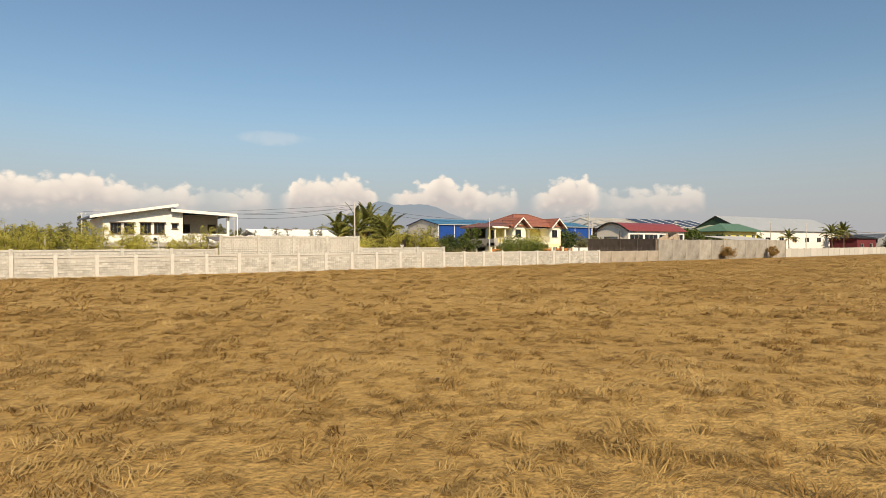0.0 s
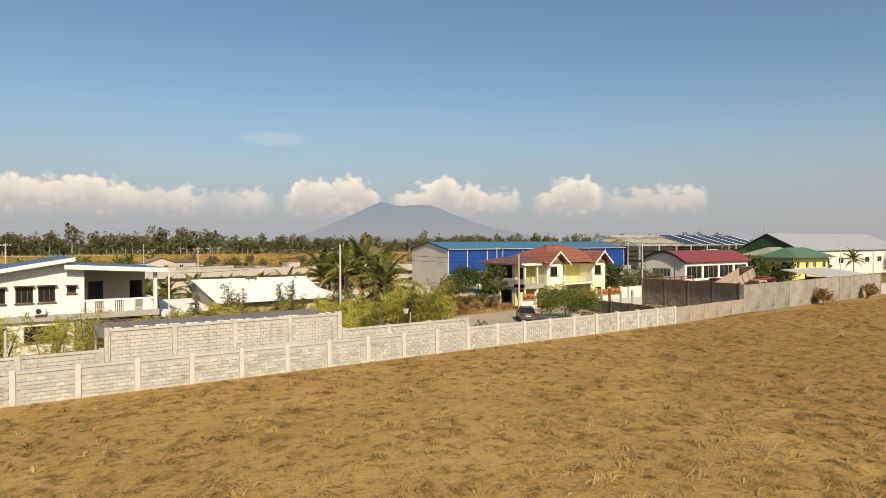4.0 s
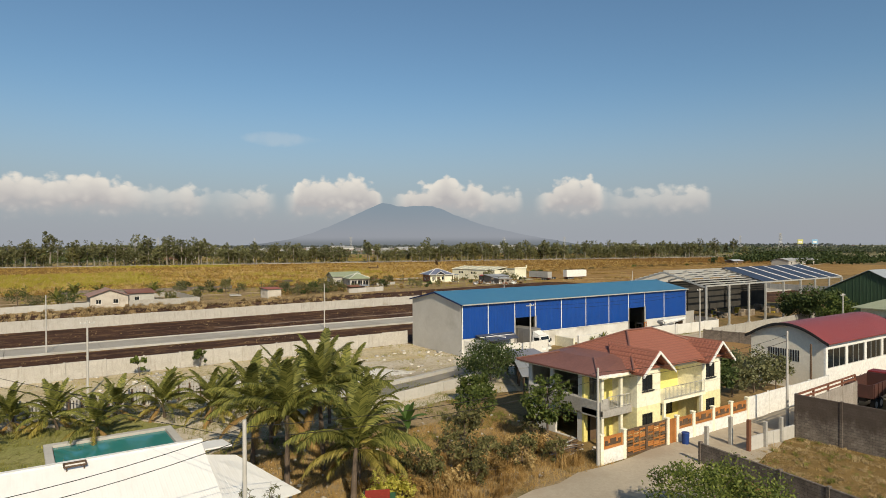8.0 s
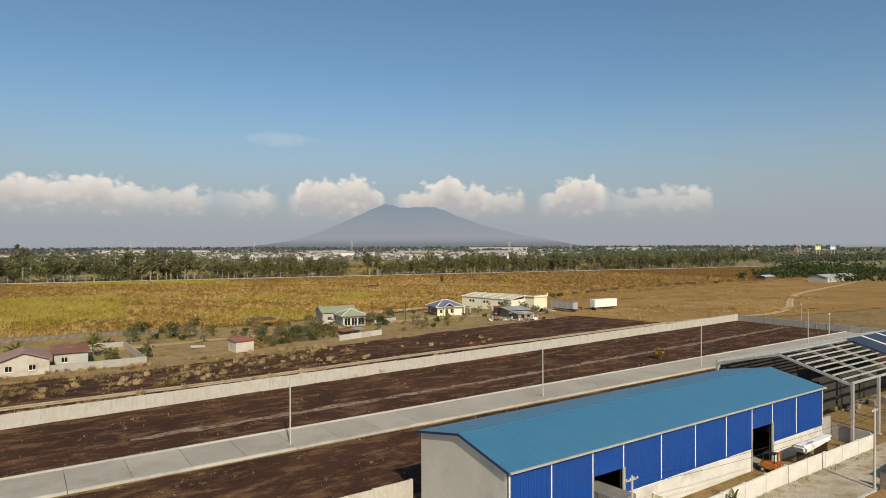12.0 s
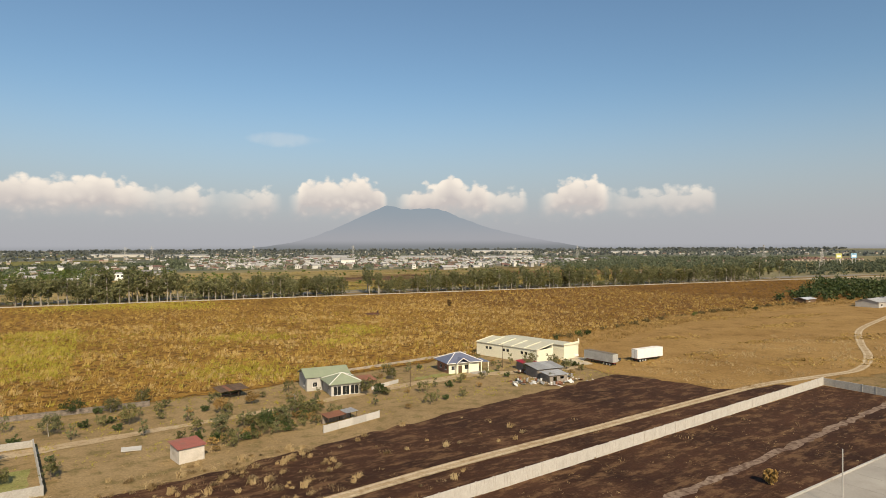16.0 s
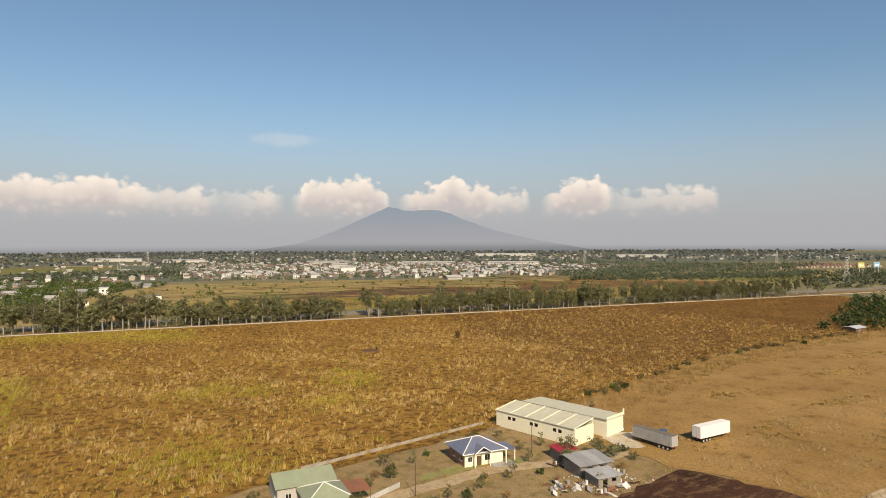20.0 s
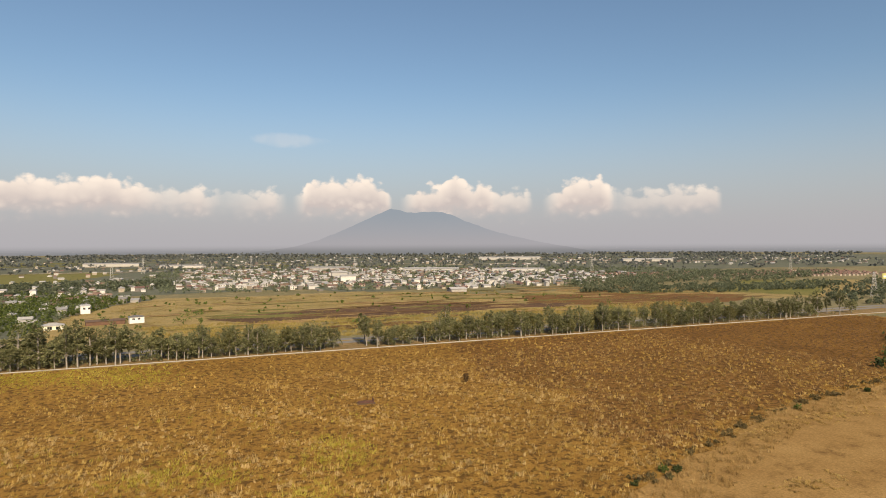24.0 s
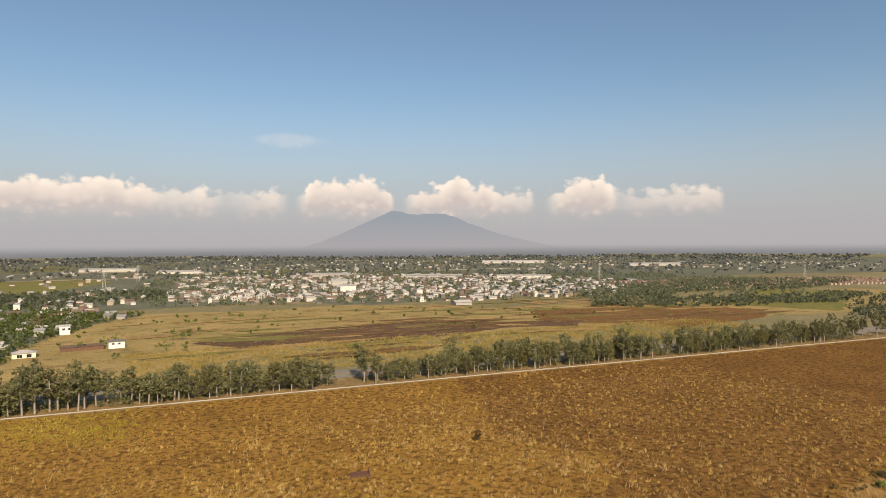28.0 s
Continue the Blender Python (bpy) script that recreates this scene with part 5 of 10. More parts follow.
def warehouse():
    h = thing("warehouse", (0, 0, 0), "long blue metal warehouse with a grey block gable end", "warehouse")
    x0, x1, y0, y1, e, r = 79.6, 130.0, 116.2, 129.0, 7.2, 8.55
    ym = (y0 + y1) / 2
    doors = [(89.1, 92.9, 0.0, 4.7), (114.2, 118.2, 0.0, 4.6)]
    part("base_wall", pierced("x", y0 + 0.1, 0.24, x0, x1, 0, 2.6, doors), DIRTYWHITE, h, "pale concrete base wall")
    base = bm_new()
    box(base, x0, x0 + 0.24, y0 + 0.23, y1, 0, e)
    prism(base, [(y0 + 0.23, e), (y1, e), (ym, r - 0.1)], "x", x0, x0 + 0.24)
    box(base, x1 - 0.24, x1, y0 + 0.23, y1, 0, e), box(base, x0 + 0.24, x1 - 0.24, y1 - 0.24, y1, 0, e)
    prism(base, [(y0 + 0.23, e), (y1, e), (ym, r - 0.1)], "x", x1 - 0.24, x1)
    part("gable_wall", base, mat("smooth_render", (0.64, 0.61, 0.56), (0.56, 0.53, 0.48), 4.0, 0.9, 0.03, stain=(0.48, 0.45, 0.40), speck=0.15), h, "smooth grey rendered gable wall")
    cuts = [79.62, 84.1, 89.0, 93.0, 98.4, 103.8, 109.2, 114.1, 118.3, 123.6, 129.98]
    for a, b in zip(cuts, cuts[1:]):
        lo = 4.7 if abs(a - 89.0) < 0.1 else 4.6 if abs(a - 114.1) < 0.1 else 2.45
        part("panel", boxes((a + 0.06, b - 0.06, y0 - 0.09, y0 - 0.03, lo, e - 0.05)), BLUEWALL, h, "bright blue ribbed wall sheet")
    for a in cuts:
        part("joint_strip", boxes((a - 0.06, a + 0.06, y0 - 0.12, y0 - 0.03, 2.6, e - 0.06)), WHITE, h, "white joint strip")
    part("drip_strip", boxes((93.1, 114.0, y0 - 0.12, y0 - 0.03, 2.36, 2.44)), WHITE, h)
    roof = bm_new()
    slab(roof, [(x0 - 0.25, y0 - 0.35, e), (x1 + 0.25, y0 - 0.35, e), (x1 + 0.25, ym, r), (x0 - 0.25, ym, r)], 0.08)
    slab(roof, [(x0 - 0.25, ym, r), (x1 + 0.25, ym, r), (x1 + 0.25, y1 + 0.35, e), (x0 - 0.25, y1 + 0.35, e)], 0.08)
    part("roof", roof, BLUEROOF, h, "blue ribbed metal roof")
    part("ridge_cap", boxes((x0 - 0.26, x1 + 0.26, ym - 0.2, ym + 0.2, r - 0.03, r + 0.04)), BLUEROOF, h)
    part("gutter", boxes((x0 - 0.2, x1 + 0.2, y0 - 0.52, y0 - 0.36, e - 0.16, e)), STEEL, h, "pale eaves gutter")
    b = bm_new()
    for s in (-1, 1):
        prism(b, [(ym, r + 0.02), (ym + s * 6.8, e - 0.02), (ym + s * 6.8, e - 0.22), (ym, r - 0.18)], "x", x0 - 0.33, x0 - 0.26)
    part("bargeboard", b, mat("navy_trim", (0.02, 0.04, 0.12), (0.02, 0.03, 0.1), 1.0, 0.5), h, "navy bargeboard")
    for a, b_, lo, hi in doors:
        for jamb in ((a - 0.12, a, y0 - 0.16, y0 + 0.2, 0, hi), (b_, b_ + 0.3, y0 - 0.16, y0 + 0.2, 0, hi + 0.1)):
            part("door_jamb", boxes(jamb), CONCRETE, h, "concrete door jamb")
        part("inner_floor", boxes((a - 1, b_ + 1, y0 + 0.3, y1 - 0.5, 0.02, 0.07)), CONCRETE, h)
    return h


def warehouse_yard():
    w = plain_wall("wall_yard_low", 81.0, 112.0, 91.4, 111.9, 1.9, 0.18, DIRTYWHITE, "pale yard wall with a stepped top", 2.6)
    plain_wall("wall_yard_gate", 97.6, 111.8, 113.6, 112.2, 1.9, 0.2, DIRTYWHITE, "white yard wall before the warehouse", 4.0)
    plain_wall("wall_yard_right", 114.0, 112.2, 133.2, 111.9, 1.8, 0.2, DIRTYWHITE, "chipped pale yard wall", 3.6)
    plain_wall("wall_cross", 97.0, 112.2, 97.2, 116.0, 1.5, 0.16, CREAM, "low cream dividing wall", 3.9)
    plain_wall("wall_side", 80.8, 112.0, 80.0, 116.0, 2.2, 0.16, DIRTYWHITE, "pale wall joining the warehouse corner", 4.0)
    s = thing("lean_to", (0, 0, 0), "small shelter with a dark sheet roof and tarpaulin sides", "shed")
    part("roof", slab(bm_new(), [(80.9, 112.2, 2.55), (86.6, 112.4, 2.55), (88.2, 115.8, 2.85), (81.6, 115.8, 2.9)], 0.06), mat("dark_blue_sheet", (0.09, 0.10, 0.14), (0.07, 0.08, 0.11), 1.0, 0.5), s, "dark blue-grey sheet roof")
    part("batten", boxes((81.0, 87.2, 114.1, 114.2, 2.76, 2.83), (84.0, 84.1, 112.3, 115.7, 2.72, 2.86)), WHITE, s)
    for x, y in ((81.2, 112.5), (86.2, 112.6), (87.6, 115.5), (81.8, 115.5)):
        part("post", boxes((x - 0.05, x + 0.05, y - 0.05, y + 0.05, 0, 2.5)), STEEL, s)
    part("tarpaulin", boxes((81.05, 81.1, 112.6, 115.4, 1.0, 2.5)), mat("tarpaulin", (0.55, 0.55, 0.50), (0.42, 0.42, 0.38), 0.8, 0.6, 0.5), s, "grey-white tarpaulin side")


def steel_frame():
    h = thing("steel_shed", (0, 0, 0), "open steel portal frame shed with solar panels on its roof", "shed")
    x0, x1, y0, ym, y1, e, r = 133.0, 186.0, 114.0, 123.0, 132.0, 7.5, 10.0
    xs = [133.0, 140.4, 147.2, 153.2, 160.2, 167.2, 173.6, 180, 186]
    post = None
    for x in xs:
        for y in (y0, y1):
            if post is None:
                post = part("post", boxes((-0.16, 0.16, -0.16, 0.16, 0, e), (-0.3, 0.3, -0.3, 0.3, 0, 0.2), bevel=0.01), STEEL, h, "pale steel post", (x, y, 0))
            else:
                share("post", post, h, (x, y, 0))
        b = bm_new()
        for s, ye in ((-1, y0), (1, y1)):
            prism(b, [(ye, e), (ym, r), (ym, r - 0.32), (ye, e - 0.32)], "x", x - 0.09, x + 0.09)
        part("rafter", b, STEEL, h, "pale steel rafter")
    for y in (y0, y1):
        part("eave_beam", boxes((x0 - 0.1, x1 + 0.1, y - 0.12, y + 0.12, e + 0.01, e + 0.26)), STEEL, h)
    part("ridge_beam", boxes((x0, x1, ym - 0.1, ym + 0.1, r + 0.01, r + 0.2)), STEEL, h)
    for i in range(1, 8):
        for s in (-1, 1):
            t = i / 8
            y, z = ym + s * 9 * t, r - 2.5 * t
            part("purlin", boxes((x0, 152 if s < 0 else x1, y - 0.07, y + 0.07, z + 0.02, z + 0.2)), STEEL, h)
    for i in range(6):
        a = 152.6 + i * 5.6
        s = slab(bm_new(), [(a, y0 + 0.2, e + 0.34), (a + 4.9, y0 + 0.2, e + 0.34), (a + 4.9, ym, r + 0.3), (a, ym, r + 0.3)], 0.06)
        part("solar_panel", s, PANEL, h, "dark blue solar panel array")
        s = slab(bm_new(), [(a + 4.95, y0, e + 0.36), (a + 5.55, y0, e + 0.36), (a + 5.55, ym, r + 0.32), (a + 4.95, ym, r + 0.32)], 0.06)
        part("walkway_strip", s, WHITE, h, "white strip between panels")
    # back wall kept near-black over its full length, standing in for interior shade
    part("back_wall", boxes((133.4, 186, y1 - 0.4, y1 - 0.2, 0, 7.1)), NETTING, h, "dark netting and wall at the back")
    part("screen", boxes((133.4, 133.5, 118, 131, 1.8, 7.0)), DARK, h, "dark side screen")
    for a, b in zip(xs[:3], xs[1:4]):
        part("netting", boxes((a + 0.3, b - 0.3, 119.0, 119.06, 2.6, 7.2)), NETTING, h, "dark green-black shade netting")
    part("low_wall", boxes((130.4, 133.2, 116.6, 116.8, 0, 3.0), (133.3, 133.5, 112.2, 116.5, 0, 2.0)), CONCRETE, h)


def arch_building():
    h = thing("hall", (0, 0, 0), "cream hall with a curved red metal roof and wide windows", "building")
    x0, x1, y0, y1, e, r = 97.4, 115.2, 77.8, 85.6, 5.45, 6.9
    holes = [(97.9, 101.9, 2.5, 4.5), (102.4, 106.4, 2.5, 4.5), (106.9, 110.7, 2.5, 4.5), (111.2, 114.8, 2.5, 4.5)]
    part("front_wall", pierced("x", y0 + 0.1, 0.2, x0, x1, 0, e, holes), WHITE, h, "white front wall")
    for a, b, lo, hi in holes:
        window(h, "x", y0 + 0.1, a, b, lo, hi, STEEL, bars=2, sill=False)
    arc = [(y0 + (y1 - y0) * t, e + (r - e) * math.sin(math.pi * (0.13 + 0.74 * t)) ** 1.0 - (r - e) * math.sin(math.pi * 0.13)) for t in (i / 16 for i in range(17))]
    peak = max(z for _, z in arc)
    arc = [(y, e + (z - e) * (r - e) / (peak - e)) for y, z in arc]
    g = prism(bm_new(), [(y0 + 0.2, 0)] + [(y0 + 0.2, e - 0.1)] + [(y, z - 0.1) for y, z in arc[1:-1]] + [(y1, e - 0.1), (y1, 0)], "x", x0, x0 + 0.2)
    part("gable_wall", g, mat("buff_render", (0.90, 0.84, 0.73), (0.84, 0.77, 0.65), 3.0, 0.9, 0.1, stain=(0.66, 0.58, 0.47), speck=0.3), h, "buff rendered arched gable wall")
    part("back_wall", boxes((x0 + 0.2, x1, y1 - 0.2, y1, 0, e - 0.1), (x1 - 0.2, x1, y0 + 0.2, y1 - 0.2, 0, e)), CONCRETE, h)
    ext = [(arc[0][0] - 0.5, arc[0][1] - 0.25)] + arc + [(arc[-1][0] + 0.5, arc[-1][1] - 0.25)]
    part("roof", prism(bm_new(), ext + [(y, z - 0.1) for y, z in ext[::-1]], "x", x0 - 0.4, x1 + 0.4), REDROOF, h, "red curved sheet roof")
    for i in range(13):
        part("vent_slot", boxes((x0 - 0.03, x0 + 0.02, y0 + 2.6 + 0.26 * i, y0 + 2.74 + 0.26 * i, 2.9, 4.1)), DARK, h, "narrow vent slot")
    part("edge_trim", prism(bm_new(), [(y, z + 0.03) for y, z in ext] + [(y, z - 0.28) for y, z in ext[::-1]], "x", x0 - 0.48, x0 - 0.41), DARK, h, "dark roof edge trim")
    return h


def simple_house(name, x0, x1, y0, y1, eave, ridge, wall, roof, label, style="hip", wins_x=(), wins_y=(), over=0.5, turn=0.0, sill=True):
    """A plain one- or two-storey house in its own frame, with real openings on its front and left sides."""
    h = thing(name, (x0, y0, 0), label, "house", turn=turn)
    w, d = x1 - x0, y1 - y0
    part("wall", pierced("x", 0.1, 0.2, 0, w, 0, eave, wins_x), wall, h)
    part("wall", pierced("y", 0.1, 0.2, 0.2, d, 0, eave, wins_y), wall, h)
    part("wall", boxes((0.2, w, d - 0.2, d, 0, eave), (w - 0.2, w, 0.2, d - 0.2, 0, eave)), wall, h)
    for a, b, lo, hi in wins_x:
        window(h, "x", 0.1, a, b, lo, hi, WHITE, sill=sill)
    for a, b, lo, hi in wins_y:
        window(h, "y", 0.1, a, b, lo, hi, WHITE, sill=sill)
    bm = bm_new()
    if style == "hip":
        hip_roof(bm, -over, w + over, -over, d + over, eave + 0.14, ridge)
    elif style == "gable_x":
        gable_roof(bm, -over, w + over, -over, d + over, eave + 0.1, ridge, "x")
        for lo in (0.02, w - 0.2):
            part("gable", prism(bm_new(), [(0.0, eave + 0.001), (d, eave + 0.001), (d / 2, ridge - 0.2)], "x", lo, lo + 0.18), wall, h)
    elif style == "gable_y":
        gable_roof(bm, -over, w + over, -over, d + over, eave + 0.1, ridge, "y")
        for lo in (0.02, d - 0.2):
            part("gable", prism(bm_new(), [(0.0, eave + 0.001), (w, eave + 0.001), (w / 2, ridge - 0.2)], "y", lo, lo + 0.18), wall, h)
    else:
        slab(bm, [(-over, -over, eave + 0.16), (w + over, -over, eave + 0.16), (w + over, d + over, ridge), (-over, d + over, ridge)], 0.12)
    part("roof", bm, roof, h)
    return h


white_house()
white_shed()
dark_gate()
yellow_house()
garden_fence()
warehouse()
warehouse_yard()
steel_frame()
arch_building()

# the buildings past the truck yard
PALEGREY = sheet_mat("pale_grey_roof", (0.40, 0.43, 0.46), (0.36, 0.39, 0.42), 0.4, 0.5, "X")
simple_house("house", 135.4, 146.4, 83.6, 89.8, 5.5, 7.2, CREAM, PALEGREENROOF, "house with a broad pale green hip roof", "hip", [(2, 4, 3.2, 4.4), (8, 10, 3.2, 4.4)], [(2, 4, 3.2, 4.4)], 0.9)
simple_house("house", 127.4, 140.4, 76.2, 81.8, 5.3, 7.2, YELLOW, GREENROOF, "bright yellow two-storey house with green hip roof", "hip", [(1.2, 2.4, 3.4, 4.6), (4.6, 5.8, 3.4, 4.6), (7.4, 8.6, 3.4, 4.6), (11, 12.4, 3.4, 4.6), (4.6, 5.8, 0.9, 2.1)], [(0.9, 2.1, 3.4, 4.6), (3.4, 4.6, 3.4, 4.6)], 1.1)


def green_warehouse():
    """A long warehouse: dark green sheeted gable, white side wall under a pale grey roof."""
    h = thing("warehouse", (0, 0, 0), "long warehouse with dark green gable, white side and grey roof", "warehouse")
    x0, x1, y0, ym, y1, e, r = 160.0, 215.0, 90.5, 98.2, 105.8, 6.4, 10.4
    g = bm_new()
    prism(g, [(y0, 0), (y1, 0), (y1, e), (ym, r - 0.2), (y0, e)], "x", x0, x0 + 0.15)
    part("gable_wall", g, GREENDARK, h, "dark green ribbed gable sheet")
    wins = [(x0 + 4 + 7.4 * i, x0 + 6.6 + 7.4 * i, 3.0, 4.4) for i in range(7)]
    part("side_wall", pierced("x", y0 + 0.1, 0.18, x0 + 0.16, x1, 0, e - 0.1, wins), WHITE, h, "white painted side wall")
    for a, b, lo, hi in wins:
        window(h, "x", y0 + 0.1, a, b, lo, hi, STEEL, sill=False)
    part("back_wall", boxes((x0 + 0.16, x1, y1 - 0.2, y1, 0, e - 0.1), (x1 - 0.2, x1, y0 + 0.25, y1 - 0.21, 0, e - 0.1)), CONCRETE, h)
    roof = bm_new()
    slab(roof, [(x0 - 0.4, y0 - 0.6, e - 0.1), (x1 + 0.4, y0 - 0.6, e - 0.1), (x1 + 0.4, ym, r), (x0 - 0.4, ym, r)], 0.1)
    slab(roof, [(x0 - 0.4, ym, r), (x1 + 0.4, ym, r), (x1 + 0.4, y1 + 0.6, e - 0.1), (x0 - 0.4, y1 + 0.6, e - 0.1)], 0.1)
    part("roof", roof, PALEGREY, h, "pale grey ribbed metal roof")


green_warehouse()
simple_house("house", 192.0, 204.0, 76.0, 83.0, 4.0, 5.2, mat("dark_red_paint", (0.16, 0.03, 0.035), (0.12, 0.025, 0.03), 2.0), DARK, "dark red house with a low black roof", "hip", [(2, 4, 1.2, 2.6), (8, 10, 1.2, 2.6)], [])
simple_house("house", 208.0, 221.0, 75.0, 83.0, 5.4, 6.2, WHITE, CONCRETE, "white house with large windows", "mono", [(2, 4, 2.8, 4), (7, 10, 2.8, 4)], [(2, 4, 2.8, 4)])


# ---- farm compound beyond the burnt field ----
FARMROOF = sheet_mat("farm_roof_sheet", (0.31, 0.35, 0.23), (0.25, 0.29, 0.19), 0.4, 0.6, "X", dirt=(0.38, 0.36, 0.26))


def compound():
    simple_house("house", 127.2, 138.2, 262.5, 270.5, 3.5, 5.2, PALE, FARMROOF, "pale farmhouse with a long green gable roof", "gable_x", [(1.5, 2.7, 1, 2.2), (5, 6.2, 1, 2.2)], [(2, 3.2, 1, 2.2)], 0.5, -8)
    # tall dark panes stand in for the shaded open porch front
    h = simple_house("house", 130.2, 137.6, 254.2, 261.5, 2.9, 4.9, PALE, FARMROOF, "small bungalow wing with a green hip roof", "hip", [(0.5, 2.5, 0.1, 2.4), (2.8, 4.6, 0.1, 2.4), (4.9, 6.9, 0.1, 2.4)], [(2, 3.2, 1, 2.2)], 0.7, -8, False)
    for a in ((-0.7, -0.7), (8.1, -0.7), (-0.7, 8.0), (8.1, 8.0)):
        part("ridge_trim", rod(bm_new(), (*a, 3.05), (3.7, 3.65, 4.98), 0.09, n=6), WHITE, h, "white ridge trim")
    s = thing("lean_to", (138.6, 255.5, 0), "open carport with a rusty red sheet roof", "shed", turn=-8)
    part("roof", slab(bm_new(), [(0, 0, 2.5), (4.6, 0, 2.5), (4.6, 5.5, 2.8), (0, 5.5, 2.8)], 0.06), RUSTY, s, "rusty red sheet roof")
    for x, y in ((0.2, 0.3), (4.4, 0.3), (0.2, 5.2), (4.4, 5.2)):
        part("post", boxes((x - 0.06, x + 0.06, y - 0.06, y + 0.06, 0, 2.45)), DARKWOOD, s)
    # bungalow with blue roof
    b = thing("house", (168.6, 259.5, 0), "cream bungalow with a blue-grey roof and white ridge trim", "house", turn=-10)
    part("wall", pierced("x", 0.1, 0.2, 0, 9.6, 0, 3.0, [(0.8, 1.9, 1, 2.2), (3.0, 4.2, 0.02, 2.2), (5.0, 6.6, 0.9, 2.3)]), CREAM, b, "cream front wall")
    part("wall", pierced("y", 0.1, 0.2, 0.2, 8.2, 0, 3.0, [(1.5, 2.9, 1, 2.2), (5, 6.4, 1, 2.2)]), mat("brick_red_paint", (0.42, 0.20, 0.12), (0.35, 0.17, 0.10), 2.0), b, "red-brown side wall")
    part("wall", boxes((0.2, 9.6, 8.0, 8.2, 0, 3.0), (9.4, 9.6, 0.2, 8.0, 0, 3.0)), CREAM, b)
    window(b, "x", 0.1, 0.8, 1.9, 1, 2.2), window(b, "x", 0.1, 5.0, 6.6, 0.9, 2.3), window(b, "y", 0.1, 1.5, 2.9, 1, 2.2), window(b, "y", 0.1, 5, 6.4, 1, 2.2)
    part("door", boxes((3.05, 4.15, 0.05, 0.12, 0.02, 2.15)), DARKWOOD, b, "dark wooden door")
    part("roof", hip_roof(bm_new(), -0.9, 10.4, -0.9, 9.0, 3.15, 5.3), SLATE, b, "blue-grey sheet roof")
    g = bm_new()
    slab(g, [(1.8, -1.6, 3.1), (3.9, -1.6, 4.5), (3.9, 3.0, 4.5), (1.8, 1.5, 3.1)], 0.1), slab(g, [(3.9, -1.6, 4.5), (6.0, -1.6, 3.1), (6.0, 1.5, 3.1), (3.9, 3.0, 4.5)], 0.1)
    part("porch_roof", g, SLATE, b, "gabled porch roof")
    for a, c in (((-0.9, -0.9, 3.2), (3.9, 4.05, 5.35)), ((10.4, -0.9, 3.2), (5.6, 4.05, 5.35)), ((-0.9, 9.0, 3.2), (3.9, 4.05, 5.35)), ((3.9, 4.05, 5.35), (5.6, 4.05, 5.35)), ((1.8, -1.62, 3.15), (3.9, -1.62, 4.55)), ((3.9, -1.62, 4.55), (6.0, -1.62, 3.15)), ((-0.9, -0.9, 3.1), (10.4, -0.9, 3.1))):
        part("ridge_trim", rod(bm_new(), a, c, 0.11, n=6), WHITE, b, "white ridge trim")
    for x in (2.0, 5.8, 9.8):
        part("column", boxes((x - 0.13, x + 0.13, -1.3, -1.04, 0, 3.0), bevel=0.02), CREAM, b)
    part("terrace", boxes((6.2, 11.6, -3.0, -0.1, 0.0, 0.14), bevel=0.01), CONCRETE, b, "pale concrete apron")
    part("roof", slab(bm_new(), [(9.5, -1.0, 2.95), (12.6, -1.0, 2.9), (12.6, 4.5, 3.0), (9.5, 4.5, 3.1)], 0.1), SLATE, b)
    part("column", boxes((12.2, 12.42, -0.8, -0.58, 0, 2.85)), CREAM, b)


CREAMROOF = sheet_mat("cream_roof_sheet", (0.66, 0.63, 0.47), (0.58, 0.55, 0.41), 0.4, 0.5, "X", dirt=(0.40, 0.36, 0.26))


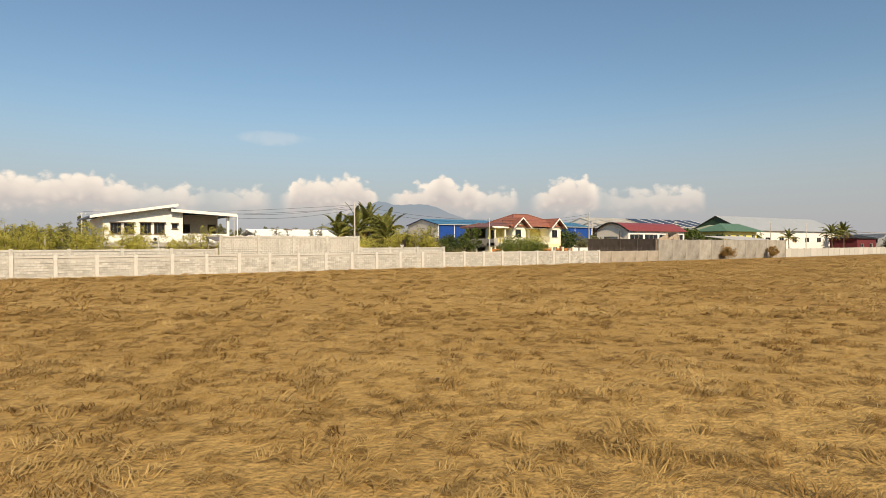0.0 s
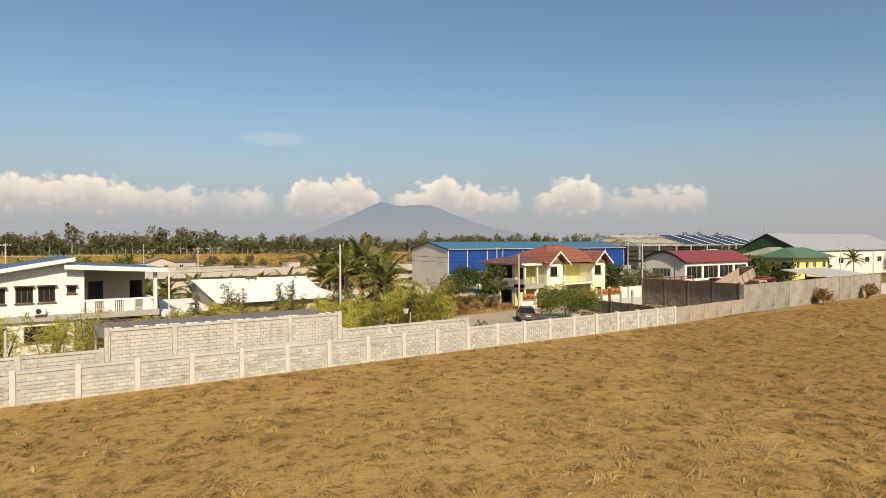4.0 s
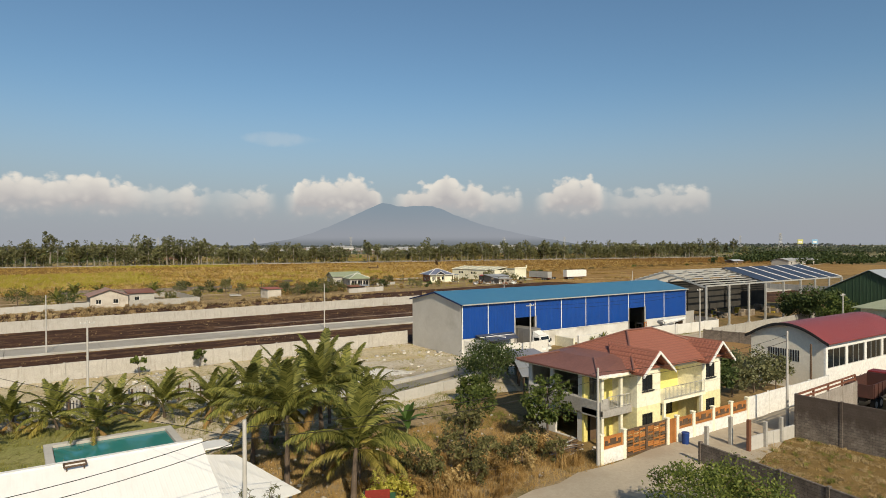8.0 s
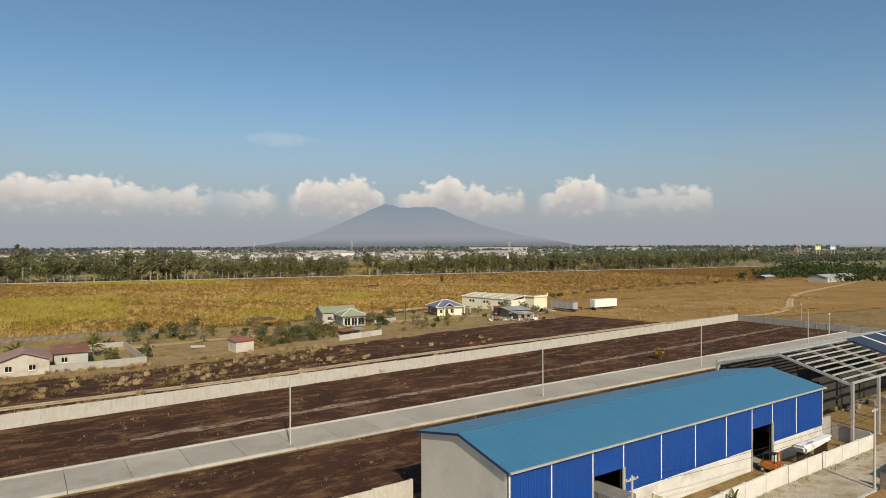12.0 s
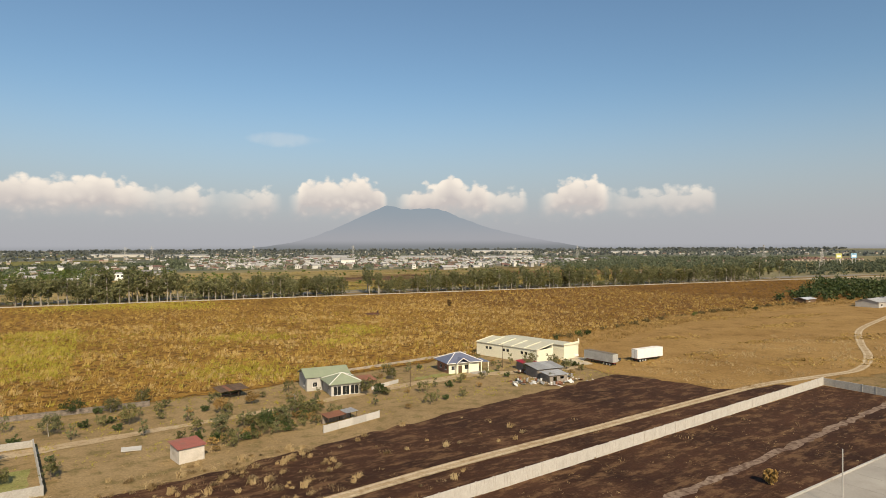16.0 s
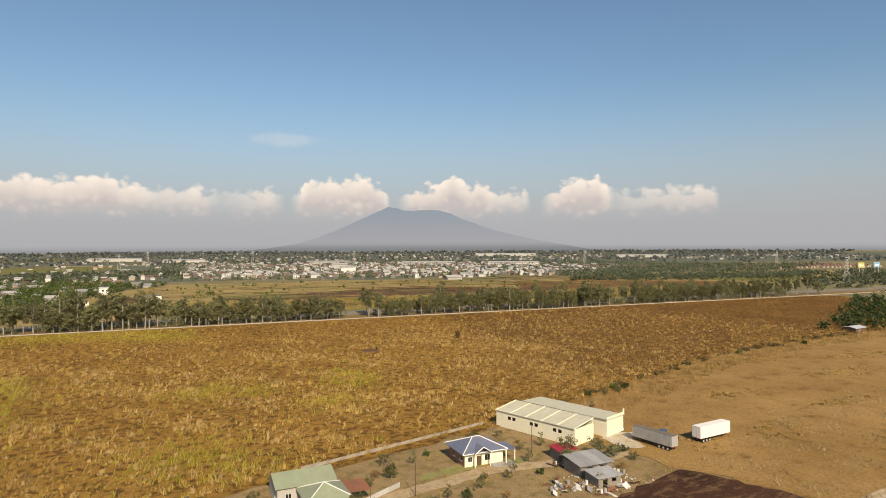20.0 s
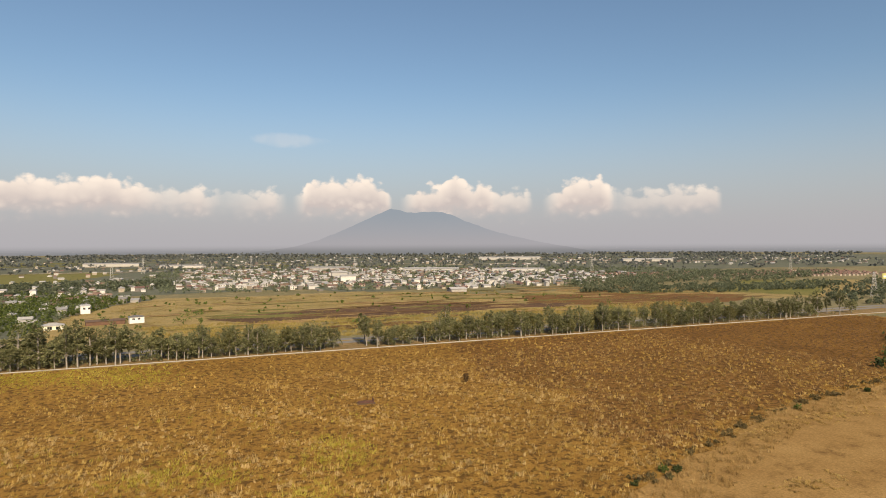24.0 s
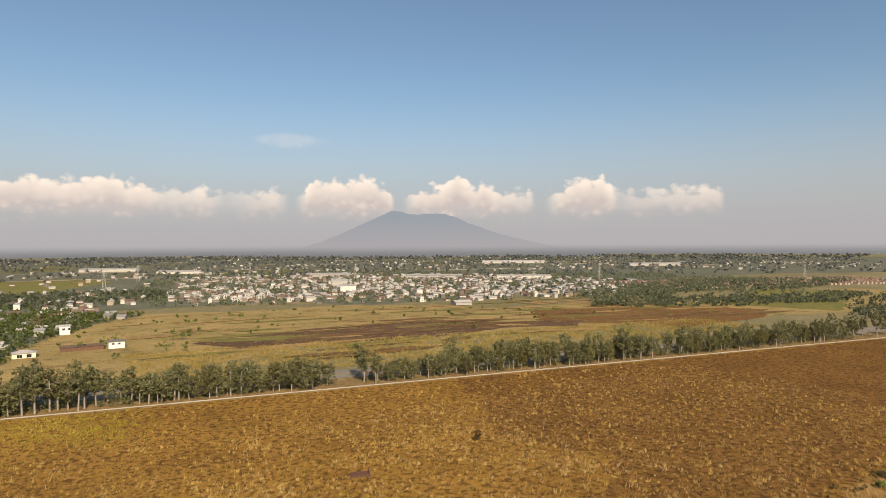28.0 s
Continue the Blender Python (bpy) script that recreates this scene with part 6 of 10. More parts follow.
def cream_sheds():
    """Two long parallel sheds, the front one with a low mono roof in bays."""
    c = thing("warehouse", (194.8, 281.0, 0), "long cream block building with pale ribbed roof bays", "building", turn=-80)
    L, W = 25.4, 8.2
    wins = [(4.0 + 7.4 * i + d, 5.1 + 7.4 * i + d, 2.4, 3.3) for i in range(3) for d in (0, 1.6)]
    part("wall", pierced("x", 0.1, 0.2, 0, L, 0, 4.2, wins), CREAM, c, "cream long wall")
    for a, b, lo, hi in wins:
        window(c, "x", 0.1, a, b, lo, hi, DARK, sill=False)
    part("wall", boxes((0, 0.2, 0.2, W, 0, 4.2), (L - 0.2, L, 0.2, W, 0, 4.2), (0.2, L - 0.2, W - 0.2, W, 0, 5.2)), CREAM, c)
    for i in range(5):
        a = i * L / 5
        part("roof", slab(bm_new(), [(a + 0.08, -0.3, 4.35), (a + L / 5 - 0.08, -0.3, 4.35), (a + L / 5 - 0.08, W + 0.2, 5.5), (a + 0.08, W + 0.2, 5.5)], 0.1), CREAMROOF, c, "pale grey-green ribbed roof bay")
    for i in range(6):
        a = i * L / 5
        part("parapet", prism(bm_new(), [(-0.35, 4.25), (W + 0.25, 5.4), (W + 0.25, 5.65), (-0.35, 4.5)], "x", a - 0.07, a + 0.07), CREAM, c, "cream roof rib")
    d = thing("warehouse", (206.4, 283.0, 0), "second cream shed with a pale metal roof", "building", turn=-80)
    W2, L2 = 8.0, 27.0
    part("wall", boxes((0, 0.2, 0, W2, 0, 4.4), (L2 - 0.2, L2, 0, W2, 0, 4.6), (0.2, L2 - 0.2, W2 - 0.2, W2, 0, 4.3), (L2 * 0.75, L2 - 0.2, 0, 0.2, 0, 4.6)), CREAM, d)
    for i in range(6):
        part("post", boxes((i * 3.4, i * 3.4 + 0.2, 0, 0.2, 0, 4.6)), CONCRETE, d)
    part("roof", slab(bm_new(), [(-0.3, -0.4, 4.75), (L2 + 0.3, -0.4, 4.75), (L2 + 0.3, W2 + 0.3, 4.45), (-0.3, W2 + 0.3, 4.45)], 0.1), CREAMROOF, d, "pale metal roof")
    part("parapet", boxes((L2 - 0.05, L2 + 0.15, -0.2, W2 + 0.3, 4.6, 5.2), (L2 - 0.05, L2 + 0.2, W2 - 0.3, W2 + 0.2, 5.2, 6.0)), CREAM, d, "cream end parapet")
    for i in range(2):
        part("air_conditioner", boxes((L2 + 0.01, L2 + 0.35, W2 - 2.2 + i * 1.0, W2 - 1.4 + i * 1.0, 0.4, 1.0), bevel=0.02), WHITE, d, "white outdoor air conditioner unit")


def shacks():
    for x, y, w, d, e, roofm, label, turn in ((185.0, 240.5, 8.2, 6.0, 2.5, GALV, "makeshift workshop with a patched metal roof", -10), (184.0, 234.6, 5.6, 4.4, 2.0, GALV, "low lean-to shack of patched sheets", -10), (188.6, 250.6, 4.6, 3.6, 2.3, mat("red_tarpaulin", (0.40, 0.03, 0.05), (0.3, 0.03, 0.05), 0.8), "small stall under a red canopy", -10), (89.6, 224.9, 4.3, 4.4, 2.6, mat("red_hut_roof", (0.38, 0.13, 0.10), (0.30, 0.11, 0.085), 1.5, stain=(0.26, 0.14, 0.11)), "small pale block hut with a faded red roof", 8)):
        s = thing("shack", (x, y, 0), label, "shed", turn=turn)
        wall = mat("grubby_whitewash", (0.66, 0.61, 0.54), (0.54, 0.49, 0.42), 1.5, stain=(0.40, 0.35, 0.29)) if y < 226 else mat("shack_boards", (0.30, 0.26, 0.22), (0.20, 0.17, 0.14), 0.8, vary=0.2)
        part("wall", pierced("x", 0.08, 0.12, 0, w, 0, e, [(w * 0.2, w * 0.4, 0.02, e - 0.4), (w * 0.6, w * 0.8, 0.9, e - 0.4)] if y > 226 else []), wall, s)
        part("wall", boxes((0, 0.12, 0.14, d, 0, e), (w - 0.12, w, 0.14, d, 0, e), (0.12, w - 0.12, d - 0.12, d, 0, e)), wall, s)
        if e == 2.5:
            rnd = random.Random(3)
            for i in range(4):
                a = -0.4 + i * (w + 0.8) / 4
                part("roof_sheet", slab(bm_new(), [(a, -0.5, e + 0.1 + rnd.uniform(0, 0.08)), (a + (w + 0.8) / 4 - 0.02, -0.5, e + 0.1), (a + (w + 0.8) / 4 - 0.02, d + 0.4, e + 0.8 + rnd.uniform(0, 0.08)), (a, d + 0.4, e + 0.8)], 0.05), roofm, s, "patched metal sheet")
        else:
            part("roof", slab(bm_new(), [(-0.35, -0.4, e + 0.08), (w + 0.35, -0.4, e + 0.08), (w + 0.35, d + 0.35, e + 0.4), (-0.35, d + 0.35, e + 0.4)], 0.07), roofm, s)


    s = thing("shelter", (106.8, 265.0, 0), "open field shelter of crooked poles under a dark sagging roof", "shed", turn=5)
    for x, y in ((0.2, 0.3), (2.2, 0.1), (4.3, 0.4), (6.3, 0.2), (0.3, 4.6), (3.2, 4.8), (6.2, 4.6)):
        part("pole", rod(bm_new(), (x, y, 0), (x + 0.12, y - 0.06, 2.2 + 0.06 * y), 0.06, 0.05, 6), DARKWOOD, s)
    rnd = random.Random(14)
    for i in range(7):
        a = -0.3 + i * 1.0
        z = rnd.uniform(-0.08, 0.08)
        part("roof_sheet", slab(bm_new(), [(a, -0.4, 2.25 + z), (a + 0.97, -0.45, 2.3 + z), (a + 0.97, 5.2, 2.62 + z), (a, 5.1, 2.58 + z)], 0.07), (DARKWOOD, DARKWOOD, RUSTY)[i % 3] if i < 5 else DARKWOOD, s, "" if i else "dark rotting roof sheet")
    part("hay_rack", boxes((1.0, 5.6, 2.2, 2.7, 0.5, 0.9), (1.1, 1.2, 2.4, 2.5, 0, 0.49), (5.4, 5.5, 2.4, 2.5, 0, 0.49)), DARKWOOD, s)
    s = thing("lean_to", (119.4, 231.4, 0), "low lean-to with a rusty red sheet roof behind a pale wall", "shed", turn=12)
    part("roof", slab(bm_new(), [(-0.2, -0.3, 1.75), (4.4, -0.3, 1.75), (4.4, 2.4, 2.15), (-0.2, 2.4, 2.15)], 0.05), RUSTY, s, "rusty red sheet roof")
    part("roof", slab(bm_new(), [(4.5, -0.2, 1.85), (7.6, -0.2, 1.85), (7.6, 2.3, 2.1), (4.5, 2.3, 2.1)], 0.05), GALV, s, "grey metal sheet roof")
    for x, y in ((0, 0), (2.2, 0), (4.3, 0), (7.3, 0), (0, 2.1), (4.3, 2.1), (7.3, 2.1)):
        part("post", boxes((x - 0.05, x + 0.05, y - 0.05, y + 0.05, 0, 1.7 + 0.1 * y)), DARKWOOD, s)
    part("wall", boxes((0.1, 7.2, 2.16, 2.26, 0, 1.9)), mat("shack_boards", (0.30, 0.26, 0.22)), s, "patched board wall")
    o = thing("rubble_slab", (84.0, 237.4, 0), "tilted broken slab of pale concrete in the grass", "slab", turn=-6)
    part("slab", slab(bm_new(), [(-1.7, -0.7, 0.45), (1.6, -0.8, 0.3), (1.7, 0.9, 0.5), (-1.6, 1.0, 0.62)], 0.16), PALE, o)
    part("support", boxes((-1.3, -0.9, -0.3, 0.4, 0, 0.36), (0.9, 1.3, -0.3, 0.4, 0, 0.24)), CONCRETE, o)


def red_roof_cluster():
    simple_house("house", 44.6, 53.0, 222.6, 232.0, 2.8, 4.6, mat("faded_pink_wall", (0.62, 0.57, 0.50), (0.50, 0.45, 0.39), 1.5, stain=(0.36, 0.31, 0.26)), sheet_mat("faded_red_sheet", (0.36, 0.21, 0.17), (0.28, 0.18, 0.15), 0.3, 0.7, "X", dirt=(0.40, 0.34, 0.29)), "old pinkish farmhouse with a faded red sheet roof", "gable_y", [(1.2, 2.4, 1, 2.1), (5, 6.2, 1, 2.1)], [(2, 3, 1, 2)])
    simple_house("house", 54.0, 60.0, 228.0, 236.0, 2.9, 3.6, PALE, mat("flat_red_roof", (0.26, 0.11, 0.08), (0.20, 0.09, 0.065), 1.5, stain=(0.30, 0.22, 0.17)), "low block annex with flat red roof", "mono", [(1.2, 2.4, 1, 2.1)], [])
    plain_wall("wall_compound", 20.0, 218.2, 44.2, 222.6, 1.6, 0.16, PALE, "whitewashed compound wall", 3.2)
    plain_wall("wall_compound_south", 53.2, 222.6, 70.0, 222.6, 1.6, 0.16, CONCRETE, "mossy pale compound wall", 3.2)
    plain_wall("wall_compound_east", 70.2, 222.6, 69.4, 250.0, 1.5, 0.16, CONCRETE, "grey compound side wall", 3.2)
    plain_wall("wall_compound_back", 55.0, 251.0, 69.2, 250.2, 1.3, 0.16, CONCRETE, "grey compound back wall", 3.2)
    plain_wall("wall_compound_low", 116.8, 227.6, 131.0, 231.2, 1.5, 0.16, PALE, "low pale wall beside the burnt field", 3.4)
    plain_wall("wall_boundary", 40.0, 275.5, 92.0, 269.8, 1.3, 0.14, DARKWALL, "dark low boundary wall along the cane", 4.0)
    plain_wall("wall_boundary_far", 138.0, 278.2, 192.0, 283.5, 0.9, 0.14, MATS["stained_render"], "low grey boundary wall behind the houses", 4.0)
    plain_wall("wall_roadside", 141.5, 254.8, 151.0, 258.0, 1.0, 0.14, PALE, "low pale garden wall", 3.0)


compound()
cream_sheds()
shacks()
red_roof_cluster()


# ---- vehicles and poles ----
def wheel(parent, at, r=0.33, w=0.22, axis="y"):
    d = Vector((0, w / 2, 0)) if axis == "y" else Vector((w / 2, 0, 0))
    t = part("tyre", rod(bm_new(), -d, d, r, n=18), RUBBER, parent, "black tyre", at)
    part("rim", rod(bm_new(), -d * 1.06, d * 1.06, r * 0.58, n=14), STEEL, t, "grey rim")
    return t


def hatchback(at, turn):
    """A small hatchback, its nose along +x."""
    c = thing("car", at, "silver-grey hatchback parked under the tree", "car", turn=turn)
    paint = mat("silver_paint", (0.20, 0.21, 0.23), (0.18, 0.19, 0.21), 2.0, 0.25, 0.02, metal=0.6)
    body = bm_new()
    prism(body, [(-2.0, 0.3), (2.0, 0.28), (2.05, 0.62), (1.75, 0.82), (0.95, 0.95), (-1.75, 0.98), (-2.05, 0.85)], "y", -0.84, 0.84)
    bmesh.ops.bevel(body, geom=body.edges[:], offset=0.06, segments=2, affect="EDGES")
    part("body", body, paint, c, "silver-grey painted body")
    cab = bm_new()
    prism(cab, [(-1.9, 0.96), (0.95, 0.94), (0.3, 1.42), (-1.3, 1.46)], "y", -0.74, 0.74)
    for v in cab.verts:
        if v.co.z > 1.2:
            v.co.y *= 0.82
    part("glasshouse", cab, glass_mat(), c, "dark tinted windows")
    part("roof", boxes((-1.3, 0.3, -0.6, 0.6, 1.44, 1.5), bevel=0.02), paint, c)
    for x in (-1.25, 1.3):
        for y in (-0.76, 0.76):
            wheel(c, (x, y, 0.31), 0.31, 0.2)
    for y in (-0.6, 0.6):
        part("tail_light", boxes((-2.07, -1.98, y - 0.14, y + 0.14, 0.7, 0.86)), mat("red_lens", (0.3, 0.01, 0.01), (0.25, 0.01, 0.01), 0.2, 0.2), c)
        part("headlight", boxes((1.95, 2.06, y - 0.16, y + 0.16, 0.58, 0.7)), WHITE, c)
        part("mirror", boxes((0.72, 0.86, y * 1.45 - 0.08, y * 1.45 + 0.08, 0.92, 1.04), bevel=0.02), paint, c)
    part("bumper", boxes((-2.1, -2.0, -0.78, 0.78, 0.32, 0.5), bevel=0.02), paint, c)
    part("number_plate", boxes((-2.115, -2.1, -0.22, 0.22, 0.6, 0.7)), WHITE, c)
    return c


def box_truck(at, turn):
    """A light box truck, nose along -y."""
    t = thing("truck", at, "white light truck with a grey cargo box at the loading door", "truck", turn=turn)
    grey = mat("worn_grey_box", (0.26, 0.25, 0.23), (0.20, 0.19, 0.18), 1.2, 0.6, 0.2)
    part("cargo_box", boxes((-1.1, 1.1, -0.4, 4.4, 0.95, 3.2), bevel=0.03), grey, t, "weathered grey cargo box")
    for i in range(5):
        part("rib", boxes((-1.13, -1.1, 0.1 + i * 0.9, 0.18 + i * 0.9, 0.97, 3.18)), grey, t)
    part("chassis", boxes((-0.5, 0.5, -2.2, 4.3, 0.55, 0.94)), DARK, t)
    cab = bm_new()
    prism(cab, [(-0.6, 0.55), (-2.3, 0.55), (-2.35, 1.35), (-2.0, 2.35), (-0.6, 2.4)], "x", -1.0, 1.0)
    bmesh.ops.bevel(cab, geom=cab.edges[:], offset=0.07, segments=2, affect="EDGES")
    cab = part("cab", cab, WHITE, t, "white cab")
    part("windscreen", slab(bm_new(), [(-0.86, -2.365, 1.42), (0.86, -2.365, 1.42), (0.82, -2.06, 2.24), (-0.82, -2.06, 2.24)], 0.03), glass_mat(), cab)
    for x in (-1.012, 1.0):
        part("side_window", boxes((x, x + 0.012, -1.9, -0.95, 1.45, 2.1)), glass_mat(), cab)
    part("deflector", prism(bm_new(), [(-0.6, 2.41), (-1.9, 2.41), (-0.6, 2.95)], "x", -0.8, 0.8), WHITE, cab, "white wind deflector")
    part("bumper", boxes((-1.0, 1.0, -2.48, -2.3, 0.4, 0.72), bevel=0.03), WHITE, cab)
    part("grille", boxes((-0.6, 0.6, -2.39, -2.36, 0.8, 1.2)), DARK, cab)
    for x in (-0.8, 0.8):
        part("headlight", boxes((x - 0.16, x + 0.16, -2.41, -2.3, 0.82, 1.05)), STEEL, cab)
        part("mirror", boxes((x * 1.42 - 0.09, x * 1.42 + 0.09, -2.3, -2.2, 1.5, 1.95)), DARK, cab)
    for y in (-1.5, 3.0):
        for x in (-0.9, 0.9):
            wheel(t, (x, y, 0.42), 0.42, 0.28, "x")
    return t


def dump_truck(at, turn, colour, label, tilt=0.0, body=None):
    """A dump truck, nose along +x; the tipping body may be raised."""
    t = thing("truck", at, label, "truck", turn=turn)
    part("chassis", boxes((-3.6, 3.4, -0.45, 0.45, 0.75, 1.05)), DARK, t)
    cab = bm_new()
    prism(cab, [(1.7, 0.8), (3.5, 0.8), (3.55, 1.7), (3.2, 2.75), (1.7, 2.75)], "y", -1.15, 1.15)
    bmesh.ops.bevel(cab, geom=cab.edges[:], offset=0.06, segments=1, affect="EDGES")
    cab = part("cab", cab, colour, t, "painted cab")
    part("windscreen", slab(bm_new(), [(3.56, -1.0, 1.78), (3.56, 1.0, 1.78), (3.24, 0.95, 2.62), (3.24, -0.95, 2.62)], 0.03), glass_mat(), cab)
    for y in (-1.17, 1.155):
        part("side_window", boxes((2.1, 3.0, y, y + 0.015, 1.8, 2.5)), glass_mat(), cab)
    bed = bm_new()
    for r in ((-3.9, 1.5, -1.2, 1.2, 0, 0.12), (-3.9, 1.5, -1.2, -1.1, 0.12, 1.3), (-3.9, 1.5, 1.1, 1.2, 0.12, 1.3), (1.4, 1.5, -1.1, 1.1, 0.12, 1.5), (-3.9, -3.8, -1.1, 1.1, 0.12, 1.2)):
        box(bed, *r)
    for i in range(6):
        for y in (-1.28, 1.2):
            box(bed, -3.8 + i * 1.0, -3.68 + i * 1.0, y, y + 0.08, 0.0, 1.32)
    for v in bed.verts:
        v.co = Matrix.Rotation(radians(-tilt), 4, "Y") @ (v.co + Vector((3.9, 0, 0))) + Vector((-3.9, 0, 1.15))
    if body and not tilt:
        for y in (-1.26, 1.14):
            part("top_rail", boxes((-3.95, 1.55, y, y + 0.12, 2.46, 2.72), bevel=0.02), mat("rust_rail", (0.26, 0.10, 0.06), (0.18, 0.08, 0.05), 1.0), t, "rusty top rail")
    part("tipping_body", bed, body or mat("rust_brown_steel", (0.13, 0.055, 0.045), (0.09, 0.045, 0.038), 1.2, 0.6, 0.3, vary=0.2), t, "ribbed steel tipping body")
    for x in (2.6, -1.8, -3.0):
        for y in (-0.98, 0.98):
            wheel(t, (x, y, 0.52), 0.52, 0.34)
    return t


def trailer(at, turn, skin, label, length=11.6, high=2.7, roof=None):
    """A box semi-trailer on three axles, its front along +x."""
    t = thing("trailer", at, label, "trailer", turn=turn)
    b = part("box", boxes((0, length, -1.23, 1.23, 1.15, 1.15 + high), bevel=0.04), skin, t)
    for i in range(14):
        x = 0.4 + i * (length - 0.8) / 13
        for y in (-1.26, 1.23):
            part("rib", boxes((x - 0.04, x + 0.04, y, y + 0.03, 1.2, 1.1 + high)), skin, b)
    part("door_frame", boxes((-0.03, -0.001, -1.2, 1.2, 1.2, 1.3), (-0.03, -0.001, -1.2, 1.2, 1.0 + high, 1.1 + high), (-0.03, -0.001, -0.05, 0.05, 1.3, 1.0 + high)), STEEL, b)
    if roof:
        part("roof", boxes((0.05, length - 0.05, -1.2, 1.2, 1.151 + high, 1.2 + high)), roof, b, "dusty roof")
    part("chassis", boxes((0.2, length - 0.3, -0.5, 0.5, 0.8, 1.14)), mat("red_chassis", (0.22, 0.03, 0.02), (0.16, 0.03, 0.02), 1.0), t, "dull red chassis")
    for x in (1.2, 2.4, 3.6):
        for y in (-1.0, 1.0):
            wheel(t, (x, y, 0.5), 0.5, 0.34)
    for y in (-0.8, 0.8):
        part("landing_leg", boxes((length - 2.7, length - 2.55, y - 0.08, y + 0.08, 0, 0.9)), DARK, t)
    return t


hatchback((56.2, 68.7, 0.06), 55)
box_truck((91.0, 114.3, 0.06), 6)
dump_truck((106.0, 71.0, 0.05), 4, mat("red_cab_paint", (0.32, 0.02, 0.025), (0.25, 0.02, 0.025), 1.5, 0.35), "red dump truck with a rust-brown body in the yard", 0.0, mat("rust_body", (0.13, 0.055, 0.042), (0.085, 0.042, 0.034), 1.0, 0.7, 0.2))
dump_truck((97.0, 68.2, 0.05), -14, mat("buff_cab_paint", (0.45, 0.37, 0.26), (0.38, 0.31, 0.22), 1.5, 0.4), "old buff dump truck with its body raised", 24, mat("buff_body", (0.46, 0.38, 0.30), (0.38, 0.30, 0.23), 1.0, 0.7, 0.2))
dump_truck((97.3, 73.4, 0.05), 3, mat("maroon_cab_paint", (0.24, 0.03, 0.035), (0.18, 0.03, 0.03), 1.5, 0.4), "maroon truck with a dark slatted body")
dump_truck((112.0, 66.0, 0.05), 10, mat("yellow_cab_paint", (0.55, 0.36, 0.04), (0.45, 0.30, 0.04), 1.5, 0.4), "yellow-cab dump truck among scrap")
trailer((216.2, 240.0, 0.0), 91, mat("dull_grey_box", (0.42, 0.42, 0.41), (0.34, 0.34, 0.33), 2.0, 0.5, 0.15), "grey semi-trailer parked on bare dirt", 11.4, 2.5, mat("dirty_trailer_roof", (0.22, 0.19, 0.15), (0.15, 0.13, 0.11), 1.0))
trailer((226.4, 241.2, 0.0), -4, WHITE, "clean white semi-trailer standing in dry grass", 11.4, 2.9)


def tractor_unit(at, turn):
    t = thing("truck", at, "blue truck tractor parked beside the trailers", "truck", turn=turn)
    part("chassis", boxes((-2.4, 2.0, -0.5, 0.5, 0.6, 0.95)), DARK, t)
    cab = boxes((0.4, 2.3, -1.15, 1.15, 0.8, 2.3), bevel=0.1)
    cab = part("cab", cab, mat("blue_cab_paint", (0.03, 0.10, 0.25), (0.03, 0.08, 0.2), 1.0, 0.35), t, "blue cab")
    part("windscreen", boxes((2.301, 2.32, -0.95, 0.95, 1.5, 2.15)), glass_mat(), cab)
    for x in (1.5, -1.0, -2.0):
        for y in (-0.95, 0.95):
            wheel(t, (x, y, 0.5), 0.5, 0.32)


tractor_unit((222.6, 246.6, 0), 119)


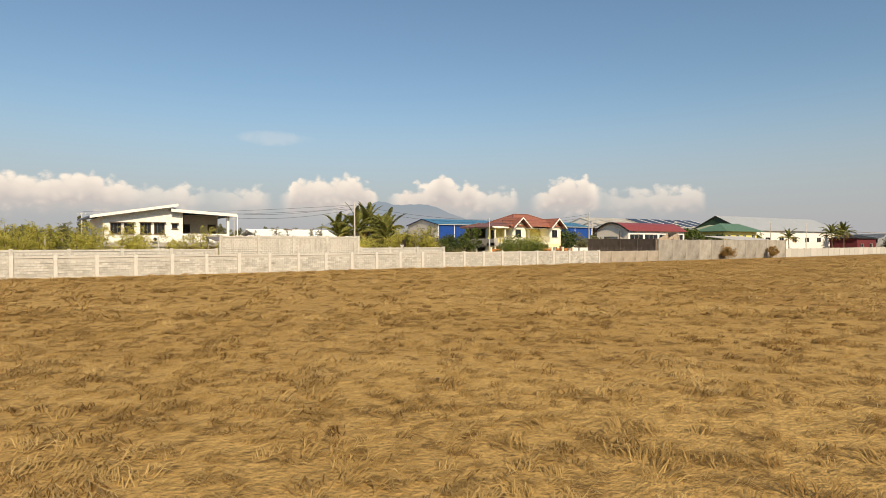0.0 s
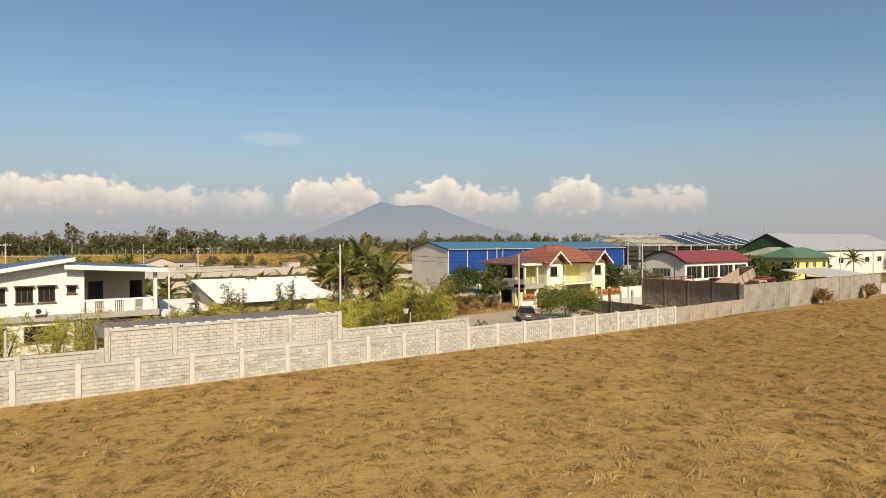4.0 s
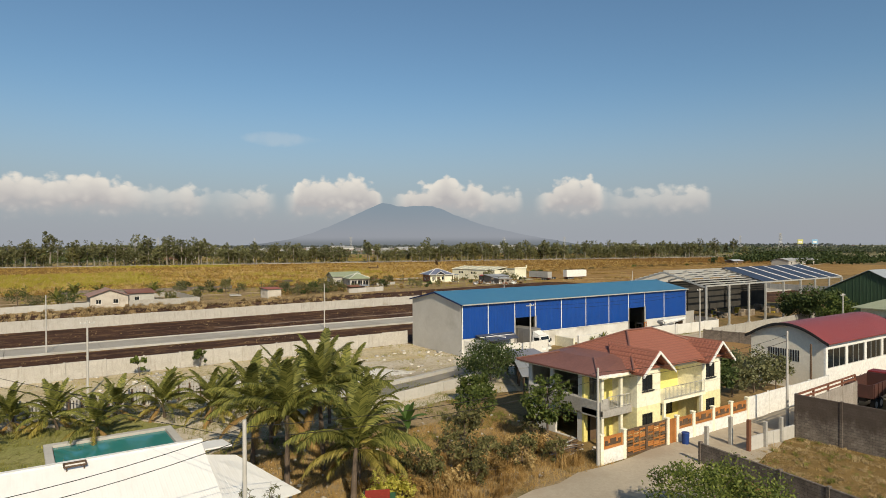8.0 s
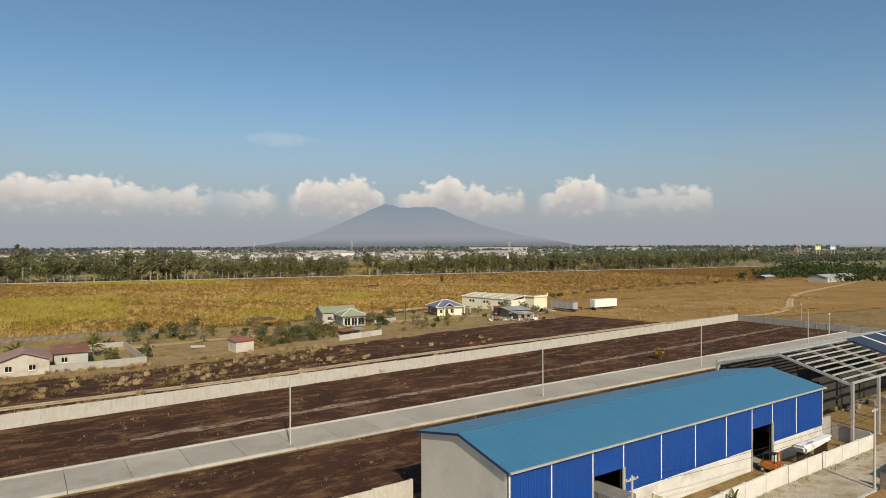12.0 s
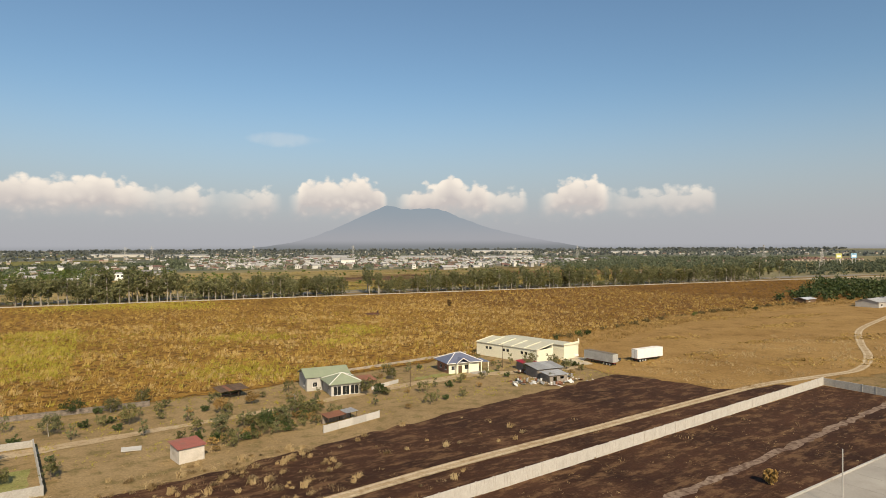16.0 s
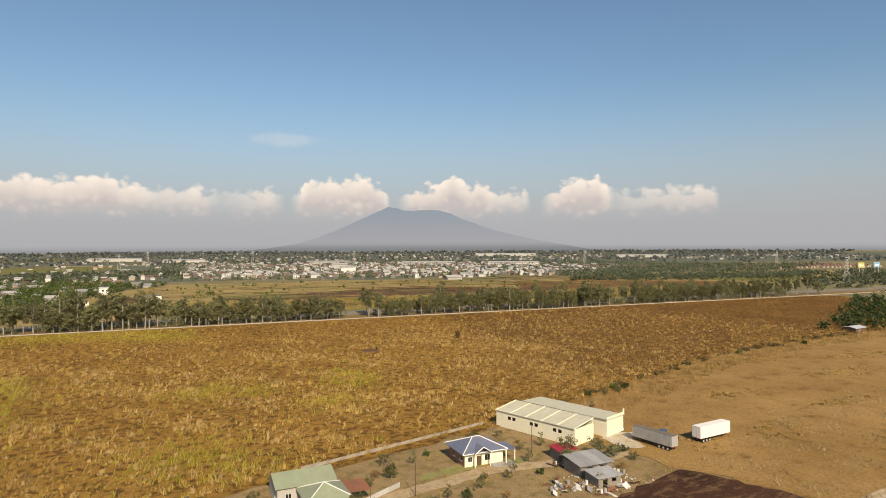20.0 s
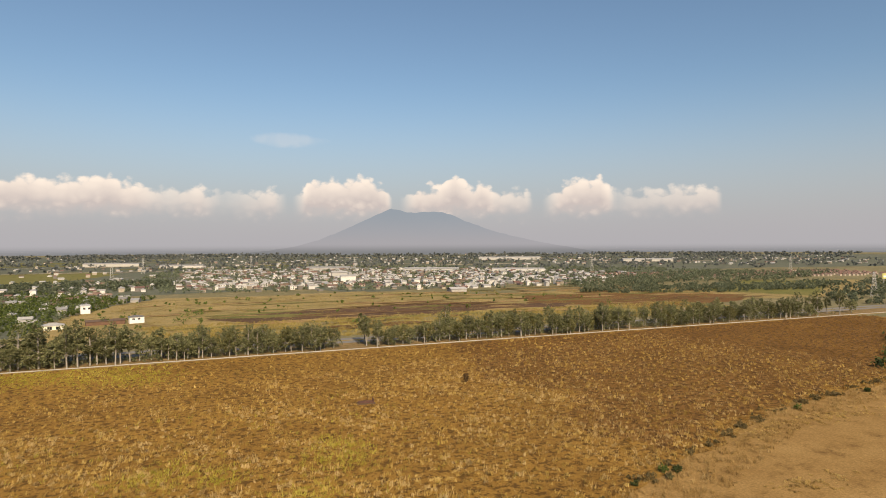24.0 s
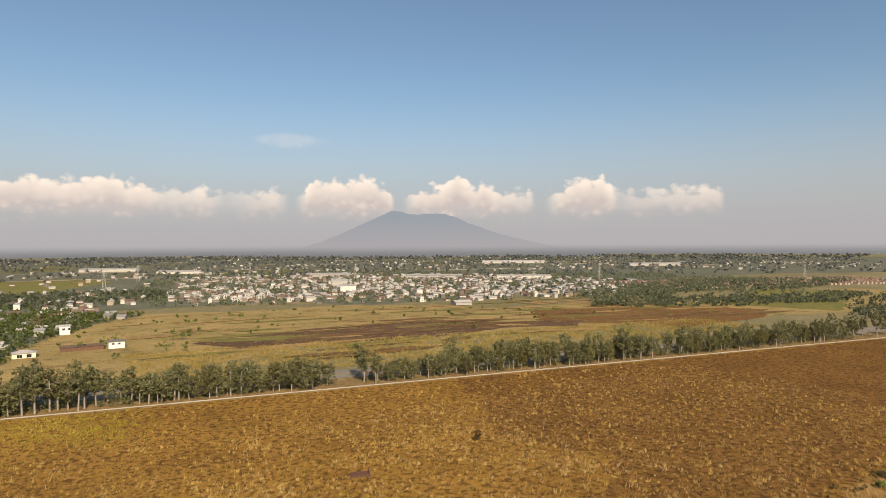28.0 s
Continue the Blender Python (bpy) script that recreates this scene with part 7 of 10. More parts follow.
def yard_shed():
    s = thing("shed", (0, 0, 0), "open yard shed with a pale sloping sheet roof", "shed")
    part("roof", slab(bm_new(), [(106.0, 61.2, 3.3), (119.5, 61.4, 3.3), (119.5, 67.5, 4.1), (106.0, 67.5, 4.1)], 0.08), sheet_mat("pale_shed_sheet", (0.62, 0.60, 0.56), (0.52, 0.50, 0.46), 0.5, 0.5, "X", dirt=(0.36, 0.28, 0.2)), s, "pale sheet roof")
    for x in (106.3, 112.8, 119.2):
        for y, z in ((61.5, 3.2), (67.2, 3.95)):
            part("post", boxes((x - 0.07, x + 0.07, y - 0.07, y + 0.07, 0, z)), DARKWOOD, s)
    for i, (x, y, w, d, z) in enumerate(((86, 66, 2.2, 1.6, 0.8), (88.5, 61.6, 3, 1.4, 1.1), (104, 62.2, 1.6, 1.2, 0.9), (117, 72, 2.2, 1.4, 1.2))):
        o = thing("scrap_heap", (x, y, 0), "heap of rusty scrap and planks", "scrap", "scrap heaps in the yard")
        rnd = random.Random(i)
        for j in range(9):
            a = Vector((rnd.uniform(-w, w), rnd.uniform(-d, d), rnd.uniform(0.03, 0.12)))
            b = Vector((rnd.uniform(-w, w), rnd.uniform(-d, d), rnd.uniform(0.2, z)))
            part("plank", rod(bm_new(), a, b, 0.07, 0.07, 5), RUSTY if j % 2 else DARKWOOD, o)
    for i, (x, y) in enumerate(((137, 121), (141, 124), (150, 122), (158, 121), (162, 125), (168, 121), (172, 124), (155, 126))):
        o = thing("scrap_heap", (x, y, 0), "heap of machine parts under the steel frame", "scrap", "scrap heaps under the frame")
        rnd = random.Random(40 + i)
        for j in range(10):
            m = mat("machine_paint", (0.30, 0.26, 0.20), (0.16, 0.12, 0.09), 0.6, 0.6, vary=0.4) if j else mat("machine_yellow", (0.5, 0.38, 0.05), (0.4, 0.3, 0.05), 0.8)
            sx, sy, sz = rnd.uniform(0.2, 0.9), rnd.uniform(0.2, 0.7), rnd.uniform(0.3, 1.5)
            px, py = rnd.uniform(-1.6, 1.6), rnd.uniform(-1.2, 1.2)
            part("machine_part", boxes((px - sx, px + sx, py - sy, py + sy, 0, sz), bevel=0.05), m, o)


yard_shed()


def pole(at, height, label="tall pale concrete utility pole", r=0.13, arms=1, lamp=False, shaft=None):
    p = thing("utility_pole", at, label, "pole", "utility poles")
    part("shaft", rod(bm_new(), (0, 0, -0.3), (0, 0, height), r, r * 0.62, 12), shaft or PALE, p, "tapered shaft")
    for i in range(arms):
        z = height - 0.35 - i * 0.6
        a = part("crossarm", boxes((-0.7, 0.7, -0.05, 0.05, z, z + 0.1)), DARKWOOD if i else STEEL, p)
        for x in (-0.6, -0.2, 0.2, 0.6):
            part("insulator", rod(bm_new(), (x, 0, z + 0.101), (x, 0, z + 0.22), 0.04, 0.03, 6), WHITE, a)
    return p


POLES = [(37.2, 73.6, 8.1), (62.6, 77.0, 6.8), (82.2, 74.0, 8.1), (86.0, 109.5, 7.5), (119.3, 106.3, 8.3), (35.4, 120.4, 7.8), (95.6, 78.4, 5.2)]
STRIP = [(33.0, 153.4, 8.2), (75.8, 153.4, 8.2), (118.5, 153.6, 8.2), (162.0, 153.7, 8.2), (206.0, 154.0, 8.2), (-10.0, 153.4, 8.2)]
for i, (x, y, z) in enumerate(POLES):
    pole((x, y, 0), z, arms=1 if 3 <= i < 6 else 0, shaft=DARKWOOD if i == 6 else None, label="short dark wooden pole beside the hall" if i == 6 else "tall pale concrete utility pole")
for x, y, z in STRIP:
    pole((x, y, 0.16), z, "slim pale street pole beside the concrete road", 0.11, 0)
for x, y, z in ((11.0, 130.0, 8.5), (-14.0, 118.0, 8.5), (130.0, 90.0, 8.0), (150.0, 78.0, 8.0), (176.0, 82.0, 8.2), (230, 160, 6.0), (252, 178, 6.0)):
    pole((x, y, 0), z)
for x, y, z in ((151.5, 252.4, 6.5), (187.0, 258.0, 7.0)):
    pole((x, y, 0), z, "thin dark wooden service pole", 0.09, 0, False, DARKWOOD)


def cable(a, b, sag, name="cable"):
    bm = bm_new()
    a, b = Vector(a), Vector(b)
    pts = [a.lerp(b, i / 10) - Vector((0, 0, sag * 4 * (i / 10) * (1 - i / 10))) for i in range(11)]
    rings = [[bm.verts.new(p + Vector((0, 0.018 * math.cos(k * 2.094), 0.018 * math.sin(k * 2.094)))) for k in range(3)] for p in pts]
    for p, q in zip(rings, rings[1:]):
        for k in range(3):
            bm.faces.new((p[k], p[(k + 1) % 3], q[(k + 1) % 3], q[k]))
    return tagged(part(name, bm, DARK), "thin black overhead cable between poles", "cable")


for (x0, y0, z0), (x1, y1, z1) in ((POLES[0], POLES[1]), (POLES[1], POLES[2]), (POLES[0], (22.3, 75.0, 6.6)), (POLES[0], (11.0, 130.0, 9.0)), (POLES[3], POLES[4])):
    for d in (0.0, 0.5):
        cable((x0, y0, z0 - 0.3 - d), (x1, y1, z1 - 0.3 - d), 0.5)


# ---- yard furniture ----
def pool():
    p = thing("swimming_pool", (0, 0, 0), "turquoise swimming pool with a pale concrete rim", "pool")
    water = bpy.data.materials.new("pool_water")
    water.use_nodes = True
    n = Nodes(water.node_tree)
    at = n.add("ShaderNodeTexCoord").outputs["Object"]
    lift = n.add("ShaderNodeBump", Strength=0.15, Distance=0.05, Height=n.noise(at, 3.0, 3.0, 0.5))
    sh = n.add("ShaderNodeBsdfPrincipled", Base_Color=n.mix(n.noise(at, 0.3, 3.0), (0.025, 0.17, 0.165), (0.04, 0.22, 0.205)), Roughness=0.06, Normal=lift.outputs[0])
    n.link(sh.outputs[0], n.add("ShaderNodeOutputMaterial").inputs[0])
    part("water", boxes((31.6, 39.4, 98.0, 102.6, 0.02, 0.22)), water, p, "still turquoise water")
    part("rim", boxes((31.0, 40.0, 97.3, 97.95, 0, 0.4), (31.0, 40.0, 102.65, 103.3, 0, 0.4), (31.0, 31.55, 97.95, 102.65, 0, 0.4), (39.45, 40.0, 97.95, 102.65, 0, 0.4), bevel=0.03), PALE, p, "pale concrete rim")
    patch("lawn", [(20, 98), (30.6, 96.8), (41, 103.5), (38, 109), (20, 111)], 0.10, LAWN, "patchy green lawn round the pool", 0.5, 2.0, "lawn")
    f = thing("fence", (28.0, 113.2, 0), "weathered picket fence of vertical poles", "fence")
    rnd = random.Random(8)
    for i in range(84):
        part("picket", boxes((i * 0.26, i * 0.26 + 0.15, -0.03, 0.03, 0, rnd.uniform(1.5, 1.9))), PALE if i % 4 else DARKWOOD, f)
    part("fence_rail", boxes((0, 22, 0.031, 0.08, 0.5, 0.58), (0, 22, 0.031, 0.08, 1.2, 1.28)), DARKWOOD, f)


def bench():
    b = thing("bench", (59.2, 64.0, 0.05), "rough wooden plank bench under the tree", "bench", turn=15)
    part("seat", boxes((-1.1, 1.1, -0.2, 0.2, 0.46, 0.52), bevel=0.01), PALE, b, "pale weathered plank")
    part("backrest", boxes((-1.1, 1.1, 0.22, 0.27, 0.6, 0.85), bevel=0.01), PALE, b)
    for x in (-0.9, 0.9):
        part("leg", boxes((x - 0.06, x + 0.06, -0.18, -0.06, 0, 0.46)), DARKWOOD, b)
        part("leg", boxes((x - 0.06, x + 0.06, 0.16, 0.28, 0, 0.84)), DARKWOOD, b)


def hoop():
    h = thing("basketball_hoop", (39.7, 65.1, 0), "old home-made basketball hoop with a white net", "basketball hoop", turn=168)
    part("pole", rod(bm_new(), (0, 0, 0), (0, 0, 2.5), 0.06, 0.05, 8), STEEL, h, "steel pole")
    part("backboard", boxes((0.07, 0.11, -0.65, 0.65, 2.35, 3.2), bevel=0.01), DARKWOOD, h, "dark weathered board")
    ring = bm_new()
    pts = [Vector((0.38 + 0.23 * math.cos(k * math.pi / 7), 0.23 * math.sin(k * math.pi / 7), 2.62)) for k in range(15)]
    for u, v in zip(pts, pts[1:]):
        rod(ring, u, v, 0.012, n=5)
    part("rim", ring, RUSTY, h, "rusty ring")
    net = bm_new()
    for k in range(14):
        u, v = k * math.pi / 7, (k + 1) * math.pi / 7
        for w in (0, 1):
            e, f = (u, v) if w else (v, u)
            rod(net, (0.38 + 0.23 * math.cos(e), 0.23 * math.sin(e), 2.61), (0.38 + 0.13 * math.cos(f), 0.13 * math.sin(f), 2.2), 0.012, n=4)
    part("net", net, WHITE, h, "white cord net")


def lane_posts():
    for i, (x, y, h) in enumerate(((71.4, 74.4, 1.9), (74.2, 74.2, 2.2), (73.9, 72.6, 2.4), (75.8, 72.4, 2.0), (78.0, 72.35, 2.0))):
        o = thing("post", (x, y, 0), "bare concrete fence post along the lane", "post", "posts along the lane")
        part("shaft", boxes((-0.13, 0.13, -0.13, 0.13, 0, h), bevel=0.02), RUSTY if i == 2 else CONCRETE, o)
    plain_wall("wall_stub", 74.1, 72.6, 80.0, 72.4, 1.1, 0.16, PALE, "broken low white wall along the lane", 3.0, False)
    plain_wall("kerb_lane", 82.0, 105.9, 119.0, 106.1, 0.25, 0.25, PALE, "pale kerb along the lane", 5.0, False)
    plain_wall("kerb_lot", 50.0, 103.6, 74.0, 109.4, 0.5, 0.55, PALE, "pale raised kerb along the grey lane", 4.0, False)
    g = thing("gate", (44.4, 76.7, 0), "rusty red metal sheet gate", "gate", turn=-25)
    part("panel", boxes((0, 1.3, -0.03, 0.03, 0.1, 2.5), bevel=0.01), mat("red_gate_paint", (0.30, 0.03, 0.02), (0.22, 0.03, 0.02), 0.8), g)
    part("gate_post", boxes((-0.09, -0.005, -0.06, 0.06, 0, 2.5)), DARK, g)
    part("gate_post", boxes((1.305, 1.6, -0.06, 0.06, 0, 2.3)), mat("green_gate_paint", (0.03, 0.10, 0.05), (0.03, 0.08, 0.04), 0.8), g, "dark green post")
    for i, (x, y) in enumerate(((64.0, 81.0), (63.2, 80.2), (62.0, 80.0))):
        o = thing("lumber_pile", (x, y, 0), "small pile of scrap lumber and poles", "lumber", "lumber piles by the house")
        rnd = random.Random(60 + i)
        for j in range(8):
            part("plank", rod(bm_new(), (rnd.uniform(-1.2, -0.4), rnd.uniform(-0.6, 0.6), 0.05 + j * 0.07), (rnd.uniform(0.4, 1.3), rnd.uniform(-0.6, 0.6), 0.05 + j * 0.07), 0.05, n=5), DARKWOOD if j % 3 else PALE, o)
    o = thing("boat", (0, 0, 0), "small boat under a white tarpaulin by the yard wall", "boat")
    hull = bm_new()
    prism(hull, [(119.6, 1.6), (125.2, 2.1), (126.2, 2.6), (119.2, 2.5)], "y", 113.0, 114.6)
    bmesh.ops.bevel(hull, geom=hull.edges[:], offset=0.25, segments=2, affect="EDGES")
    part("hull", hull, WHITE, o, "white boat hull")
    part("cradle", boxes((120.4, 120.7, 113.1, 114.5, 0, 1.7)), DARKWOOD, o)
    part("cradle", boxes((124.4, 124.7, 113.1, 114.5, 0, 2.1)), DARKWOOD, o)
    o = thing("forklift", (115.6, 114.9, 0.05), "small orange forklift at the warehouse door", "forklift", turn=-80)
    orange = mat("orange_machine_paint", (0.50, 0.16, 0.03), (0.4, 0.13, 0.03), 0.8, 0.5)
    part("body", boxes((-0.9, 0.8, -0.5, 0.5, 0.3, 1.1), bevel=0.08), orange, o)
    part("mast", boxes((0.85, 0.95, -0.4, -0.3, 0.1, 2.4), (0.85, 0.95, 0.3, 0.4, 0.1, 2.4), (0.85, 0.95, -0.3, 0.3, 2.2, 2.35)), orange, o)
    part("roof_guard", boxes((-0.6, 0.6, -0.5, 0.5, 2.0, 2.08), (-0.6, -0.52, -0.5, -0.42, 1.1, 2.0), (-0.6, -0.52, 0.42, 0.5, 1.1, 2.0), (0.52, 0.6, -0.5, -0.42, 1.1, 2.0), (0.52, 0.6, 0.42, 0.5, 1.1, 2.0)), DARK, o)
    for x in (-0.6, 0.5):
        for y in (-0.5, 0.5):
            wheel(o, (x, y, 0.28), 0.28, 0.2)
    slate = mat("flat_grey_sheet", (0.27, 0.27, 0.31), (0.21, 0.21, 0.24), 1.5, 0.6)
    s = thing("shed", (0, 0, 0), "low kitchen shed with a slate-grey sheet roof", "shed")
    part("roof", slab(bm_new(), [(74.4, 99.2, 2.45), (79.4, 97.6, 2.45), (80.6, 103.0, 2.9), (77.2, 104.6, 2.9)], 0.06), slate, s, "slate-grey sheet roof")
    part("wall", boxes((77.6, 80.0, 102.9, 103.05, 0, 2.6), (79.4, 79.55, 98.4, 102.8, 0, 2.35)), CONCRETE, s)
    for x, y in ((74.9, 99.4), (77.0, 98.7), (79.0, 98.0), (77.2, 103.9)):
        part("post", boxes((x - 0.06, x + 0.06, y - 0.06, y + 0.06, 0, 2.4)), DARKWOOD, s)
    s = thing("shed", (0, 0, 0), "lean-to shed of patched rusty and grey sheets", "shed")
    corner = Vector((70.4, 93.6, 2.35)), Vector((76.8, 91.8, 2.35)), Vector((79.2, 97.3, 2.7)), Vector((74.0, 98.9, 2.7))
    for i in range(5):
        for j in range(2):
            u0, u1, v0, v1 = i / 5, (i + 1) / 5 - 0.01, j / 2, (j + 1) / 2 + (0.03 if j == 0 else 0)
            pts = [corner[0].lerp(corner[1], u).lerp(corner[3].lerp(corner[2], u), v) + Vector((0, 0, 0.03 * ((i + j) % 2) + 0.02 * j)) for u, v in ((u0, v0), (u1, v0), (u1, v1), (u0, v1))]
            part("roof_sheet", slab(bm_new(), pts, 0.03), (GALV, slate, RUSTY, GALV, DIRTYWHITE)[(2 * i + 3 * j) % 5], s, "" if i + j else "patched metal sheet")
    for x, y in ((70.8, 93.8), (73.6, 93.0), (76.4, 92.3), (74.3, 98.5), (78.6, 97.2)):
        part("post", boxes((x - 0.06, x + 0.06, y - 0.06, y + 0.06, 0, 2.3)), DARKWOOD, s)
    part("wall", boxes((74.4, 78.6, 96.9, 97.0, 0, 2.3)), MATS["stained_render"], s, "stained back wall")
    w = plain_wall("wall_white_low", 58.0, 99.4, 71.6, 102.4, 1.1, 0.15, PALE, "broken pale garden wall", 3.0, False)


pool()
hoop()
bench()
lane_posts()


# ---- plants ----
def leaves(centres, radii, each, size, seed, slim=0.6, lift=0.0):
    """Corners and quads of small leaves scattered in balls round the centres."""
    rng = np.random.default_rng(seed)
    c = np.repeat(np.asarray(centres, float), each, 0)
    r = np.repeat(np.asarray(radii, float), each)[:, None]
    way = rng.normal(size=c.shape)
    way /= np.linalg.norm(way, axis=1)[:, None]
    p = c + way * r * rng.random((len(c), 1)) ** 0.45
    a = rng.normal(size=c.shape) + way * 0.6
    a[:, 2] += lift
    a /= np.linalg.norm(a, axis=1)[:, None]
    b = np.cross(a, rng.normal(size=c.shape))
    b /= np.linalg.norm(b, axis=1)[:, None]
    s = size * rng.uniform(0.6, 1.4, (len(c), 1))
    a, b = a * s, b * s * slim
    v = np.stack([p - a, p + b * 0.9, p + a, p - b * 0.9], 1).reshape(-1, 3)
    return v, np.arange(len(v)).reshape(-1, 4)


def limbs(bm, rnd, base, top, r, spread, count):
    """A tapered trunk and limbs that reach out of it. Returns the limb tips."""
    base, top = Vector(base), Vector(top)
    mid = base.lerp(top, 0.5) + Vector((rnd.uniform(-0.3, 0.3), rnd.uniform(-0.3, 0.3), 0)) * r * 3
    rod(bm, base, mid, r, r * 0.75, 7), rod(bm, mid, top, r * 0.75, r * 0.35, 7)
    tips = [top]
    for i in range(count):
        f = rnd.uniform(0.35, 0.95)
        s = base.lerp(mid, f * 2) if f < 0.5 else mid.lerp(top, f * 2 - 1)
        a = rnd.uniform(0, 2 * math.pi)
        e = s + Vector((math.cos(a) * spread, math.sin(a) * spread, rnd.uniform(0.15, 0.6) * spread)) * rnd.uniform(0.6, 1.05)
        rod(bm, s, e, r * 0.34, r * 0.1, 5)
        tips.append(e)
    return tips


def tree(name, at, height, wide, label, seed, leaf, bark=None, bare=0.3, clumps=34, each=26, size=0.2, flat=0.75, category="tree", group="", low=0.0):
    """A tree: tapered trunk with limbs, and a ragged crown of leaves in clumps."""
    rnd = random.Random(seed)
    t = thing(name, at, label, category, group)
    bm = bm_new()
    tips = limbs(bm, rnd, (0, 0, -0.2), (rnd.uniform(-0.3, 0.3), rnd.uniform(-0.3, 0.3), height * 0.8), max(0.05, height * 0.02), wide * 0.8, 9)
    part("trunk", bm, bark or BARK, t, "bark-covered trunk and limbs")
    cs, rs = [], []
    mid = height * (1 + bare) / 2
    half = height * (1 - bare) / 2
    for i in range(clumps):
        if i < len(tips) and rnd.random() < 0.7:
            c = tips[i]
        else:
            a, b = rnd.uniform(0, 2 * math.pi), math.acos(rnd.uniform(-1, 1))
            k = rnd.uniform(0.45, 1.0)
            c = Vector((wide * k * math.sin(b) * math.cos(a), wide * k * math.sin(b) * math.sin(a), mid + half * k * math.cos(b) * (1 if math.cos(b) > 0 else flat)))
        cs.append(c), rs.append(wide * rnd.uniform(0.16, 0.36))
    v, f = leaves([tuple(c) for c in cs], rs, each, size, seed)
    v[:, 2] = np.maximum(v[:, 2], 0.05 + low)
    crown = mesh_of("crown", v, f, leaf)
    crown.parent = t
    crown["label"] = "ragged leafy crown"
    return t


def frond_mesh(length, seed, rise, bend, hang):
    """One feathered palm leaf along +x: it leaves the crown at an angle of rise and arches over by bend degrees."""
    rng = np.random.default_rng(seed)
    k = 14
    path, way = [np.zeros(3)], []
    for i in range(k + 1):
        a = radians(rise - bend * (i / k) ** 1.35)
        way.append(np.array([math.cos(a), 0.0, math.sin(a)]))
        path.append(path[-1] + way[-1] * length / k)
    sway = rng.uniform(-0.10, 0.10)
    for i, q in enumerate(path):
        q[1] += sway * length * (i / k) ** 2
    verts, faces = [], []
    for i in range(k):
        w0, w1 = 0.055 * (1 - i / k) + 0.008, 0.055 * (1 - (i + 1) / k) + 0.008
        j = len(verts)
        verts += [path[i] + [0, -w0, 0], path[i] + [0, w0, 0], path[i + 1] + [0, w1, 0], path[i + 1] + [0, -w1, 0]]
        faces.append((j, j + 1, j + 2, j + 3))
    n = 50
    for i in range(n):
        t = (0.17 + 0.83 * i / n) * k
        m = min(int(t), k - 1)
        q, d = path[m] + (path[m + 1] - path[m]) * (t - m), way[m]
        l = 0.20 * length * math.sin(math.pi * (0.20 + 0.74 * t / k)) ** 0.8
        for s in (-1, 1):
            r = l * rng.uniform(0.7, 1.15)
            mid = q + d * r * 0.30 + np.array([0, s * r * 0.42, r * (0.08 - 0.25 * hang)])
            tip = mid + d * r * 0.28 + np.array([0, s * r * rng.uniform(0.10, 0.30), -r * rng.uniform(0.15, 0.45) * (0.4 + hang)])
            wide = d * 0.036 + np.array([0, 0, 0.009])
            j = len(verts)
            verts += [q - wide, q + wide, mid + wide, mid - wide, tip]
            faces += [(j, j + 1, j + 2, j + 3), (j + 3, j + 2, j + 4)]
    return verts, faces


STRAW = leaf_mat("straw", (0.46, 0.31, 0.115), (0.68, 0.50, 0.225), 0.25)
OLDPALM = leaf_mat("ageing_palm_leaves", (0.13, 0.12, 0.022), (0.44, 0.36, 0.09), 0.35)
FRONDS = []
for i, (leng, rise, bend, hang, leafmat) in enumerate(((4.2, 86, 50, 0.2, PALMLEAF), (4.6, 78, 66, 0.4, PALMLEAF), (4.7, 66, 82, 0.6, PALMLEAF), (4.6, 52, 92, 0.8, PALMLEAF), (4.4, 34, 92, 1.0, PALMLEAF), (4.0, 12, 84, 1.1, OLDPALM), (3.4, -14, 62, 1.1, DRYLEAF))):
    m_ = bpy.data.meshes.new("frond")
    v_, f_ = frond_mesh(leng, i, rise, bend, hang)
    m_.from_pydata([tuple(q) for q in v_], [], f_)
    m_.materials.append(leafmat)
    FRONDS.append(m_)


def palm(at, trunk_high, seed, scale=1.0, label="coconut palm with arching feathered fronds"):
    rnd = random.Random(seed)
    t = thing("palm", at, label, "palm tree", "coconut palms in the yard")
    bm = bm_new()
    lean = Vector((rnd.uniform(-0.3, 0.3), rnd.uniform(-0.3, 0.3), 0))
    pts = [Vector((0, 0, -0.2)) + lean * (i / 5) ** 2 + Vector((0, 0, (trunk_high + 0.2) * i / 5)) for i in range(6)]
    for i, (a, b) in enumerate(zip(pts, pts[1:])):
        rod(bm, a, b, (0.20 - 0.015 * i) * scale, (0.16 - 0.012 * i) * scale, 9)
    part("trunk", bm, BARK, t, "ringed grey-brown trunk")
    top = pts[-1]
    k = rnd.randint(19, 23)
    for i in range(k):
        age = i / (k - 1)
        o = new("frond", FRONDS[min(6, int(age ** 0.85 * 6.3 + rnd.uniform(-0.35, 0.35)))] if i else FRONDS[0])
        o.parent = t
        s = scale * rnd.uniform(0.85, 1.08)
        o.matrix_basis = Matrix.LocRotScale(top + Vector((0, 0, 0.25 * scale * (0.5 - age))), Euler((rnd.uniform(-0.15, 0.15), radians(rnd.uniform(-7, 7)), 2.4 * i + rnd.uniform(-0.35, 0.35))), (s, s, s))
    return t


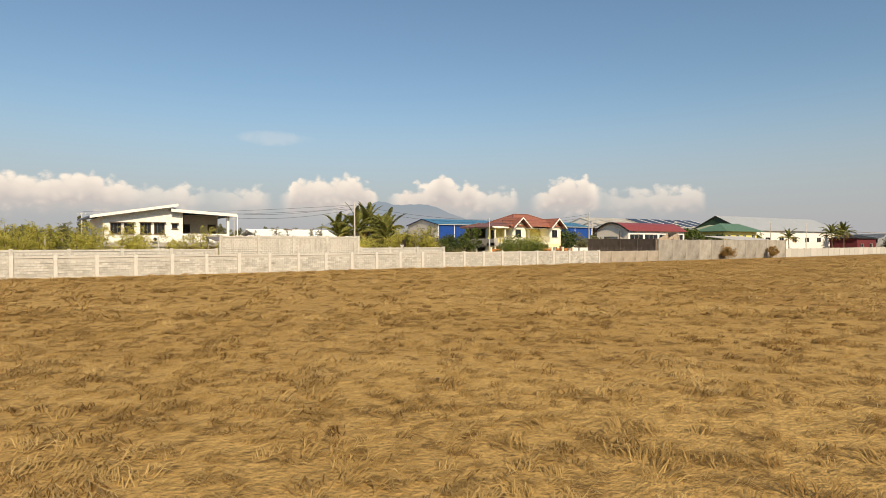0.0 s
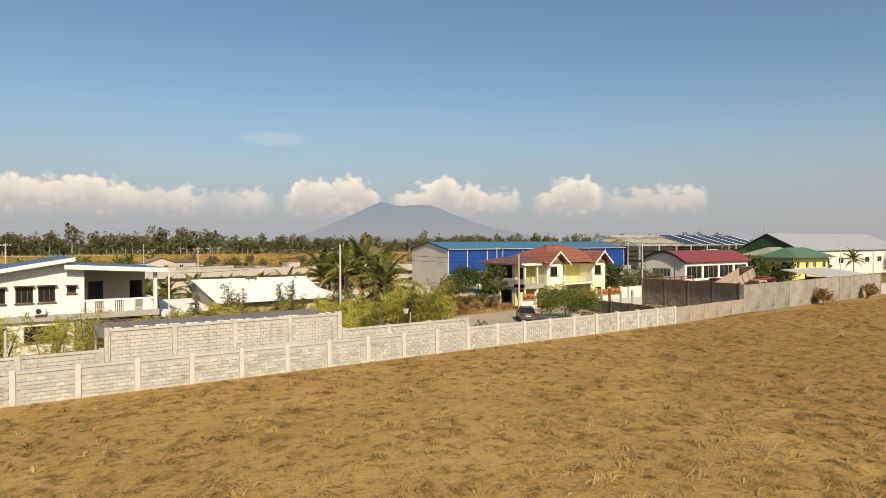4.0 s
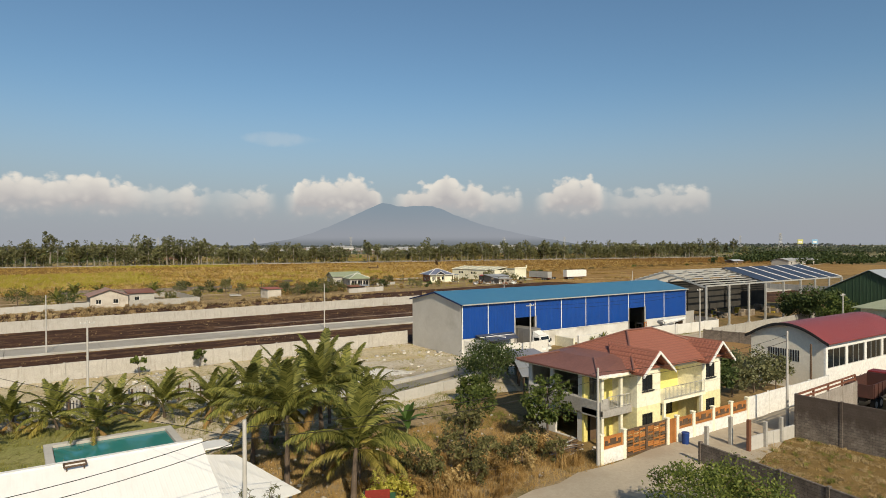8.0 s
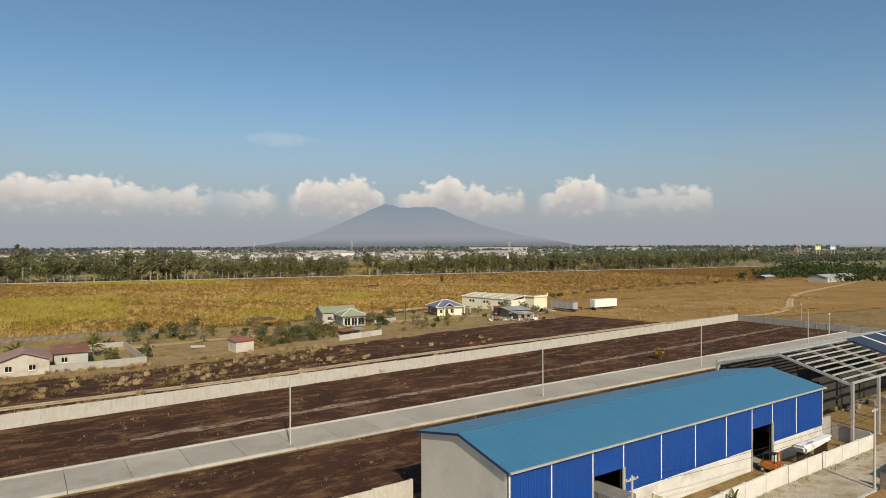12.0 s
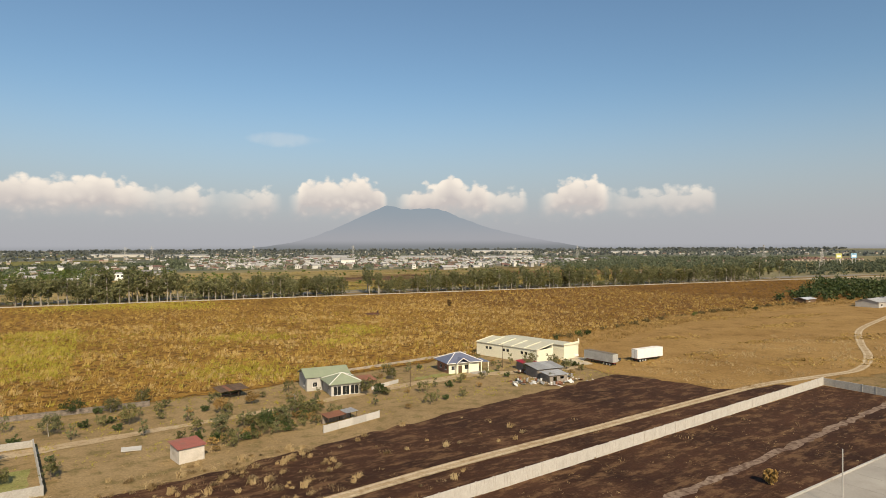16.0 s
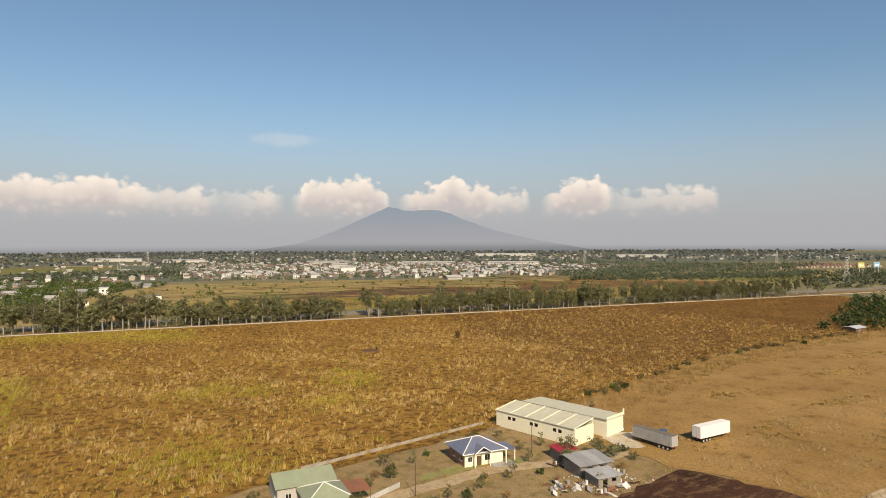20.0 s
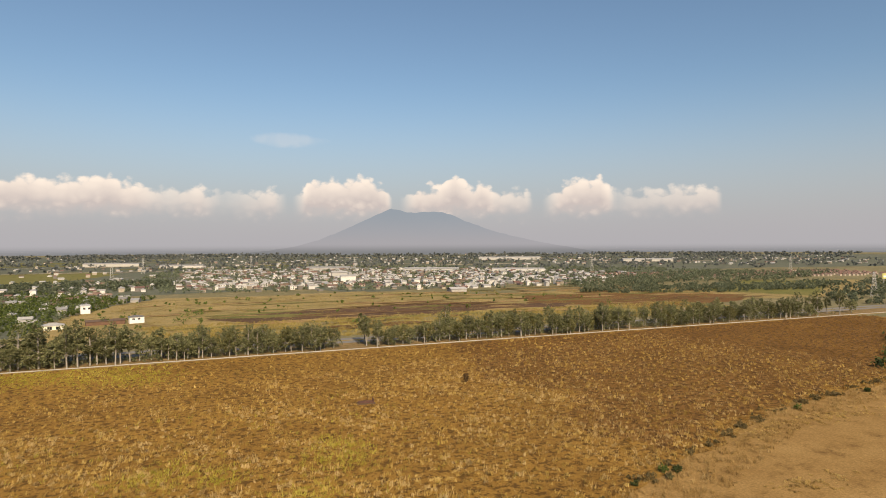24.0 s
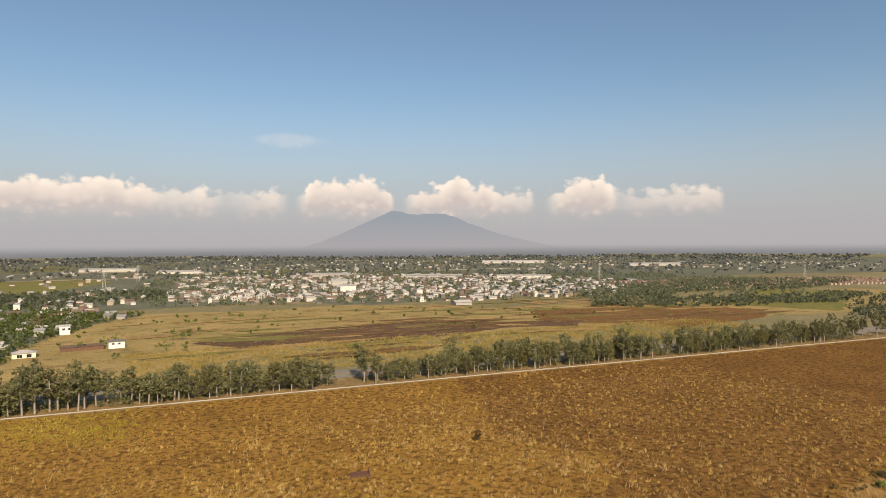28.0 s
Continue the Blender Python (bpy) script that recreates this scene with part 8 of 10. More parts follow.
for i, (x, y, h, s) in enumerate(((45.5, 80.3, 3.5, 1.08), (46.6, 87.2, 5.1, 1.1), (49.4, 90.0, 4.1, 1.02), (45.6, 94.8, 3.2, 0.98), (43.4, 85.4, 4.6, 1.05), (51.6, 97.2, 2.6, 0.9), (47.6, 99.4, 2.2, 0.9), (43.2, 103.2, 1.5, 0.85), (40.3, 107.4, 1.3, 0.8), (45.4, 106.2, 1.4, 0.75), (36.6, 109.0, 1.1, 0.8), (32.2, 108.4, 1.1, 0.8), (29.2, 110.0, 1.0, 0.78), (25.6, 105.4, 1.1, 0.8), (34.6, 103.8, 1.0, 0.8), (53.2, 93.0, 2.0, 0.8), (22.0, 101.0, 1.2, 0.85), (43.0, 91.0, 3.9, 1.0), (47.4, 83.4, 2.4, 0.9))):
    palm((x, y, 0), h, 20 + i, s)
for i, (x, y, h, s) in enumerate(((43.4, 119.4, 0.9, 0.36), (100.0, 111.2, 0.6, 0.3), (102.0, 111.3, 0.9, 0.33))):
    palm((x, y, 0), h, 60 + i, s, "small young palm with a tuft of fronds")
for i, (x, y, h, s) in enumerate(((184, 79, 5.0, 0.85), (188.6, 78, 5.4, 0.85), (206, 86, 4.6, 0.85), (224, 76, 5.0, 0.85), (171, 84, 4.0, 0.75), (48, 232, 2.2, 0.85), (42, 236, 2.6, 0.85), (62, 240, 2.2, 0.8), (38, 230, 2.0, 0.85))):
    palm((x, y, 0), h, 80 + i, s, "tall coconut palm beside the buildings")
for i, (x, y) in enumerate(((41.4, 128.0), (48.4, 129.4))):
    tree("tree", (x, y, 0), 2.6, 0.85, "slim young tree with a rounded tuft of leaves", 660 + i, LEAF, BARK, 0.45, 16, 24, 0.17, 0.9, "tree")

# feathery yellow-green shrubs between the wall and the sheds
LEAFOLIVE = leaf_mat("olive_sprays", (0.15, 0.165, 0.03), (0.40, 0.38, 0.085), 0.45)


def feather_bush(at, height, wide, seed, leaf, label="feathery yellow-green young casuarina", density=1.0):
    """Leaning stems with many fine needle sprays that hang from them."""
    rnd = random.Random(seed)
    rng = np.random.default_rng(seed)
    t = thing("bush", at, label, "bush", "feathery shrubs behind the wall")
    bm = bm_new()
    verts = []
    for i in range(rnd.randint(5, 7)):
        a = rnd.uniform(0, 6.28)
        tip = Vector((math.cos(a) * wide * rnd.uniform(0.2, 0.7), math.sin(a) * wide * rnd.uniform(0.2, 0.7), height * rnd.uniform(0.6, 1.0)))
        rod(bm, (0, 0, -0.1), tip, 0.045, 0.012, 5)
        k = int(22 * density)
        for j in range(k):
            f = 0.34 + 0.66 * (j + rnd.random()) / k
            start = tip * f
            b = rnd.uniform(0, 6.28)
            reach = wide * (0.75 - 0.45 * f) * rnd.uniform(0.6, 1.2)
            end = start + Vector((math.cos(b) * reach, math.sin(b) * reach, reach * rnd.uniform(-0.35, 0.55)))
            m = 17
            u = rng.random((m, 1))
            p = np.array(start) * (1 - u) + np.array(end) * u + rng.normal(0, 0.05, (m, 3))
            p[:, 2] += 0.35 * reach * (u[:, 0] - u[:, 0] ** 2)
            way = np.array(end - start) / max(reach, 0.1) * 0.55 + rng.normal(0, 0.45, (m, 3)) + [0, 0, -0.25]
            q = p + way * rng.uniform(0.14, 0.30, (m, 1))
            side = np.cross(way, rng.normal(size=(m, 3)))
            side *= 0.019 / np.maximum(np.linalg.norm(side, axis=1)[:, None], 1e-6)
            verts.append(np.stack([p - side, p + side, q + side * 0.5, q - side * 0.5], 1).reshape(-1, 3))
    part("trunk", bm, BARK, t, "thin brown stems")
    v = np.concatenate(verts)
    v[:, 2] = np.maximum(v[:, 2], 0.02)
    c = mesh_of("crown", v, np.arange(len(v)).reshape(-1, 4), leaf)
    c.parent = t
    c["label"] = "wispy needle-like foliage"
    return t


rnd_ = random.Random(12)
ROW = [(21.4, 71.8), (22.6, 71.2), (23.8, 72.3), (24.8, 71.4), (25.8, 72.2), (26.8, 71.6), (28.0, 72.2), (29.8, 72.4), (31.2, 71.6), (32.4, 72.0), (33.4, 71.2), (34.4, 71.4), (35.6, 70.6), (36.6, 70.8), (37.8, 70.6), (39.2, 70.8), (22.8, 74.6), (25.4, 74.6), (27.6, 74.8), (29.4, 74.4), (31.6, 74.2), (33.4, 74.4), (35.2, 73.6), (36.8, 74.0), (38.2, 74.8), (40.4, 73.4), (33.2, 66.4), (34.0, 65.2), (32.2, 61.8), (33.0, 62.8), (33.8, 61.4), (18.6, 67.0), (19.8, 69.4)]
HEDGE = [(40.6, 71.6), (40.4, 70.2), (40.3, 68.8), (40.4, 67.4), (40.6, 66.2), (41.0, 65.0), (42.0, 64.2), (43.0, 64.5), (41.8, 65.9), (41.6, 67.3), (41.4, 68.9), (41.7, 70.4), (43.2, 66.0), (43.9, 67.0), (43.0, 68.2), (42.0, 72.4), (43.4, 65.2)]
for i, (x, y) in enumerate(ROW):
    feather_bush((x, y, 0), rnd_.uniform(2.6, 3.9), rnd_.uniform(1.2, 1.7), 200 + i, LEAFYELLOW if i % 3 else LEAFOLIVE)
for i, (x, y) in enumerate(HEDGE):
    feather_bush((x, y, 0), rnd_.uniform(4.2, 5.4), rnd_.uniform(1.2, 1.7), 280 + i, LEAFYELLOW if i % 4 else LEAFOLIVE, "tall wispy yellow-green casuarina beside the pad", 0.8)
for i, (x, y) in enumerate([(-20, 63), (-14, 62), (-8, 64), (-3, 62.5), (1, 64.5), (4, 62.2), (7, 66), (10, 63), (13.4, 64.6), (15.4, 62.4), (-26, 64), (3, 70), (-4, 70), (11.2, 69.5), (14.4, 69.2), (-2.4, 61.4), (-1.2, 62.0), (0.2, 61.2), (1.4, 62.6), (2.6, 61.4), (3.6, 63.4), (5.0, 61.4), (6.0, 63.0), (8.2, 61.6), (9.4, 64.8), (-4.4, 61.6), (0.6, 66.4), (5.6, 65.4)]):
    feather_bush((x, y, 0), rnd_.uniform(3.4, 5.2), rnd_.uniform(1.6, 2.4), 300 + i, LEAFYELLOW if i % 5 else LEAFOLIVE, "bushy yellow-green shrub behind the wall")

for i, (x, y, h) in enumerate(((31.4, 74.2, 5.2), (32.6, 74.6, 5.4), (27.0, 74.6, 4.8), (28.0, 74.4, 4.2), (37.6, 75.2, 4.8), (24.4, 75.2, 4.4), (39.2, 76.0, 4.6))):
    feather_bush((x, y, 0), h, 0.75, 260 + i, LEAFGREY, "slender grey-green casuarina sapling", 0.62)
for i, (x, y) in enumerate(((22.6, 77.2), (23.8, 77.6), (24.9, 77.0))):
    tree("bush", (x, y, 0), 1.6, 1.0, "bush of rusty red leaves beside the outbuilding", 270 + i, leaf_mat("rusty_leaves", (0.16, 0.045, 0.02), (0.30, 0.10, 0.04)), BARK, 0.05, 24, 30, 0.12, 0.8, "bush")

# broadleaf trees of the near yards
NEAR_TREES = [("tree", (59.4, 66.0, 0), 3.5, 3.6, "low spreading mimosa tree shading the parked car", 1, leaf_mat("mimosa_leaves", (0.06, 0.092, 0.02), (0.23, 0.26, 0.055)), 0.28, 60, 200, 0.085), ("tree", (63.0, 82.4, 0), 5.4, 1.9, "dense green mango tree beside the house", 2, LEAF, 0.2, 46, 50, 0.14),
              ("tree", (60.4, 88.2, 0), 3.9, 2.0, "leafy green tree in the garden", 3, LEAF, 0.25, 36, 44, 0.12), ("tree", (57.0, 85.0, 0), 3.4, 1.8, "spreading yard tree with pale green leaves", 4, LEAFDUSTY, 0.3, 26, 34, 0.13),
              ("tree", (73.4, 102.3, 0), 4.2, 3.7, "low broad dark tree on the sandy lot", 5, LEAFDARK, 0.10, 90, 70, 0.13), ("tree", (66.0, 95.6, 0), 2.8, 1.8, "low bushy tree by the broken wall", 6, LEAF, 0.15, 46, 46, 0.15),
              ("tree", (84.8, 82.4, 0), 5.6, 2.2, "tall dark leafy garden tree", 7, LEAFDARK, 0.1, 60, 60, 0.17), ("tree", (85.6, 85.4, 0), 4.6, 2.2, "dark leafy garden tree", 8, LEAFDARK, 0.1, 50, 50, 0.16),
              ("tree", (88.6, 82.6, 0), 4.6, 2.3, "olive-leaved fruit tree in the garden", 9, LEAFGREY, 0.1, 50, 40, 0.15), ("tree", (91.8, 82.2, 0), 4.4, 2.4, "olive-leaved fruit tree in the garden", 10, LEAFGREY, 0.1, 50, 40, 0.15),
              ("tree", (94.6, 81.4, 0), 3.8, 1.9, "reddish-green ornamental garden tree", 11, LEAFGREY, 0.1, 46, 40, 0.15), ("tree", (119.6, 79.0, 0), 6.0, 2.6, "bushy tree near the yellow house", 12, LEAF, 0.1, 60, 40, 0.2),
              ("tree", (123.6, 76.6, 0), 4.6, 2.6, "bushy tree near the yellow house", 13, LEAFDARK, 0.1, 60, 40, 0.2), ("tree", (154.6, 103.6, 0), 7.4, 3.8, "large dark tree by the green warehouse", 14, LEAFDARK, 0.1, 70, 40, 0.26),
              ("tree", (156.0, 109.4, 0), 6.0, 3.4, "large dark tree by the green warehouse", 15, LEAFDARK, 0.1, 70, 40, 0.26), ("tree", (47.2, 78.6, 0), 2.0, 1.4, "thorny yellowing shrub by the gate", 16, LEAFYELLOW, 0.05, 40, 40, 0.12),
              ("tree", (51.4, 82.4, 0), 2.2, 1.6, "low leafy green shrub", 17, LEAFDUSTY, 0.05, 28, 30, 0.11), ("tree", (54.4, 80.6, 0), 3.2, 1.6, "slim young garden tree", 18, LEAFDUSTY, 0.25, 22, 30, 0.12),
              ("tree", (12.0, 92.0, 0), 5.0, 2.6, "leafy tree behind the white house", 19, LEAF, 0.2, 50, 44, 0.18), ("tree", (24.0, 92.6, 0), 3.4, 2.2, "leafy green tree behind the shed", 20, LEAF, 0.1, 46, 44, 0.15),
              ("tree", (146.4, 97.6, 0), 6.0, 2.8, "green tree between the houses", 21, LEAF, 0.15, 60, 40, 0.24), ("tree", (150.0, 82.6, 0), 5.0, 2.6, "green tree beside the yellow house", 22, LEAF, 0.1, 50, 40, 0.2),
              ("tree", (205.0, 72.0, 0), 4.0, 3.0, "round bush along the fence", 23, LEAFDARK, 0.02, 60, 40, 0.2), ("tree", (212.0, 72.0, 0), 3.6, 3.0, "round bush along the fence", 24, LEAF, 0.02, 60, 40, 0.2),
              ("bush", (98.5, 58.2, 0), 2.3, 1.3, "dry thorny bush against the yard wall", 25, DRYLEAF, 0.02, 36, 40, 0.12), ("bush", (113.2, 58.6, 0), 2.4, 1.1, "dry thorny bush against the yard wall", 26, DRYLEAF, 0.02, 36, 40, 0.12)]
NEAR_TREES.append(("bush", (45.6, 63.0, 0), 1.3, 0.9, "sparse weedy sapling on the dirt lane", 27, LEAF, 0.1, 9, 12, 0.11))
for name, at, h, w, label, seed, leaf, bare, clumps, each, size in NEAR_TREES:
    tree(name, at, h, w, label, seed, leaf, None, bare, clumps, each, size, 0.8, name)


def shrub_set(places, protos, group):
    """Copies of a few shrubs, turned and sized at random."""
    rnd = random.Random(77)
    for i, (x, y) in enumerate(places):
        p = protos[i % len(protos)]
        s = rnd.uniform(0.75, 1.25)
        o = copy_thing(p, pose(x, y, 0, 0, 0, rnd.uniform(0, 360)) @ Matrix.Diagonal((s, s, s, 1)))
        o["group"] = group


SHRUBS = [tree("bush", (98.0 + 3 * i, 235.0, 0), (1.5, 1.9, 1.6, 2.6, 3.0)[i], (1.1, 1.2, 1.0, 1.3, 0.9)[i], ("small round green bush on bare dirt", "dusty olive bush on bare dirt", "withered brown bush on bare dirt", "tall dusty bush beside the farm road", "thin grey-green sapling on bare dirt")[i], 400 + i, (LEAFDARK, LEAFDUSTY, DRYLEAF, LEAFDUSTY, LEAFGREY)[i], None, 0.05, 22, (20, 14, 9, 16, 10)[i], 0.15, 0.9, "bush", "bushes of the farm compound") for i in range(5)]
rnd_ = random.Random(31)
SPOTS = [(108, 244), (110, 241), (112, 239.5), (113.5, 241.5), (115, 240), (116.5, 242), (118, 240.5), (119.5, 239), (121, 241), (122.5, 239.5), (114, 237.5), (116.5, 236.5), (119, 236), (117.5, 233.5), (112, 235), (109.5, 238), (124, 237), (104, 233), (107, 236), (110, 232), (112, 238), (115, 235), (118, 238), (120, 242), (106, 240), (109, 243), (113, 243), (101, 240), (96, 242), (87, 246), (84, 252), (92, 256), (99, 258), (104, 262), (88, 262), (78, 258), (116, 262), (121, 258), (124, 264), (127, 254), (143, 250), (141, 247.5), (147, 246), (151, 245), (156, 247.5), (160, 246.5), (165, 248), (168, 251), (172, 249.5), (176, 251), (180, 248), (146, 262), (150, 266), (155, 270), (161, 268), (166, 271), (186, 262), (190, 266), (188, 272), (192, 261), (196, 247), (193, 243), (197, 240), (186, 235), (75, 250), (66, 252), (58, 248), (50, 246), (222, 283), (228, 277), (240, 290), (252, 287), (262, 282), (74, 262), (64, 264), (82, 268), (95, 266), (96, 228.5), (100, 229), (183, 254), (206, 246), (204, 242)] + [(104 + 0.8 * i, 236.5 + 0.28 * i + 2.2 * (i % 3)) for i in range(26)] + [(100 + 1.5 * i, 231.6 + 0.12 * i) for i in range(9)] + [(140.3, 234.3), (145.3, 234.8), (148.6, 235.2), (151.7, 236.1), (156.8, 235.5), (165.4, 240.9), (167.5, 250.3), (135.1, 240.6), (82.6, 258.6), (80.6, 257.4), (84.6, 259.8), (92.5, 261), (96.6, 251.1), (101.5, 257.2), (103.1, 248.9), (99.8, 234.7), (71.6, 228.4), (71.8, 231.0), (71.9, 239), (98, 236), (97.4, 232.8), (105, 250.5), (94.2, 234), (95.8, 236.6), (93.0, 238.6)]
shrub_set([(x + rnd_.uniform(-0.8, 0.8), y + rnd_.uniform(-0.8, 0.8)) for x, y in SPOTS], SHRUBS, "bushes of the farm compound")
for i, (x, y, h, w, leaf) in enumerate(((138.0, 251.0, 4.4, 1.8, LEAFDUSTY), (140.6, 249.2, 3.0, 1.4, LEAFDARK), (99.5, 237.5, 4.4, 2.0, LEAFGREY), (84.0, 268.0, 3.6, 2.2, LEAFDUSTY), (77.0, 272.0, 3.4, 2.6, LEAFDARK), (91.0, 272.5, 3.8, 2.0, LEAFDUSTY), (86.0, 255.6, 4.8, 2.0, LEAFDUSTY), (198.6, 248.4, 4.6, 2.2, LEAFGREY), (201.0, 245.4, 3.4, 2.0, LEAFGREY), (40.0, 228, 4.0, 3.0, LEAFDARK), (34.0, 226, 4.0, 3.0, LEAFDUSTY), (64.6, 231.0, 2.8, 1.8, LEAFDUSTY), (30, 238, 5, 3.4, LEAFDARK), (22, 244, 5, 3.6, LEAFDUSTY), (14, 236, 4.5, 3.2, LEAFDARK), (118.0, 246.0, 5.0, 2.2, LEAFDUSTY), (108.5, 236.0, 4.2, 2.0, LEAFDARK), (192.5, 252.0, 5.4, 2.4, LEAFDUSTY), (188.0, 247.0, 4.0, 2.0, LEAFGREY), (152.0, 263.0, 3.4, 1.8, LEAFDUSTY), (178.5, 270.0, 4.2, 2.0, LEAFDUSTY), (72.0, 256.0, 4.4, 2.2, LEAFGREY), (104.0, 254.0, 3.6, 1.8, DRYLEAF), (112.0, 258.0, 3.0, 1.6, DRYLEAF))):
    tree("tree", (x, y, 0), h, w, "leafy tree in the farm compound", 500 + i, leaf, PALEBARK if i % 2 else None, 0.15, 40, 24, 0.16, 0.8)

SCRUB = [tree("bush", (49.0 + 4 * i, 79.6 + 0.2 * i, 0), (1.5, 1.1, 1.9)[i], (1.1, 1.2, 0.9)[i], ("dry brown scrub beside the lane", "low straw-coloured scrub in the yard", "dusty green scrub in the yard")[i], 440 + i, (DRYLEAF, STRAW, LEAFDUSTY)[i], None, 0.0, 26, 26, 0.09, 0.9, "bush", "scrub in the yard") for i in range(3)]
rnd_ = random.Random(91)
shrub_set([(48.2 + 0.62 * i + rnd_.uniform(-0.6, 0.6), 79.3 + (i % 4) * 1.5 + rnd_.uniform(-0.5, 0.5)) for i in range(24)], SCRUB, "scrub in the yard")

# ---- grass ----
def grass(name, xs, ys, count, high, wide, blades, material, label, seed, keep=None, lean=(0.25, 0.1), spread=0.14, flat=1.0, comb_over=0.0, tussock=0.0):
    """Tufts of thin blades; keep(x, y) gives the share of tufts that stay at a place; flat lays them over."""
    rng = np.random.default_rng(seed)
    x, y = rng.uniform(*xs, count), rng.uniform(*ys, count)
    if keep is not None:
        ok = rng.random(count) < keep(x, y)
        x, y = x[ok], y[ok]
    size = rng.uniform(0.5, 1.3, len(x))
    way = drift(x, y, comb_over, seed + 50) * 9.0 + rng.normal(0, 0.7, len(x)) if comb_over else rng.uniform(0, 2 * np.pi, len(x))
    comb = np.repeat(way, blades)
    size = np.repeat(size, blades)
    x, y = np.repeat(x, blades), np.repeat(y, blades)
    n = len(x)
    a = comb + rng.normal(0, 0.7 if comb_over else 1.1, n)
    if tussock:
        a = rng.uniform(0, 2 * np.pi, n)
        far = np.sqrt(rng.random(n)) * tussock * size
        base = np.stack([x + np.cos(a) * far, y + np.sin(a) * far, np.full(n, 0.01)], 1)
    else:
        base = np.stack([x + rng.normal(0, spread, n), y + rng.normal(0, spread, n), np.full(n, 0.01)], 1)
    out = rng.uniform(0.2, 0.9, n) * flat
    bend_ = np.stack([np.cos(a) * out + lean[0], np.sin(a) * out + lean[1], rng.uniform(0.5, 1.15, n)], 1)
    bend_ *= (size * high * rng.uniform(0.6, 1.2, n))[:, None]
    b = rng.uniform(0, 2 * np.pi, n)
    side = np.stack([np.cos(b), np.sin(b), np.zeros(n)], 1) * (wide * size)[:, None]
    v = np.stack([base - side, base + side, base + bend_], 1).reshape(-1, 3)
    o = mesh_of(name, v, np.arange(len(v)).reshape(-1, 3), material)
    return tagged(o, label, "grass", kind="stuff")


def drift(x, y, scale, seed):
    """Smooth random patches between 0 and 1."""
    rng = np.random.default_rng(seed)
    out = np.zeros_like(x)
    for k in range(7):
        a, f = rng.uniform(0, 2 * np.pi), rng.uniform(0.5, 1.9) / scale
        out += np.sin((x * np.cos(a) + y * np.sin(a)) * f * 2 * np.pi + rng.uniform(0, 6.28))
    return 1 / (1 + np.exp(-out * 1.1))


def gold_spots(x, y):
    """Where grass was left standing in the mown field."""
    out = np.zeros_like(x)
    for cx, cy, a, b in ((313, 298, 22, 7), (281, 265, 16, 6), (352, 293, 26, 7), (347, 260, 24, 7), (254, 234, 12, 6), (229, 240, 8, 7), (268, 211, 16, 6), (288, 198, 16, 6), (336, 225, 22, 7), (300, 240, 14, 4), (390, 275, 24, 6)):
        out = np.maximum(out, np.exp(-((x - cx) / a) ** 2 - ((y - cy + 0.15 * (x - cx)) / b) ** 2))
    return np.clip(out * (0.3 + drift(x, y, 7, 131)) * 1.3 - 0.3, 0, 1)


def near_start(x, y):
    """The fan of field before the place where the flight begins."""
    along, aside = 0.57 * x + 0.82 * y, 0.82 * x - 0.57 * y
    return (along > 5) * (along < 24) * (abs(aside) < 0.75 * along + 3)


def tuft_field(name, xs, ys, per, blades, reach, high, wide, material, label, seed, keep, wind):
    """Dry grass in tufts that have been blown over: curved blades that rise, lean out one way and hang."""
    rng = np.random.default_rng(seed)
    count = int((xs[1] - xs[0]) * (ys[1] - ys[0]) * per)
    x, y = rng.uniform(*xs, count), rng.uniform(*ys, count)
    ok = rng.random(count) < keep(x, y)
    x, y = x[ok], y[ok]
    size = rng.uniform(0.55, 1.25, len(x)) * (0.75 + 0.5 * drift(x, y, 4.0, seed + 3))
    way = wind + 2.6 * (drift(x, y, 1.6, seed + 1) - 0.5) + 1.8 * (drift(x, y, 0.7, seed + 2) - 0.5) + rng.normal(0, 0.35, len(x))
    x, y, size, way = (np.repeat(k, blades) for k in (x, y, size, way))
    n = len(x)
    a = way + rng.normal(0, 0.55, n)
    r = reach * 0.45 * size * np.sqrt(rng.random(n))
    c = rng.uniform(0, 2 * np.pi, n)
    base = np.stack([x + np.cos(c) * r, y + np.sin(c) * r, np.full(n, 0.01)], 1)
    out = reach * size * rng.uniform(0.5, 1.25, n)
    up = high * size * rng.uniform(0.45, 1.2, n)
    flat = np.stack([np.cos(a), np.sin(a), np.zeros(n)], 1)
    mid = base + flat * (out * 0.42)[:, None]
    mid[:, 2] += up
    tip = base + flat * out[:, None]
    tip[:, 2] += up * rng.uniform(0.25, 1.0, n)
    side = np.stack([-np.sin(a), np.cos(a), rng.normal(0, 0.3, n)], 1) * (wide * size)[:, None]
    v = np.stack([base - side, base + side, mid - side, mid + side, tip], 1).reshape(-1, 3)
    f = (np.array([(0, 1, 3), (0, 3, 2), (2, 3, 4)])[None] + 5 * np.arange(n)[:, None, None]).reshape(-1, 3)
    return tagged(mesh_of(name, v, f, material), label, "grass", kind="stuff")


def east_side(x, y):
    """Rises from 0 to 1 towards the browner side of the field."""
    return 1 / (1 + np.exp(-(0.82 * x - 0.57 * y - 4.0 + 6 * (drift(x, y, 7.0, 88) - 0.5)) / 2.0))


def far_start(x, y):
    along, aside = 0.57 * x + 0.82 * y, 0.82 * x - 0.57 * y
    return (along >= 22) * (abs(aside) < 0.78 * along + 4) * (y < 57.2 + 0.02 * np.maximum(x - 66, 0))


